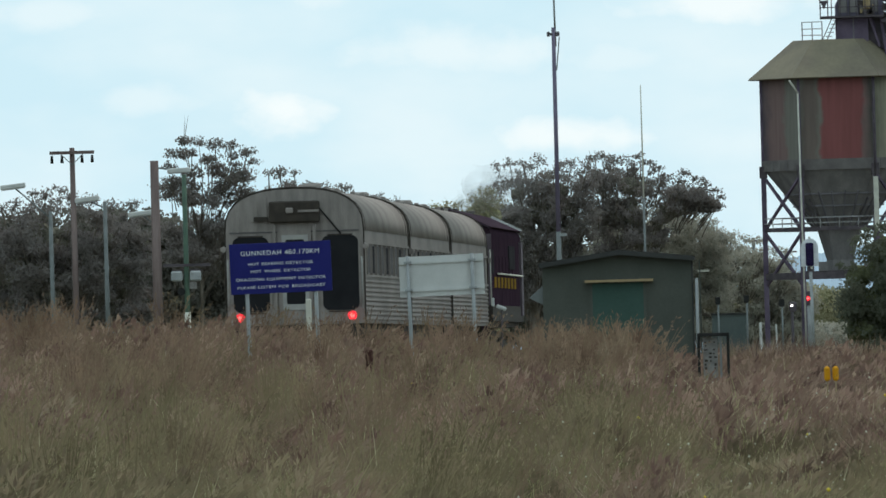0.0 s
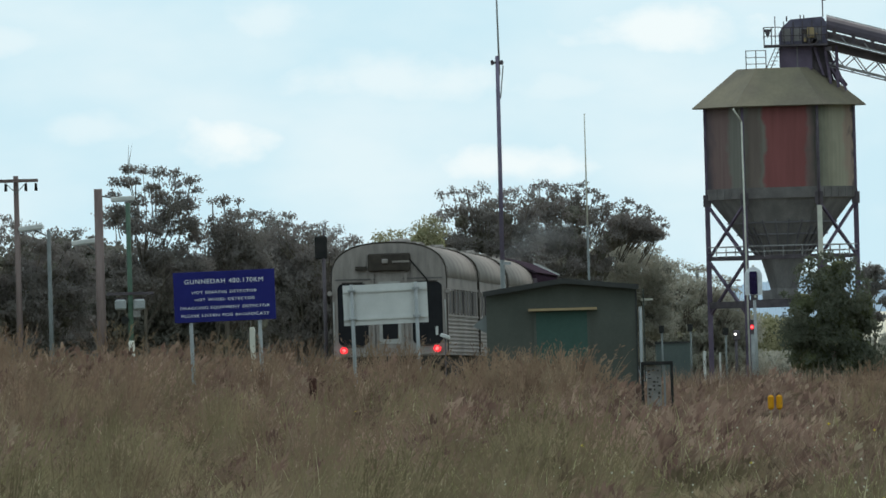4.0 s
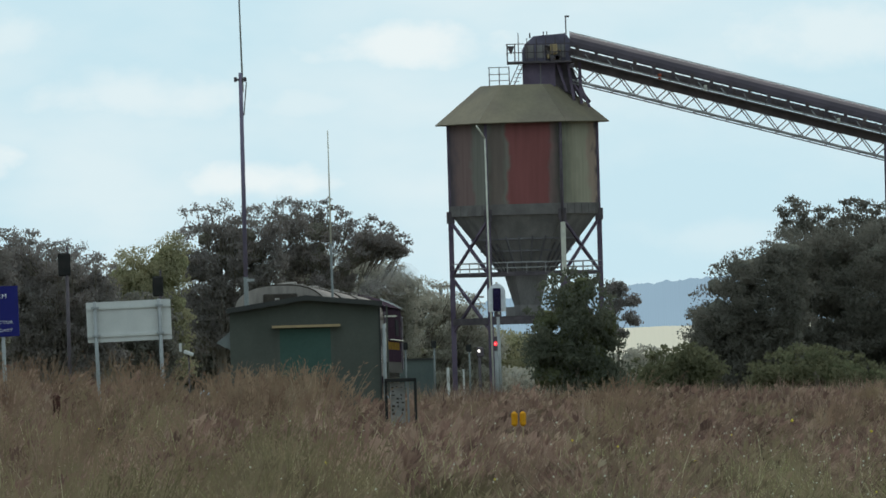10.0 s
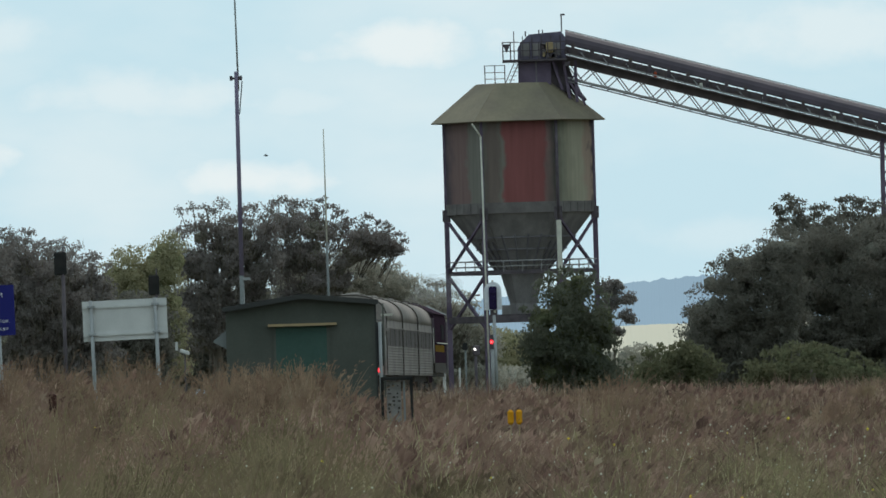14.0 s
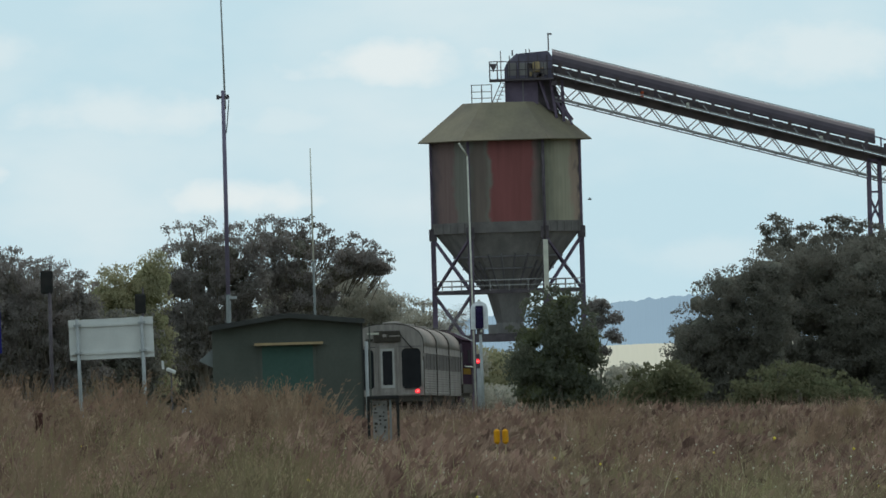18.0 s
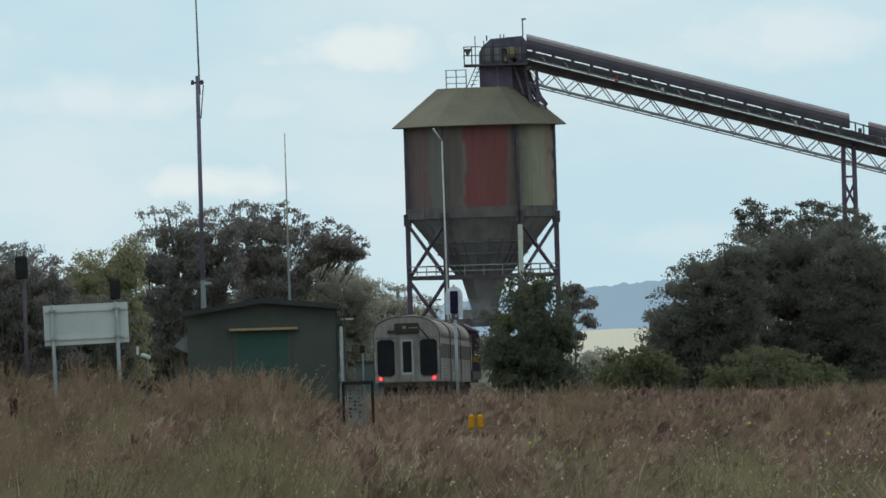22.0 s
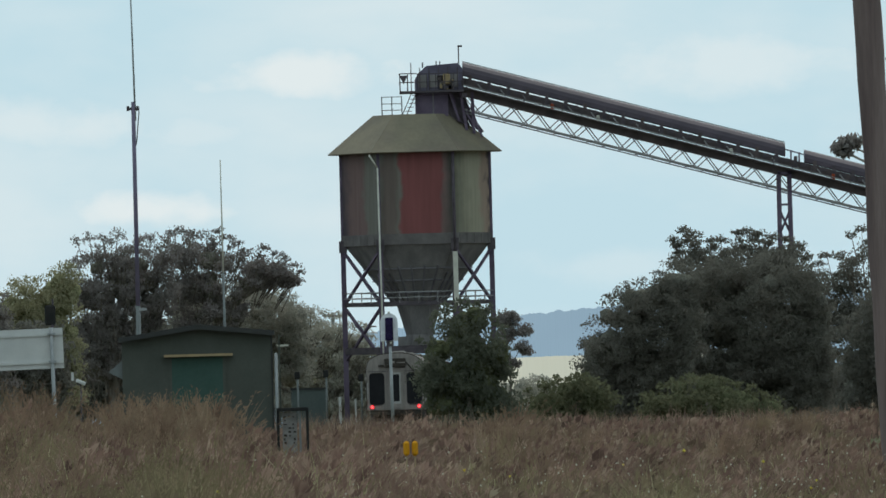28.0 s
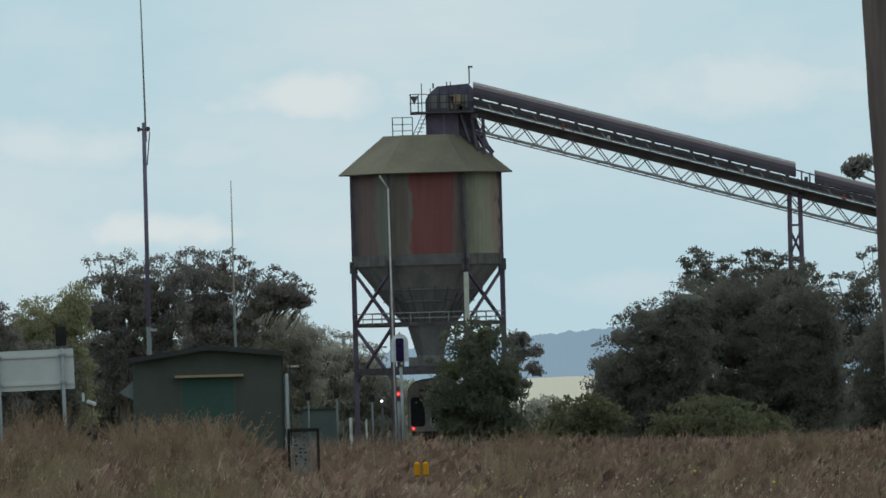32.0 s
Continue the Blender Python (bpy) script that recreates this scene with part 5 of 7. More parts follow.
    for k in range(5):
        part("head_rib", boxed(0.35 + k * 0.52, 0.4 + k * 0.52, -1.27, -1.2, 20.05, 21.4), M_STEEL_DARK, head)
    part("head_motor", boxed(1.65, 2.05, -1.62, -1.3, 20.45, 21.05, bevel=0.06), M_HUTTRIM, head)
    for z in (20.6, 21.05):
        part("head_rail", barred((0.2, -1.66, z), (2.8, -1.66, z), 0.045), M_STEEL_DARK, root)
    for k in range(6):
        x = 0.25 + k * 0.5
        part("head_rail_post", barred((x, -1.66, 20.1), (x, -1.66, 21.05), 0.045), M_STEEL_DARK, root)
    for k in range(6):
        part("trestle_strut", barred((2.0 + 0.12 * k, -0.95 + 0.3 * k, 20.0 - 0.1 * k), (2.5 + 0.26 * k, -0.9 + 0.3 * k, 18.4 - 0.12 * k), 0.13), M_STEEL_PLUM, root)
    part("chute", boxed(0.1, 1.9, -1.1, 1.1, 18.7, 20.05), M_STEEL_PLUM, root, "dark plum steel chute under the head house")
    part("chute_rib", boxed(1.05, 1.12, -1.14, -1.1, 18.8, 20.0), M_CONVMID, root)
    # Dark solid added to stand for the shadow between chute and trestle.
    part("chute_shadow_fill", prism(bmesh.new(), [(1.9, 18.75), (2.6, 18.3), (3.3, 18.6), (2.75, 20.0), (1.9, 20.0)], -0.7, 0.8), M_STEEL_DARK, root, "dark sloping solid added for the shadow below the conveyor head")
    part("head_deck", boxed(-0.75, 2.8, -1.7, 1.7, 20.02, 20.12), M_STEEL_DARK, root)
    for x in (-0.72, -0.3):
        for y in (-1.65, 1.65):
            part("deck_post", barred((x, y, 20.1), (x, y, 21.1), 0.05), M_STEEL_DARK, root)
    for z in (20.6, 21.08):
        part("deck_rail", barred((-0.74, -1.65, z), (0.2, -1.65, z), 0.05), M_STEEL_DARK, root)
        part("deck_rail", barred((-0.74, -1.65, z), (-0.74, 1.65, z), 0.05), M_STEEL_DARK, root)
    part("deck_lamp", prism(bmesh.new(), [(-0.75, 20.98), (-0.3, 20.98), (-0.52, 20.5)], -1.72, -1.5), M_STEEL_DARK, root)
    # roof cage and stair
    for x in (-1.75, -1.2, -0.65):
        for y in (-1.2, -0.2):
            part("cage_post", barred((x, y, 18.8), (x, y, 19.85), 0.05), M_STEEL_DARK, root)
    for z in (19.1, 19.45, 19.83):
        part("cage_rail", barred((-1.77, -1.2, z), (-0.63, -1.2, z), 0.045), M_CONVPALE, root)
        part("cage_rail", barred((-1.77, -1.2, z), (-1.77, -0.2, z), 0.045), M_CONVPALE, root)
    for x in (-0.1, -0.35):
        part("stair_stringer", barred((x - 0.3, -1.4, 18.8), (x + 0.3, -1.4, 20.1), 0.05), M_STEEL_DARK, root)
    for k in range(5):
        z = 19.0 + k * 0.22
        x = -0.46 + k * 0.1
        part("stair_tread", boxed(x, x + 0.35, -1.45, -1.1, z, z + 0.03), M_STEEL_DARK, root)
    for x, z0, z1, r in ((2.55, 21.6, 22.6, 0.035), (-0.1, 20.1, 21.7, 0.025), (0.55, 21.4, 21.7, 0.04), (1.3, 21.5, 21.75, 0.03), (1.5, 21.5, 21.75, 0.03)):
        part("roof_rod", tubed((x, -0.8, z0), (x, -0.8, z1), r), M_STEEL_DARK, root)
    part("rod_lamp", boxed(2.5, 2.75, -0.85, -0.75, 22.5, 22.6), M_STEEL_DARK, root)
    # trestle carrying the conveyor on the roof
    for y in (-0.9, 0.9):
        part("trestle_leg", barred((2.6, y, 20.0), (2.9, y, 17.9), 0.16), M_STEEL_PLUM, root)
        part("trestle_leg", barred((3.25, y, 20.0), (3.3, y, 17.7), 0.16), M_STEEL_PLUM, root)
        part("trestle_leg", barred((3.25, y, 18.8), (3.75, y, 17.5), 0.12), M_STEEL_PLUM, root)
        part("trestle_brace", barred((2.7, y, 19.2), (3.3, y, 18.2), 0.1), M_STEEL_PLUM, root)
        part("trestle_brace", barred((2.75, y, 18.7), (3.3, y, 19.3), 0.1), M_STEEL_PLUM, root)
    return root


def conveyor():
    """An inclined covered belt on a truss, from the head house down past a trestle bent."""
    root = thing("inclined_conveyor", pose(7.3, BIN_Y, 0), "long inclined conveyor with a grey cover on a pale steel truss", "conveyor")
    k = -0.278
    length = 40.0
    def at(x, dz, y=0.0):
        return Vector((x, y, 21.44 + k * x + dz))
    def slab(name, x0, x1, d0, d1, y0, y1, mat, label=""):
        bm = bmesh.new()
        vs = [bm.verts.new(at(x, d, y)) for x in (x0, x1) for y in (y0, y1) for d in (d0, d1)]
        for a, b, c, d in ((0, 1, 3, 2), (4, 6, 7, 5), (0, 4, 5, 1), (2, 3, 7, 6), (0, 2, 6, 4), (1, 5, 7, 3)):
            bm.faces.new((vs[a], vs[b], vs[c], vs[d]))
        return part(name, bm, mat, root, label)
    # curved covers in lengths, with a break over the trestle bent
    for run0, run1, drop in ((0.0, 17.7, 0.0), (18.75, length, -0.06)):
        n = int((run1 - run0) / 2.2) + 1
        for j in range(n):
            x0, x1 = run0 + (run1 - run0) * j / n, run0 + (run1 - run0) * (j + 1) / n
            bm = bmesh.new()
            arc = [(0.74 * math.cos(radians(a)), -0.5 + drop + (0.76 + drop) * math.sin(radians(a))) for a in range(0, 181, 20)]
            rings = [[bm.verts.new(at(xx, dz, yy)) for yy, dz in arc + [(yy * 0.95, dz - 0.02) for yy, dz in arc[::-1]]] for xx in (x0 + 0.002, x1 - 0.002)]
            m = len(rings[0])
            for i in range(m):
                bm.faces.new((rings[0][i], rings[0][(i + 1) % m], rings[1][(i + 1) % m], rings[1][i]))
            bm.faces.new(rings[0][::-1])
            bm.faces.new(rings[1])
            part("belt_cover", bm, M_CONVCOVER, root)
    # Sky sheen on the cover top, put in as a thin pale strip.
    slab("sheen_strip", 0, 17.7, 0.262, 0.3, -0.06, 0.06, M_GALV, "thin pale strip added for the sky sheen along the cover")
    slab("belt", 0, length, -0.72, -0.66, -0.6, 0.6, M_RUBBER, "black rubber belt")
    slab("return_belt", 0, length, -1.2, -1.16, -0.6, 0.6, M_RUBBER)
    for y in (-0.95, 0.85):
        slab("top_stringer", 0, length, -1.62, -1.12, y, y + 0.1, M_CONVRUST, "rust brown stringer")
        slab("bottom_chord", 0, length, -2.44, -2.32, y, y + 0.1, M_CONVPALE)
        slab("edge_rail", 0, length, -1.05, -1.0, y - 0.1, y - 0.05, M_CONVPALE)
    slab("walkway", 0, length, -1.22, -1.16, -1.5, -0.95, M_CONVRUST)
    slab("belt_tray", 0, length, -1.0, -0.62, -0.7, 0.7, M_CONVRUST, "rust brown steel tray under the belt")
    slab("walkway_rail", 0, length, -0.72, -0.68, -1.5, -1.46, M_STEEL_DARK)
    n = int(length / 0.66)
    for i in range(n):
        for y, off in ((-0.9, 0.0), (0.9, 0.28)):
            a, b = i * 0.66 + off, (i + 1) * 0.66 + off
            ends = (at(a, -2.35, y), at(b, -1.6, y)) if i % 2 else (at(a, -1.6, y), at(b, -2.35, y))
            part("truss_diagonal", barred(*ends, 0.06), M_CONVMID if (i + (y > 0)) % 3 else M_CONVPALE, root)
    n = int(length / 1.05)
    for i in range(n):
        x0 = i * 1.05
        part("idler_frame", barred(at(x0 + 0.4, -0.38, -0.76), at(x0 + 0.4, -1.0, -0.76), 0.2), M_STEEL_DARK if i % 3 else M_CONVRUST, root)
        part("rail_post", barred(at(x0 + 0.2, -0.7, -1.48), at(x0 + 0.2, -1.36, -1.48), 0.04), M_STEEL_DARK, root)
        part("idler", boxed(-0.16, 0.2, -0.8, -0.7, -0.1, 0.1), M_STEEL_DARK, root).location = at(x0 + 0.85, -0.74)
    for i in range(int(length / 0.62)):
        x0 = 0.2 + i * 0.62
        part("roller_bracket", barred(at(x0, -0.78, -0.8), at(x0 + 0.26, -1.05, -0.8), 0.06), M_CONVPALE if i % 2 else M_CONVRUST, root)
    slab("lower_flange", 0, length, -2.6, -2.53, -0.98, -0.88, M_CONVMID)
    for i in range(int(length / 0.9)):
        x0 = 0.3 + i * 0.9
        part("flange_lace", barred(at(x0, -2.56, -0.93), at(x0 + 0.45, -2.4, -0.93), 0.04), M_CONVMID, root)
    for x0 in (18.0, 18.45):
        part("cover_hoop", barred(at(x0, -0.7, -0.74), at(x0, -0.1, -0.74), 0.09), M_STEEL_PLUM, root)
    part("cover_bar", barred(at(17.7, -0.14, -0.74), at(18.8, -0.18, -0.74), 0.07), M_STEEL_PLUM, root)
    for x0 in (4.9, 7.4, 14.7, 20.3):
        part("pull_switch", boxed(-0.09, 0.09, -1.0, -0.85, -0.2, 0.16, bevel=0.03), M_RUSTRED if x0 in (4.9, 20.3) else M_CREAM, root, "small guard box on the conveyor edge").location = at(x0, -1.0)
    for x0 in (9.7, 12.0, 17.2):
        part("cover_stay", boxed(-0.2, 0.2, -0.05, 0.05, 0.0, 0.1), M_STEEL_DARK, root).location = at(x0, 0.0)
    # trestle bents
    for xb in (17.6, 35.0):
        zb = 21.44 + k * xb - 2.3
        for y in (-1.0, 1.0):
            for dx in (-0.36, 0.36):
                part("bent_leg", barred((xb + dx, y, gz(0, BIN_Y) - 0.2), (xb + dx * 0.8, y, zb + 0.95), 0.2), M_STEEL_PLUM, root)
            for i in range(6):
                z = zb - 0.9 - i * 1.8
                if z > 2:
                    part("bent_brace", barred((xb - 0.4, y, z), (xb + 0.4, y, z), 0.09), M_STEEL_PLUM, root)
                if 2 < z < zb - 1.8:
                    part("bent_diagonal", barred((xb - 0.38, y, z), (xb + 0.38, y, z + 1.7), 0.08), M_STEEL_PLUM, root)
                    part("bent_diagonal", barred((xb + 0.38, y + 0.09, z), (xb - 0.38, y + 0.09, z + 1.7), 0.08), M_STEEL_PLUM, root)
        part("bent_head", boxed(xb - 0.36, xb + 0.36, -1.1, 1.1, zb + 0.75, zb + 0.9), M_STEEL_PLUM, root)
    return root


loading_bin()
conveyor()


# ---- hut, boards, masts and signals beside the line ----
def hut():
    g = gz(-2.8, 330) - 0.02
    root = thing("equipment_hut", pose(-2.835, 330, g), "dark green metal hut with teal door and low gable roof", "hut")
    w, e, a, dp = 1.51, 3.57 - g, 3.72 - g, 3.2
    el = e - 0.07
    bm = bmesh.new()
    prism(bm, [(-w, -0.1), (w, -0.1), (w, e), (0.04, a), (-w, el)], 0, dp)
    walls = part("wall", bm, M_HUT, root)
    for k in range(14):
        x = -w + 0.1 + k * 0.235
        part("wall_rib", boxed(x, x + 0.03, -0.006, 0.0, 0.0, e - 0.03), M_HUT, walls)
    for sx in (-1, 1):
        bm = bmesh.new()
        ee = e if sx > 0 else el
        prism(bm, [(0.04, a + 0.0), (sx * (w + 0.05), ee - 0.01), (sx * (w + 0.05), ee + 0.05), (0.04, a + 0.06)], -0.25, dp + 0.2)
        part("roof_sheet", bm, M_HUTROOF, root)
        part("barge_board", barred((0.04, -0.27, a + 0.01), (sx * (w + 0.06), -0.27, ee), 0.03, 0.1), M_HUTROOF, root)
    door = part("door", boxed(-0.51, 0.515, -0.03, 0.0, 0.02, 2.0), M_HUTDOOR, root, "teal sheet metal door")
    for k in range(9):
        z = 0.15 + k * 0.21
        part("door_rib", boxed(-0.49, 0.5, -0.036, -0.03, z, z + 0.05), M_HUTDOOR, door)
    part("door_handle", boxed(0.42, 0.47, -0.08, -0.03, 0.62, 0.7), M_SIGNWHITE, door, "small bright padlock")
    for x in (-0.565, 0.515):
        part("door_jamb", boxed(x, x + 0.055, -0.035, 0.0, 0.0, 2.03), M_HUT, root)
    part("door_awning", boxed(-0.66, 0.72, -0.22, 0.0, 2.02, 2.07), M_HUTTRIM, root, "tan metal flashing over the door")
    part("downpipe", tubed((w + 0.08, -0.1, 0.0), (w + 0.08, -0.1, 2.05), 0.035, n=10), M_GALV, root, "cream downpipe on the wall corner")
    part("corner_flashing", boxed(w - 0.02, w + 0.015, -0.02, 0.05, 0, e - 0.02), M_HUTROOF, root)
    part("vent_hood", prism(bmesh.new(), [(-w - 0.28, 1.75), (-w, 1.6), (-w, 1.98)], 0.1, 0.5), M_GALVOLD, root, "pale angled vent hood on the side wall")
    part("wall_lamp", boxed(w + 0.1, w + 0.34, 0.6, 0.7, 2.18, 2.22), M_CREAM, root)
    return root


def text_mesh(body, size, mat, parent, m, name="sign_word"):
    cu = bpy.data.curves.new(name, "FONT")
    cu.space_character = 1.12
    cu.body, cu.size, cu.align_x, cu.align_y, cu.extrude, cu.offset = body, size, "CENTER", "CENTER", 0.001, 0.0
    tmp = new(name, cu)
    me = bpy.data.meshes.new_from_object(tmp.evaluated_get(bpy.context.evaluated_depsgraph_get()))
    bpy.data.objects.remove(tmp)
    me.materials.clear()
    me.materials.append(mat)
    ob = new(name, me)
    ob.parent, ob.matrix_basis = parent, m
    return ob


def blue_sign():
    g = gz(-7.2, 250)
    root = thing("detector_sign", pose(-7.245, 250, g, 0, -1.0, 0), "dark blue railway notice with white lettering on two posts", "sign")
    z0, z1 = 2.74 - g, 3.51 - g
    panel = part("sign_panel", boxed(-0.775, 0.775, -0.03, 0.0, z0, z1, bevel=0.004), M_SIGNBLUE, root)
    for body, f, size, wx in (("GUNNEDAH 480.170KM", 0.8, 0.1, 1.2), ("HOT BEARING DETECTOR", 0.585, 0.06, 0.99), ("HOT WHEEL DETECTOR", 0.44, 0.06, 0.92), ("DRAGGING EQUIPMENT DETECTOR", 0.28, 0.06, 1.36), ("PLEASE LISTEN FOR BROADCAST", 0.125, 0.06, 1.34)):
        words = [text_mesh(w, size, M_SIGNWHITE, panel, pose(0, 0, 0)) for w in body.split()]
        widths = [max(v.co.x for v in o.data.vertices) - min(v.co.x for v in o.data.vertices) for o in words]
        gap = size * 0.55
        k = wx / (sum(widths) + gap * (len(words) - 1))
        x = -wx / 2
        for o, wd in zip(words, widths):
            for v in o.data.vertices:
                v.co.x *= k
            o.matrix_basis = pose(x + wd * k / 2, -0.036, z0 + f * (z1 - z0), 90, 0, 0)
            x += (wd + gap) * k
    for x in (-0.53, 0.52):
        part("post", tubed((x, 0.03, -0.1), (x, 0.03, z1 - 0.04), 0.03, n=10), M_GALV, root, "galvanised steel post")
    for z in (z0 + 0.12, z1 - 0.12):
        part("rail", boxed(-0.7, 0.7, 0.0, 0.02, z, z + 0.04), M_GALV, root)
    return root


def sign_back():
    g = gz(-5, 260)
    root = thing("sign_seen_from_behind", pose(-4.98, 260, g, 0, -1.2, 0), "back of an unpainted aluminium sign on two galvanised posts", "sign")
    z0, z1 = 2.67 - g, 3.31 - g
    part("sign_panel", boxed(-0.67, 0.67, 0.0, 0.015, z0, z1), M_BOARD, root)
    for z in (z0 + 0.08, z1 - 0.12):
        part("stiffener", boxed(-0.67, 0.67, -0.025, 0.0, z, z + 0.045), M_BOARD, root)
    for x in (-0.53, 0.49):
        part("post", tubed((x, -0.055, -0.1), (x, -0.055, z1 + 0.01), 0.03, n=10), M_GALV, root, "galvanised steel post")
        for z in (z0 + 0.09, z1 - 0.11):
            part("clamp", boxed(x - 0.06, x + 0.06, -0.09, -0.025, z, z + 0.035), M_GALV, root)
    return root


def masts():
    g = gz(-4.18, 345)
    root = thing("radio_mast", pose(-4.18, 345, g, 0, 0.1, 0), "slender galvanised radio mast with a whip aerial", "mast")
    part("lower_tube", tubed((0, 0, 0), (0, 0, 3.2), 0.055, 0.05, 10), M_GALVOLD, root)
    part("upper_tube", tubed((0, 0, 3.2), (0, 0, 7.5), 0.048, 0.042, 10), M_MAST, root, "darker upper mast tube")
    part("whip", tubed((0.04, 0, 7.1), (-0.02, 0, 11.2), 0.022, 0.012, 6), M_GALV, root, "thin whip aerial")
    part("cross_bracket", boxed(-0.12, 0.13, -0.03, 0.03, 7.33, 7.38), M_STEEL_DARK, root)
    for x in (-0.11, 0.09):
        part("bracket_clamp", boxed(x - 0.03, x + 0.03, -0.04, 0.04, 7.31, 7.41), M_STEEL_DARK, root)
    part("cable", tubed((0.12, 0, 7.3), (0.05, 0, 6.6), 0.012, n=5), M_RUBBER, root)
    part("small_panel", boxed(0.02, 0.18, -0.05, 0.0, 3.1, 3.16), M_GALV, root)
    g = gz(-2.39, 350)
    r2 = thing("whip_aerial_pole", pose(-2.39, 350, g, 0, -0.1, 0), "thin pale whip aerial on a slim pole", "mast")
    part("pole", tubed((0, 0, 0), (0, 0, 3.9), 0.028, 0.025, 8), M_GALVOLD, r2)
    part("whip", tubed((0, 0, 3.9), (0, 0, 6.32), 0.02, 0.012, 6), M_CREAM, r2)


def line_signal():
    g = gz(1.97, 620)
    root = thing("railway_signal", pose(1.97, 620, g), "railway signal with dark lamps on a white arched target board", "signal")
    part("post", tubed((0.06, 0, 0), (0.02, 0, 3.9), 0.065, 0.06, 12), M_GALV, root)
    zc0, zc1 = 4.87 - g, 5.93 - g
    arch = [(-0.33, zc0), (0.33, zc0)] + [(0.33 * math.cos(radians(a)), zc1 - 0.33 + 0.33 * math.sin(radians(a))) for a in range(0, 181, 15)]
    bm = bmesh.new()
    prism(bm, arch, -0.02, 0.02)
    target = part("target_board", bm, M_SIGNWHITE, root, "white rimmed signal target board")
    bm = bmesh.new()
    prism(bm, rounded_outline(-0.15, 0.15, zc0 + 0.02, zc1 - 0.17, 0.05), -0.14, -0.02)
    part("lamp_case", bm, M_SIGNALCASE, target, "dark signal lamp case")
    for z in (zc0 + 0.2, zc0 + 0.45, zc0 + 0.7):
        part("hood", tubed((0, -0.14, z), (0, -0.3, z), 0.09, 0.085, 12), M_SIGNALCASE, target)
    part("top_lamp", boxed(-0.04, 0.04, -0.04, 0.04, zc1, zc1 + 0.06), M_CREAM, root)
    part("bracket", boxed(-0.12, 0.16, -0.06, 0.06, zc0 - 0.2, zc0), M_STEEL_DARK, root)
    part("marker_light", boxed(0.02, 0.1, -0.1, -0.02, zc0 - 0.1, zc0 - 0.02), M_CREAM, root)
    # the red signal beyond, on the other side of the line
    g = gz(2.79, 930)
    r1 = thing("red_light_signal", pose(2.79, 930, g), "lineside signal on a grey post showing a red light", "signal")
    part("post", tubed((0.05, 0, 0), (0.05, 0, 4.9 - g), 0.11, n=10), M_GALV, r1)
    case = part("lamp_case", boxed(-0.2, 0.2, -0.16, 0.0, 4.3 - g, 5.1 - g, bevel=0.03), M_STEEL_DARK, r1)
    part("red_lamp", tubed((0, -0.16, 4.69 - g), (0, -0.2, 4.69 - g), 0.13, n=14), M_TAIL, case, "lit red signal lamp")
    part("lamp_centre", tubed((0, -0.2, 4.69 - g), (0, -0.21, 4.69 - g), 0.06, n=10), M_TAILCORE, case)
    # second low signal with a white light
    g = gz(1.8, 890)
    r2 = thing("white_light_indicator", pose(1.8, 890, g), "dark lineside indicator with a bright white lamp", "signal")
    part("post", tubed((0, 0, 0), (0, 0, 2.8), 0.08, n=8), M_STEEL_DARK, r2)
    c = part("lamp_case", boxed(-0.16, 0.24, -0.12, 0.12, 2.75, 3.3, bevel=0.05), M_STEEL_DARK, r2)
    part("white_lamp", tubed((-0.03, -0.12, 3.09), (-0.03, -0.16, 3.09), 0.065, n=12), M_WHITELIGHT, c, "lit white lamp")


def cabinet_stand():
    d = 235.0
    x0, x1 = -0.88, -0.46
    g = gz(-0.67, d)
    root = thing("lineside_frame_stand", pose(-0.67, d, g), "black metal frame stand holding a pale lattice panel", "cabinet")
    h = 1.885 - g
    for x in (-0.21, 0.21):
        for y in (0.0, 0.35):
            part("leg", boxed(x - 0.02, x + 0.02, y, y + 0.03, 0, h), M_RUBBER, root)
    part("top_frame", boxed(-0.23, 0.23, -0.02, 0.4, h - 0.01, h + 0.04, bevel=0.008), M_RUBBER, root)
    panel = part("lattice_panel", boxed(-0.15, 0.06, 0.1, 0.13, 0.15, h - 0.03), M_LATTICE, root, "pale lattice panel")
    slots = random.Random(7)
    for k in range(10):
        z = h - 0.1 - k * 0.055
        for j in range(3):
            if slots.random() < 0.62:
                x = -0.14 + j * 0.066 + slots.uniform(0, 0.02)
                part("lattice_slot", boxed(x, x + slots.uniform(0.02, 0.05), 0.094, 0.1, z, z + slots.uniform(0.015, 0.04)), M_UNDER, panel)
    part("pale_edge", boxed(0.09, 0.12, 0.05, 0.1, 0, h - 0.02), M_GALVOLD, root)


def yellow_markers():
    for x in (0.667, 0.752):
        g = gz(x, 165)
        root = thing("yellow_marker_post", pose(x, 165, g), "short stake with a bright yellow marker head in the grass", "marker post", "yellow marker posts")
        part("stake", tubed((0, 0.015, 0), (0, 0.015, 1.4 - g), 0.008, n=6), M_HUTTRIM, root)
        part("marker_head", boxed(-0.032, 0.032, -0.03, 0.03, 1.31 - g, 1.46 - g, bevel=0.02), M_MARKER, root, "bright yellow marker head")


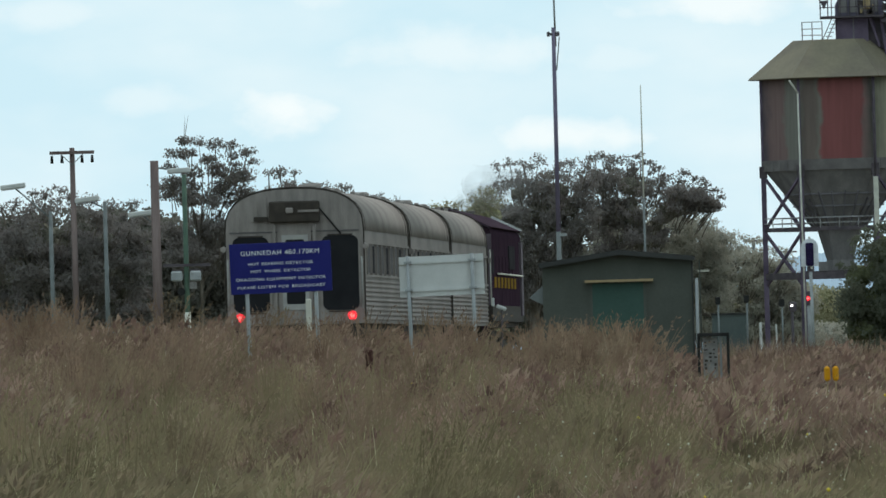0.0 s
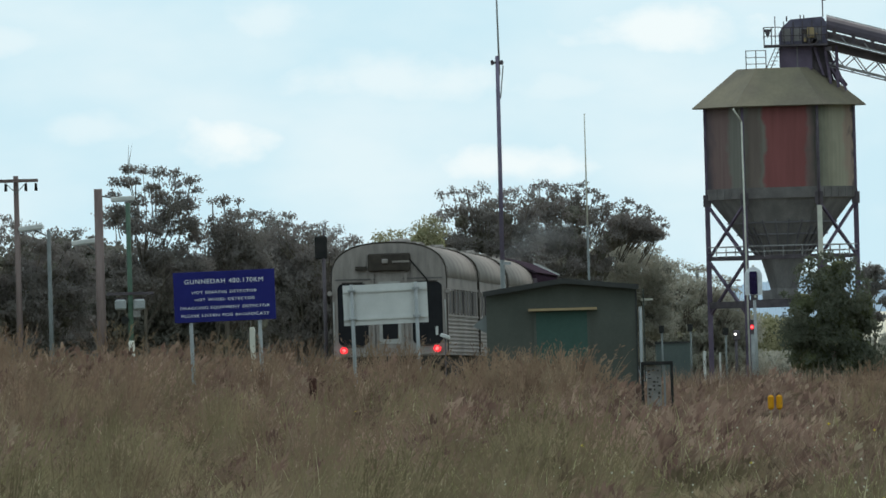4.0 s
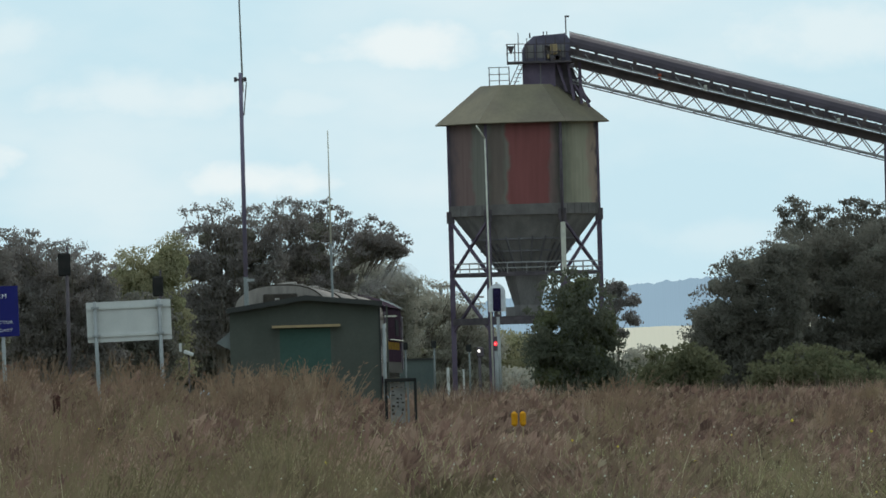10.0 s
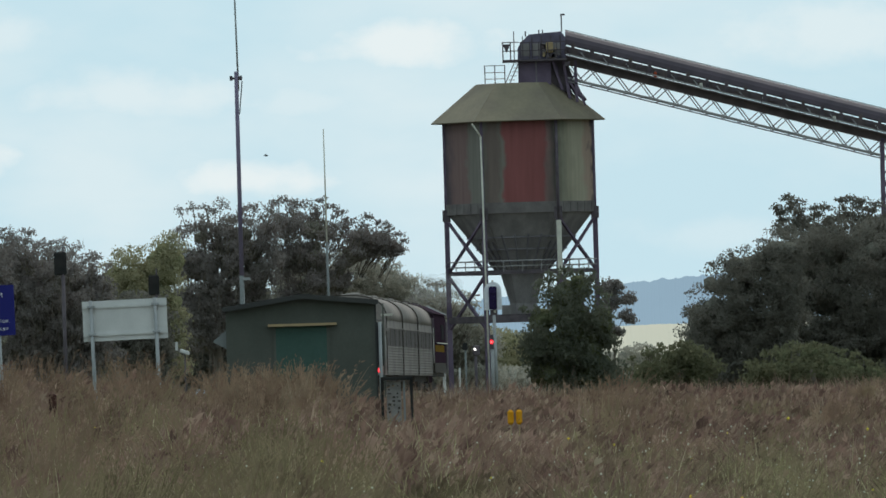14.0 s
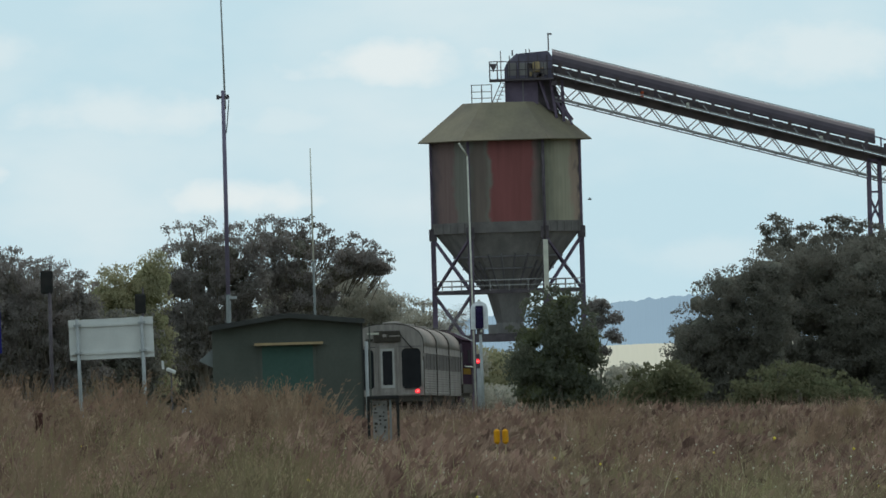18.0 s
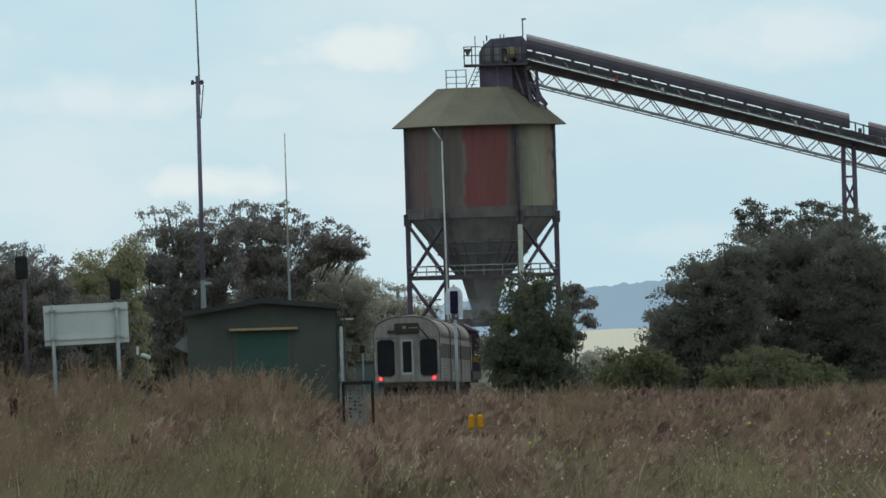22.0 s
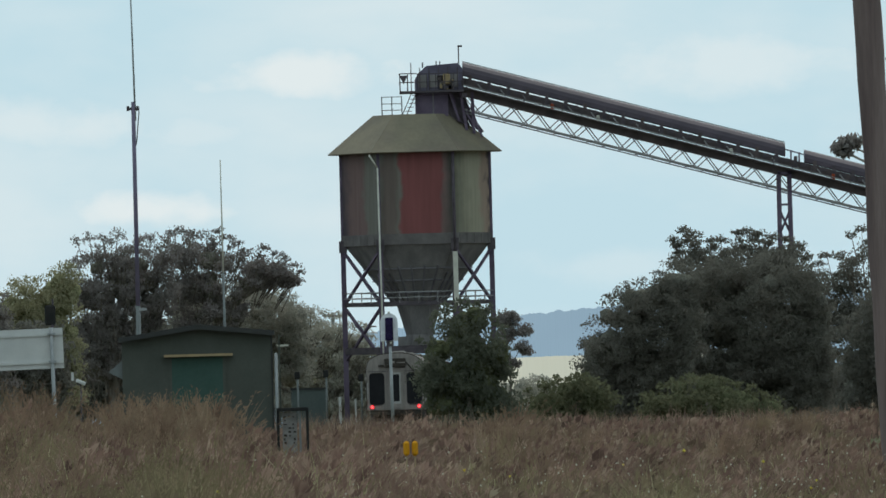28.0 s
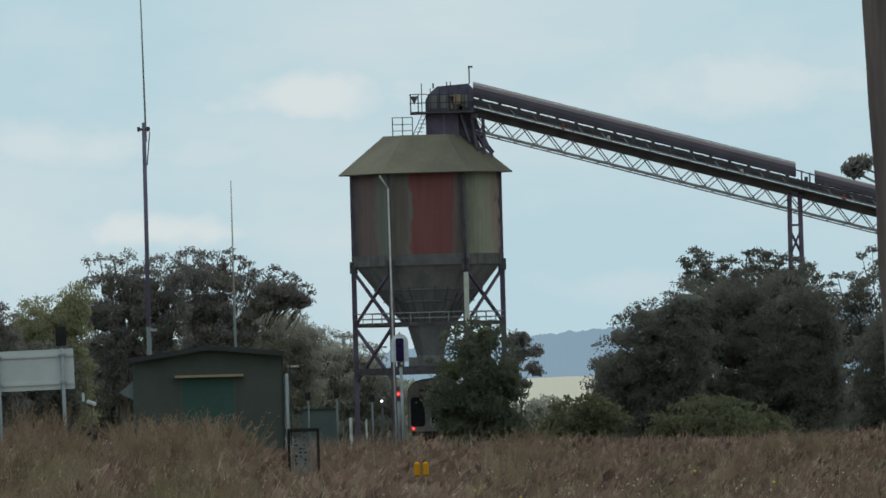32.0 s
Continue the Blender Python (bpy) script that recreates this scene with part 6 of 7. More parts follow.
def near_pole():
    a, b = Vector((7.54, 223, 1.79)), Vector((7.33, 223, 7.26))
    d = (b - a) / (b.z - a.z)
    g = gz(a.x, 223)
    foot = a + d * (g - 0.3 - a.z)
    tip = a + d * (10.5 - a.z)
    root = thing("timber_power_pole", Matrix.Translation(foot), "weathered grey-brown timber power pole leaning slightly", "power pole")
    bm = bmesh.new()
    n, m = 14, 24
    rings = []
    for i in range(m + 1):
        f = i / m
        p = (tip - foot) * f + Vector((0.03 * noise.noise(Vector((i * 0.4, 7.7, 0))), 0, 0))
        r = 0.215 * (1 - f) + 0.175 * f
        rings.append([bm.verts.new((p.x + (r * (1 + 0.06 * noise.noise(Vector((k * 1.7, i * 0.35, 0))))) * math.cos(2 * math.pi * k / n), p.y + r * math.sin(2 * math.pi * k / n), p.z)) for k in range(n)])
    for i in range(m):
        for k in range(n):
            f = bm.faces.new((rings[i][k], rings[i][(k + 1) % n], rings[i + 1][(k + 1) % n], rings[i + 1][k]))
            f.smooth = True
    bm.faces.new(rings[-1])
    part("pole", bm, M_POLE, root)
    part("pole_tag", boxed(-0.2, -0.17, -0.1, -0.02, 1.6, 1.85), M_GALV, root, "small metal tag nailed to the pole")


hut()
blue_sign()
sign_back()
masts()
line_signal()
cabinet_stand()
yellow_markers()
near_pole()

# ---- yard poles, lamps and lineside posts ----
def power_pole(x, y, top, arms, label, mat, r=0.16, insulators=True):
    g = gz(x, y)
    root = thing("power_pole", pose(x, y, g), label, "power pole", "power poles of the yard")
    part("pole", tubed((0, 0, -0.2), (0, 0, top - g), r, r * 0.75, 10), mat, root)
    for z, w in arms:
        part("crossarm", boxed(-w, w, -r - 0.1, -r, z - g - 0.06, z - g + 0.06), M_POLE, root)
        for sx in (-1, 1):
            part("arm_brace", barred((sx * w * 0.5, -r - 0.02, z - g - 0.05), (0, -r - 0.02, z - g - 0.45), 0.03), M_GALVOLD, root)
        if insulators:
            for f in (-0.9, -0.45, 0.45, 0.9):
                bm = bmesh.new()
                tube(bm, (f * w, -r - 0.05, z - g - 0.1), (f * w, -r - 0.05, z - g - 0.38), 0.045, 0.06, 8)
                part("insulator", bm, M_RUBBER, root)
    return root


def flood_lamp_post(x, y, top, hx, hz, length, post_mat, label, r=0.09, tilt=6):
    """A slim post with a long lamp head on an arm that reaches to hx."""
    g = gz(x, y)
    root = thing("yard_lamp_post", pose(x, y, g), label, "lamp post", "yard lamp posts")
    part("post", tubed((0, 0, -0.1), (0, 0, top - g), r, r * 0.8, 10), post_mat, root)
    part("arm", tubed((0, 0, top - g - 0.25), (hx - x, 0, hz - g), 0.03, n=6), M_GALVOLD, root)
    bm = bmesh.new()
    box(bm, -length / 2, length / 2, -0.14, 0.14, -0.09, 0.09, bevel=0.03)
    head = part("lamp_head", bm, M_BOARD, root, "long pale lamp head")
    head.matrix_basis = pose(hx - x, -0.02, hz - g, 0, -tilt, 0)
    bm = boxed(-length / 2 + 0.04, length / 2 - 0.04, -0.11, 0.11, -0.11, -0.092)
    part("diffuser", bm, M_GALV, head)
    return root


power_pole(-25.0, 600, 9.86, [(9.68, 0.82)], "tall weathered power pole with one crossarm and insulators", M_POLE, 0.125)
flood_lamp_post(-22.0, 600, 9.3, -21.1, 8.92, 0.86, M_POLE, "thick timber pole carrying a long lamp", 0.19, 2)
flood_lamp_post(-23.85, 600, 7.85, -24.5, 7.95, 0.9, M_GALVOLD, "grey lamp post with a long lamp head")
flood_lamp_post(-22.25, 604, 7.3, -22.7, 7.42, 0.95, M_GALVOLD, "grey lamp post with a tilted lamp head", 0.06)
flood_lamp_post(-25.85, 600, 7.55, -27.2, 8.5, 0.92, M_GALVOLD, "slim grey lamp post with a long arm")


def crossing_post():
    g = gz(-20.75, 595)
    root = thing("crossing_signal_post", pose(-20.75, 595, g), "faded green post with two pale crossing lamp backs", "sign")
    part("post", tubed((0, 0, -0.1), (0, 0, 8.7 - g), 0.1, 0.085, 10), material("faded_green_post", (0.09, 0.14, 0.1), (0.07, 0.11, 0.085), rough=0.7), root)
    part("white_sleeve", tubed((0, 0, 0), (0, 0, 2.6), 0.11, n=10), M_CREAM, root, "white painted lower post")
    part("crossbar", boxed(-0.85, 0.85, -0.16, -0.1, 5.36 - g, 5.46 - g), M_STEEL_DARK, root)
    for x in (-0.34, 0.34):
        lamp = part("crossing_lamp", boxed(x - 0.22, x + 0.2, -0.24, -0.1, 4.82 - g, 5.2 - g, bevel=0.06), M_GALV, root, "pale square lamp back")
        part("lamp_visor", boxed(x - 0.2, x + 0.2, 0.0, 0.3, 5.2 - g, 5.26 - g), M_STEEL_DARK, lamp)
    part("small_plate", boxed(0.1, 0.36, -0.13, -0.11, 4.55 - g, 4.8 - g), M_LATTICE, root)
    part("stop_lamp", tubed((-0.2, -0.12, 4.45 - g), (-0.2, -0.2, 4.45 - g), 0.14, n=14), M_RUBBER, root)


crossing_post()


def dark_signal(x, y, top, label):
    """A lineside signal seen from behind: dark head on a slim post."""
    g = gz(x, y)
    root = thing("lineside_signal", pose(x, y, g), label, "signal", "dark lineside signals")
    part("post", tubed((0, 0, -0.1), (0, 0, top - g - 0.4), 0.055, 0.05, 8), M_STEEL_DARK, root)
    part("signal_head", boxed(-0.24, 0.1, -0.06, 0.12, top - g - 0.72, top - g - 0.08, bevel=0.04), M_RUBBER, root)
    part("finial", tubed((0.02, 0, top - g - 0.4), (0.02, 0, top - g + 0.12), 0.025, n=6), M_STEEL_DARK, root)
    return root


dark_signal(-10.35, 450, 6.0, "dark lineside signal head on a slim rusty post")
dark_signal(-9.02, 520, 5.85, "dark lineside signal head partly hidden by a sign")


def floodlight():
    g = gz(-6.0, 385)
    root = thing("lineside_floodlight", pose(-6.05, 385, g), "small white floodlight tilted on a short stake", "floodlight")
    part("stake", tubed((0, 0, -0.1), (0.0, 0, 2.85 - g), 0.018, n=8), M_STEEL_DARK, root)
    head = part("lamp_body", boxed(-0.12, 0.12, -0.07, 0.07, -0.045, 0.045, bevel=0.02), M_BOARD, root, "white lamp body")
    head.matrix_basis = pose(0, -0.03, 2.86 - g, 0, 22, 0)
    part("white_peg", boxed(-0.22, -0.16, -0.03, 0.03, 2.9 - g, 3.1 - g), M_BOARD, root)


floodlight()


def marker_stake(x, y, top, w, mat, label, name="marker_stake"):
    g = gz(x, y)
    root = thing(name, pose(x, y, g), label, "post")
    part("stake", boxed(-w / 2, w / 2, -w / 2, w / 2, -0.1, top - g, bevel=w * 0.15), mat, root)
    return root


marker_stake(-7.42, 270, 2.72, 0.09, M_CREAM, "white painted marker stake in the grass")
marker_stake(0.06, 880, 3.3, 0.16, M_BOARD, "short white marker stake beside the line")
marker_stake(0.9, 882, 3.2, 0.1, M_BOARD, "short thin white marker stake beside the line")
M_STUMP = material("rotten_red_timber", (0.07, 0.03, 0.025), (0.045, 0.025, 0.02), scale=8, rough=0.95, bump=0.8)
marker_stake(-5.13, 215, 1.8, 0.1, M_STUMP, "old dark rotten fence post in the grass", "fence_post")


def teal_shed():
    g = gz(-1.2, 900)
    root = thing("teal_trackside_shed", pose(-1.57, 900, g), "low teal sheet metal shed beyond the line", "shed")
    part("wall", boxed(-1.0, 0.85, 0, 1.6, -0.1, 3.8 - g), M_TEAL, root)
    part("roof", boxed(-1.08, 0.93, -0.08, 1.68, 3.8 - g, 3.9 - g), M_HUTROOF, root)
    for k in range(7):
        part("wall_rib", boxed(-1.05 + k * 0.27, -1.01 + k * 0.27, -0.02, 0, 0, 3.75 - g), M_TEAL, root)


teal_shed()


for _x, _y, _t, _l in ((-2.2, 885, 4.7, "dark lamp on a slim grey post"), (-0.65, 885, 4.75, "slim grey lamp post by the shed"), (1.25, 888, 4.5, "slim post with dark lamp near the bin")):
    _g = gz(_x, _y)
    _r = thing("lineside_lamp", pose(_x, _y, _g), _l, "lamp post", "lineside lamps")
    part("post", tubed((0, 0, 0), (0, 0, _t - _g), 0.05, n=8), M_GALVOLD, _r)
    part("lamp_case", boxed(-0.16, 0.12, -0.1, 0.1, _t - _g - 0.35, _t - _g + 0.05, bevel=0.03), M_RUBBER, _r)
for _x, _top in ((-2.45, 10.8), (-0.3, 10.5), (2.2, 9.6)):
    power_pole(_x, 1250, _top, [(_top - 0.25, 0.8)], "far grey power pole with a crossarm", M_GALVOLD, 0.17, insulators=False)



# ---- grass ----
def grass_field(seed=5):
    """Tall dry grass over the bank: bent blades, thick seed heads, shorter round the hut."""
    rng = np.random.default_rng(seed)
    half = 0.047

    def scatter(n, ya, yb, power, lo=-1.0, hi=1.0):
        f = rng.random(n)
        y = ya * (yb / ya) ** (f ** power)
        x = (lo + (hi - lo) * rng.random(n)) * half * y * 1.03 - 0.004 * y
        return x, y

    def height(x, y):
        h = 0.63 + 0.1 * np.sin(x * 0.7 + y * 0.05) + 0.08 * np.sin(x * 1.9 - y * 0.11)
        near_hut = smooth(-2.6, -1.8, x) * (1 - smooth(0.2, 1.2, x)) * smooth(240, 262, y) * (1 - smooth(345, 360, y))
        tuft = np.clip(np.sin(x * 2.3 + 1.7 * np.sin(y * 0.09)) * np.sin(y * 0.17 + x * 0.8) - 0.35, 0, 1)
        low = smooth(0.002, 0.008, x / y) * smooth(150, 230, y)
        dip = np.exp(-((x / y + 0.0135) / 0.0016) ** 2) * smooth(190, 250, y)
        return (h + 0.4 * tuft * (1 - low) * (1 - dip)) * (1 - 0.35 * near_hut) * (1 - 0.13 * low) * (1 - 0.2 * dip)

    def blades(n, ya, yb, power, wide, scale, bend, lo=-1.0, hi=1.0):
        x, y = scatter(n, ya, yb, power, lo, hi)
        z = ground_z(x, y)
        h = height(x, y) * scale * (0.55 + 0.6 * rng.random(n))
        w = wide * (0.6 + 0.8 * rng.random(n)) * (0.6 + y / 260)
        ang = rng.normal(size=n) * 0.5
        lean = rng.normal(size=n) * bend
        leany = rng.normal(size=n) * bend
        cx, sy = np.cos(ang) * w / 2, np.sin(ang) * w / 2
        p = []
        for f, ww in ((0.0, 1.0), (0.55, 0.8), (1.0, 0.12)):
            ox, oy = lean * h * f ** 1.8, leany * h * f ** 1.8
            for s in (-1, 1):
                p.append(np.stack([x + ox + s * cx * ww, y + oy + s * sy * ww, z + h * f], axis=1))
        v = np.stack(p, axis=1).reshape(-1, 3)
        i = np.arange(n)[:, None] * 6
        q = np.concatenate([i + np.array([0, 1, 3, 2]), i + np.array([2, 3, 5, 4])])
        return v, q

    def heads(n, ya, yb, power, lo=-1.0, hi=1.0):
        """Feathery plumes nodding down the wind: three slender spikelets that share a foot on each."""
        x, y = scatter(n, ya, yb, power, lo, hi)
        z = ground_z(x, y)
        size = np.clip(y / 165, 0.5, 1.0) * (1 - 0.35 * smooth(0.002, 0.012, x / y) * (1 - smooth(160, 230, y)))
        h = height(x, y) * (0.6 + 0.55 * rng.random(n) ** 1.3)
        ln = (0.1 + 0.16 * rng.random(n)) * size
        lean = 0.28 + 0.4 * rng.normal(size=n)
        wd = (0.009 + 0.012 * rng.random(n)) * (0.65 + y / 330) * size
        foot = np.stack([x, y, z + h - ln], axis=1)
        cols = [foot]
        quads = []
        for k in range(3):
            a = lean + (k - 1) * 0.26 + 0.12 * rng.normal(size=n)
            f = ln * (1.0 if k == 1 else 0.55 + 0.3 * rng.random(n))
            up = np.stack([np.sin(a) * f, rng.normal(size=n) * 0.2 * f, np.cos(a) * f], axis=1)
            side = np.stack([np.cos(a) * wd, np.zeros(n), -np.sin(a) * wd], axis=1)
            droop = np.stack([0.12 * f, np.zeros(n), -0.05 * f], axis=1)
            cols += [foot + up * 0.55 + side, foot + up + droop, foot + up * 0.55 - side]
            quads.append((0, 1 + 3 * k, 2 + 3 * k, 3 + 3 * k))
        v = np.stack(cols, axis=1).reshape(-1, 3)
        q = (np.arange(n)[:, None, None] * 10 + np.array(quads)[None]).reshape(-1, 4)
        return v, q

    # fine stems and leaves all over, broad arching leaves near the road, coarse growth far off
    sets = [blades(70000, 84, 360, 1.0, 0.0085, 0.9, 0.32), blades(34000, 84, 230, 0.9, 0.011, 1.02, 0.55), blades(26000, 340, 900, 1.0, 0.008, 1.2, 0.3)]
    # feathery tufts that stand above the rest
    nt, per = 430, 40
    tx, ty = scatter(nt, 95, 345, 0.75)
    tx = np.where((tx > 0.004 * ty) & (rng.random(nt) < 0.35), -0.046 * ty * rng.random(nt), tx)
    # a few before the hut door
    tx, ty = np.concatenate([tx, -3.9 + 1.7 * rng.random(13)]), np.concatenate([ty, 296 + 26 * rng.random(13)])
    nt = len(tx)
    tr = 0.12 + 0.22 * rng.random(nt)
    sx = (tx[:, None] + tr[:, None] * rng.normal(size=(nt, per)) * 0.6).ravel()
    sy = (ty[:, None] + tr[:, None] * rng.normal(size=(nt, per))).ravel()
    th = np.repeat((0.66 + 0.34 * rng.random(nt)) * np.where(rng.random(nt) < 0.4, 1.3, 1.0) * (1 - 0.3 * smooth(0.006, 0.02, tx / ty)), per) * (0.72 + 0.36 * rng.random(nt * per))
    th *= 1 - 0.45 * smooth(-0.006, -0.0045, sx / sy) * (1 - smooth(0.006, 0.012, sx / sy))
    n = len(sx)
    w = 0.0016 * (0.6 + sy / 260) * (0.6 + 0.8 * rng.random(n))
    lx, ly = (sx - np.repeat(tx, per)) * 1.1 + 0.08 + rng.normal(size=n) * 0.12, rng.normal(size=n) * 0.12
    sz = ground_z(sx, sy)
    pts = []
    for f, ww in ((0.0, 0.8), (0.7, 0.8), (0.85, 2.0), (1.0, 0.3)):
        for s in (-1, 1):
            pts.append(np.stack([sx + lx * f ** 2 + s * w * ww, sy + ly * f ** 2, sz + th * f], axis=1))
    tv = np.stack(pts, axis=1).reshape(-1, 3)
    i = np.arange(n)[:, None] * 8
    tq = np.concatenate([i + np.array([0, 1, 3, 2]), i + np.array([2, 3, 5, 4]), i + np.array([4, 5, 7, 6])])
    # plumes of fine seed along the upper part of each stem
    pk = 6
    f = 0.62 + 0.4 * rng.random((n, pk))
    c = np.stack([sx[:, None] + lx[:, None] * f ** 2 + rng.normal(size=(n, pk)) * 0.03, sy[:, None] + ly[:, None] * f ** 2, sz[:, None] + th[:, None] * f], axis=2).reshape(-1, 3)
    m = len(c)
    sl = (0.01 + 0.016 * rng.random(m)) * np.repeat(0.6 + sy / 230, pk)
    an = rng.normal(size=m) * 0.5 + np.repeat(lx, pk) * 1.5
    up = np.stack([np.sin(an) * sl, rng.normal(size=m) * 0.3 * sl, np.cos(an) * sl], axis=1)
    side = np.stack([np.cos(an) * sl * 0.22, np.zeros(m), -np.sin(an) * sl * 0.22], axis=1)
    pv = np.stack([c - up, c + side, c + up, c - side], axis=1).reshape(-1, 3)
    tq = np.concatenate([tq, np.arange(m * 4).reshape(-1, 4) + len(tv)])
    tv = np.concatenate([tv, pv])
    ob = new("grass_tufts", raw_mesh("grass_tufts", tv, quads=tq, mat=M_TUFT))
    tagged(ob, "taller feathery tufts of dry grass", "grass", kind="stuff")
    off, vs, qs = 0, [], []
    for v, q in sets:
        vs.append(v)
        qs.append(q + off)
        off += len(v)
    ob = new("tall_grass", raw_mesh("tall_grass", np.concatenate(vs), quads=np.concatenate(qs), mat=M_GRASS))
    tagged(ob, "tall dry brown and green roadside grass", "grass", kind="stuff")
    # light green and straw leaves, in bunches
    nb, per = 1500, 13
    bx, by = scatter(nb, 88, 215, 0.9, -1.0, 0.75)
    keep = (bx < 0.002 * by) | (rng.random(nb) < 0.3)
    bx, by = bx[keep], by[keep]
    nb = len(bx)
    kx = np.repeat(bx, per) + rng.normal(size=nb * per) * 0.07
    ky = np.repeat(by, per) + rng.normal(size=nb * per) * 0.15
    hh = height(kx, ky) * np.repeat(0.78 + 0.42 * rng.random(nb), per) * (0.65 + 0.45 * rng.random(nb * per))
    ww = 0.0036 * (0.5 + rng.random(nb * per)) * (0.6 + ky / 260)
    fan = (kx - np.repeat(bx, per)) * 1.6 + rng.normal(size=nb * per) * 0.22
    kz = ground_z(kx, ky)
    rows = []
    for f, wf in ((0.0, 0.8), (0.45, 1.0), (0.8, 0.7), (1.0, 0.08)):
        for sgn in (-1, 1):
            rows.append(np.stack([kx + fan * hh * f ** 2.2 + sgn * ww * wf, ky, kz + hh * (f - 0.22 * np.abs(fan) * f ** 3)], axis=1))
    v = np.stack(rows, axis=1).reshape(-1, 3)
    i = np.arange(nb * per)[:, None] * 8
    q = np.concatenate([i + np.array([0, 1, 3, 2]), i + np.array([2, 3, 5, 4]), i + np.array([4, 5, 7, 6])])
    # a paler patch of straw at one end of the bank
    v2, q2 = blades(9000, 84, 150, 1.0, 0.006, 0.95, 0.4, 0.45, 1.0)
    v3, q3 = blades(2500, 84, 190, 0.8, 0.008, 1.05, 0.6)
    q = np.concatenate([q, q2 + len(v), q3 + len(v) + len(v2)])
    v = np.concatenate([v, v2, v3])
    ob = new("straw_blades", raw_mesh("straw_blades", v, quads=q, mat=M_STRAW))
    tagged(ob, "pale straw and light green arching grass leaves", "grass", kind="stuff")
    v, q = heads(46000, 84, 370, 1.0)
    v2, q2 = heads(12000, 84, 190, 1.0, -1.0, 0.3)
    v, q = np.concatenate([v, v2]), np.concatenate([q, q2 + len(v)])
    ob = new("grass_seed_heads", raw_mesh("grass_seed_heads", v, quads=q, mat=M_SEED))
    tagged(ob, "reddish brown feathery grass seed heads", "grass", kind="stuff")


def flowers(seed=9):
    rng = np.random.default_rng(seed)
    for name, mat, n, s, lab in (("white_wildflowers", M_FLOWER, 620, 0.0065, "scattered small white wildflower heads in the grass"), ("yellow_wildflowers", M_YFLOWER, 40, 0.012, "scattered small yellow wildflower heads in the grass")):
        y = 84 * (190 / 84) ** rng.random(n)
        x = (-0.03 + 0.078 * rng.random(n) ** 0.42) * y
        z = ground_z(x, y) + 0.62 + 0.3 * rng.random(n)
        r = s * (0.6 + 0.8 * rng.random(n)) * (0.5 + y / 200)
        c = np.stack([x, y, z], axis=1)
        dirs = np.array([(1, 0, 0), (-1, 0, 0), (0, 1, 0), (0, -1, 0), (0, 0, 1), (0, 0, -1)], float)
        v = (c[:, None, :] + dirs[None] * r[:, None, None]).reshape(-1, 3)
        t = np.array([(0, 2, 4), (2, 1, 4), (1, 3, 4), (3, 0, 4), (2, 0, 5), (1, 2, 5), (3, 1, 5), (0, 3, 5)])
        tris = (np.arange(n)[:, None, None] * 6 + t[None]).reshape(-1, 3)
        ob = new(name, raw_mesh(name, v, tris=tris, mat=mat))
        tagged(ob, lab, "flowers", kind="stuff")


grass_field()
flowers()


# ---- bird and exhaust ----
def bird():
    root = thing("bird", pose(0, 0, 0), "small dark bird flying across the sky", "bird")
    bm = bmesh.new()
    bmesh.ops.create_icosphere(bm, subdivisions=2, radius=1.0)
    bmesh.ops.scale(bm, vec=(0.13, 0.05, 0.05), verts=bm.verts[:])
    part("body", bm, M_RUBBER, root)
    for sy in (-1, 1):
        bm = bmesh.new()
        vs = [bm.verts.new(c) for c in ((-0.06, 0, 0.02), (0.06, 0, 0.02), (0.02, sy * 0.2, 0.1), (-0.06, sy * 0.18, 0.1), (-0.06, 0, 0.0), (0.06, 0, 0.0), (0.02, sy * 0.2, 0.085), (-0.06, sy * 0.18, 0.085))]
        for f in ((0, 1, 2, 3), (4, 7, 6, 5), (0, 4, 5, 1), (1, 5, 6, 2), (2, 6, 7, 3), (3, 7, 4, 0)):
            bm.faces.new([vs[k] for k in f])
        part("wing", bm, M_RUBBER, root)
    part("tail", boxed(-0.2, -0.1, -0.03, 0.03, -0.005, 0.01), M_RUBBER, root)
    return root


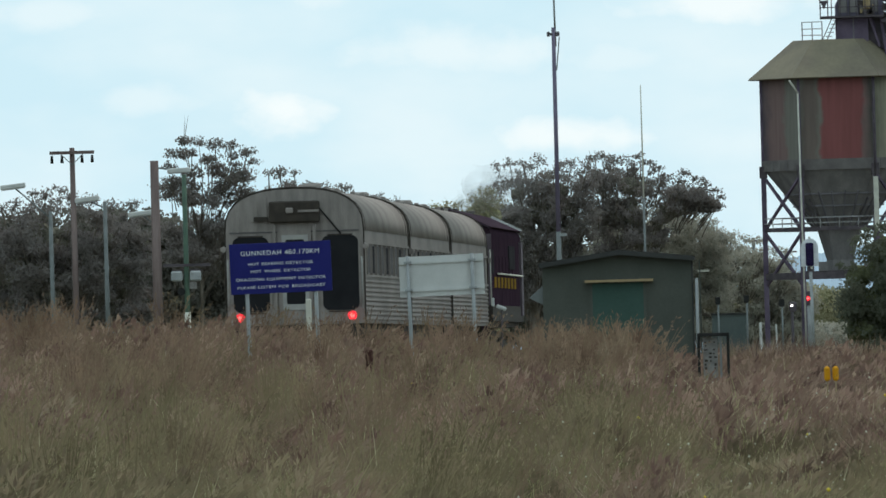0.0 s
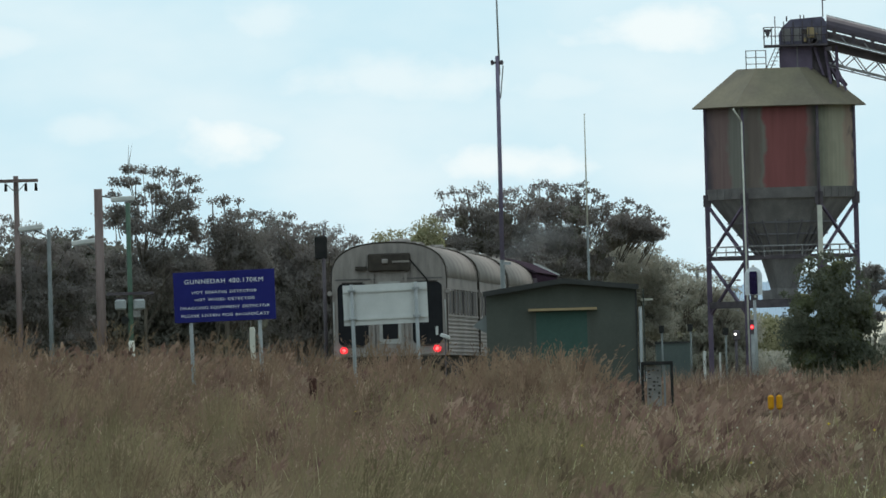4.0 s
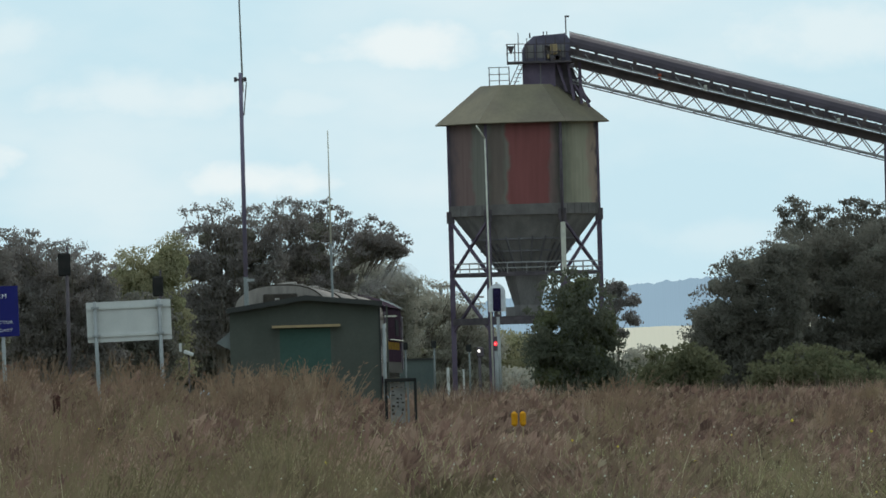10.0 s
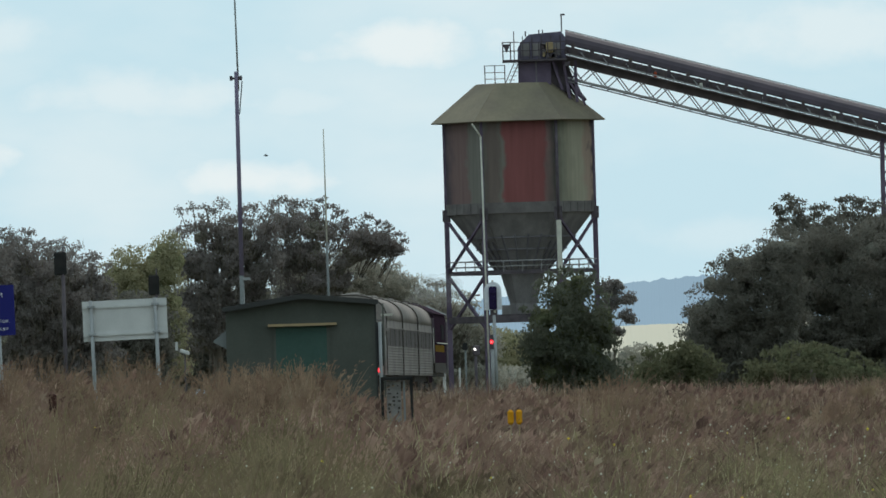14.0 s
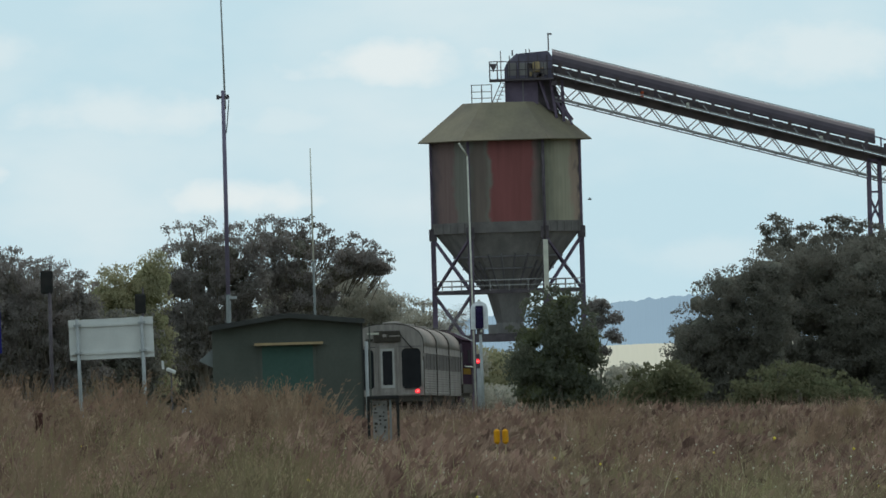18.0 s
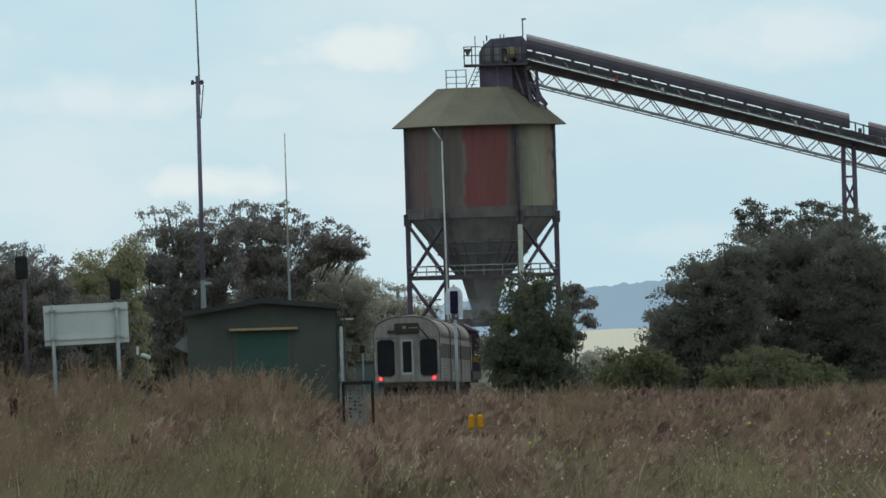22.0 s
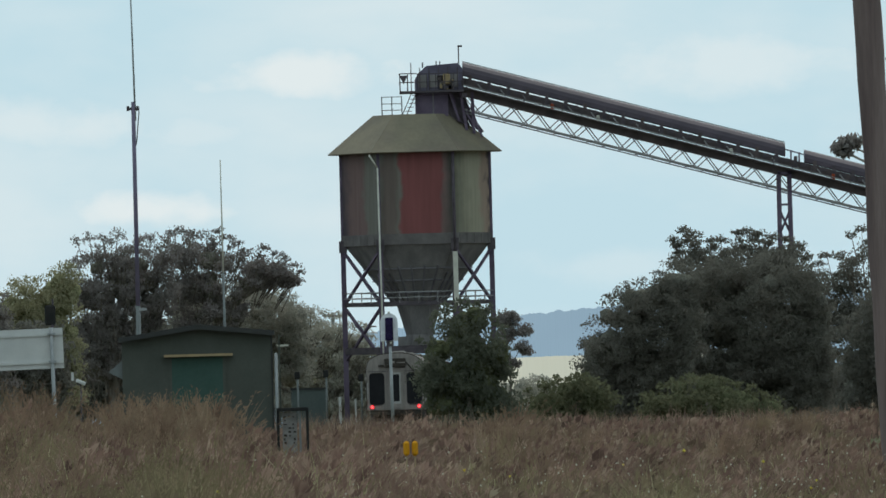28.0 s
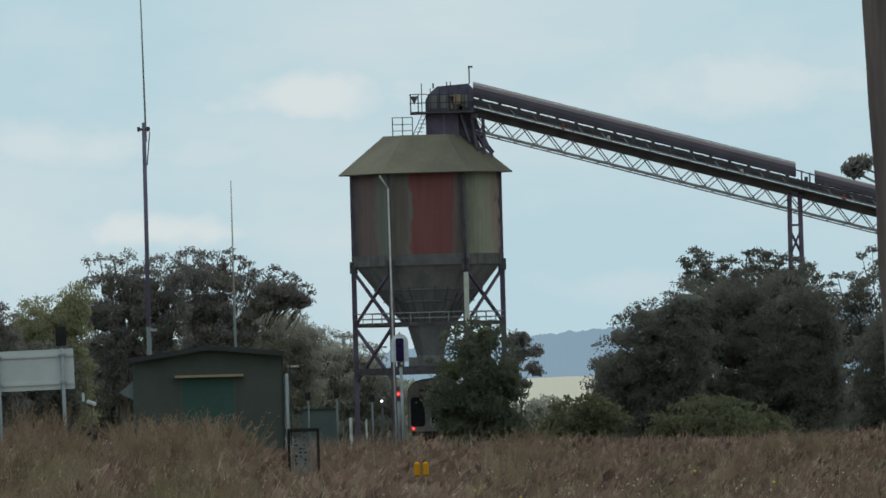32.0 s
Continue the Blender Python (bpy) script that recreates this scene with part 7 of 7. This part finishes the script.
def smoke_material():
    m = bpy.data.materials.new("thin_diesel_smoke")
    m.use_nodes = True
    n, l = m.node_tree.nodes, m.node_tree.links
    b = n["Principled BSDF"]
    b.inputs["Base Color"].default_value = (0.3, 0.28, 0.275, 1)
    b.inputs["Roughness"].default_value, b.inputs["Specular IOR Level"].default_value = 1.0, 0.0
    tr = n.new("ShaderNodeBsdfTransparent")
    ms = n.new("ShaderNodeMixShader")
    co = n.new("ShaderNodeTexCoord")
    nz = n.new("ShaderNodeTexNoise")
    nz.inputs["Scale"].default_value, nz.inputs["Detail"].default_value = 0.9, 1
    rg = n.new("ShaderNodeMapRange")
    rg.inputs["From Min"].default_value, rg.inputs["From Max"].default_value = 0.4, 0.75
    rg.inputs["To Min"].default_value, rg.inputs["To Max"].default_value = 0.0, 0.2
    l.new(co.outputs["Object"], nz.inputs["Vector"])
    l.new(nz.outputs["Fac"], rg.inputs["Value"])
    l.new(rg.outputs["Result"], ms.inputs["Fac"])
    l.new(tr.outputs["BSDF"], ms.inputs[1])
    l.new(b.outputs["BSDF"], ms.inputs[2])
    l.new(ms.outputs["Shader"], n["Material Output"].inputs["Surface"])
    return m


def exhaust_smoke():
    root = thing("exhaust_smoke", pose(0, 0, 0), "thin grey diesel exhaust haze above the locomotive", "smoke")
    rng = random.Random(4)
    mat = smoke_material()
    for k in range(6):
        f = k / 5
        bm = bmesh.new()
        bmesh.ops.create_icosphere(bm, subdivisions=2, radius=1.0)
        r = 0.35 + 0.45 * f * rng.uniform(0.7, 1.2)
        for v in bm.verts:
            v.co *= r * (1 + 0.45 * noise.noise(v.co * 1.8 + Vector((k * 3.1, 0, 0))))
            v.co.z *= 0.8
        for fc in bm.faces:
            fc.smooth = True
        ob = part("puff", bm, mat, root)
        ob.location = (0.1 + 1.9 * f, 8.0 - 5.0 * f, 4.1 + 0.5 * f + rng.uniform(-0.3, 0.35))
    return root


BIRD = bird()
SMOKE = exhaust_smoke()


# ---- what moves ----
def motions():
    """The train runs away along the straight line at about 17.5 metres a second."""
    rear = (349.4, 385.0, 420.4, 455.4, 490.2, 525.0, 559.5, 594.1, 628.7, 663.5, 698.3, 733.3, 768.3, 803.5, 838.7, 873.8, 908.9)
    for ob, off in zip(TRAIN + [SMOKE], OFFSETS + [OFFSETS[3]]):
        rows = []
        for k in range(17):
            t = 2.0 * k
            y = rear[k] + off
            rows.append((t, pose(track_x(y), y, RAIL, 0, 0, TRACK_TURN)))
        walk(ob, rows)
    # the bird crosses behind the bin
    walk(BIRD, [(0.0, pose(-97.9, 1000, 15.6)), (6.0, pose(-60.4, 1000, 15.1)), (12.0, pose(-22.9, 1000, 16.8)), (14.0, pose(-10.4, 1000, 16.7)), (19.0, pose(16.4, 1000, 14.4)), (20.0, pose(23.7, 1000, 14.8)), (26.0, pose(67.2, 1000, 15.6)), (32.0, pose(110.7, 1000, 17.0))])


motions()
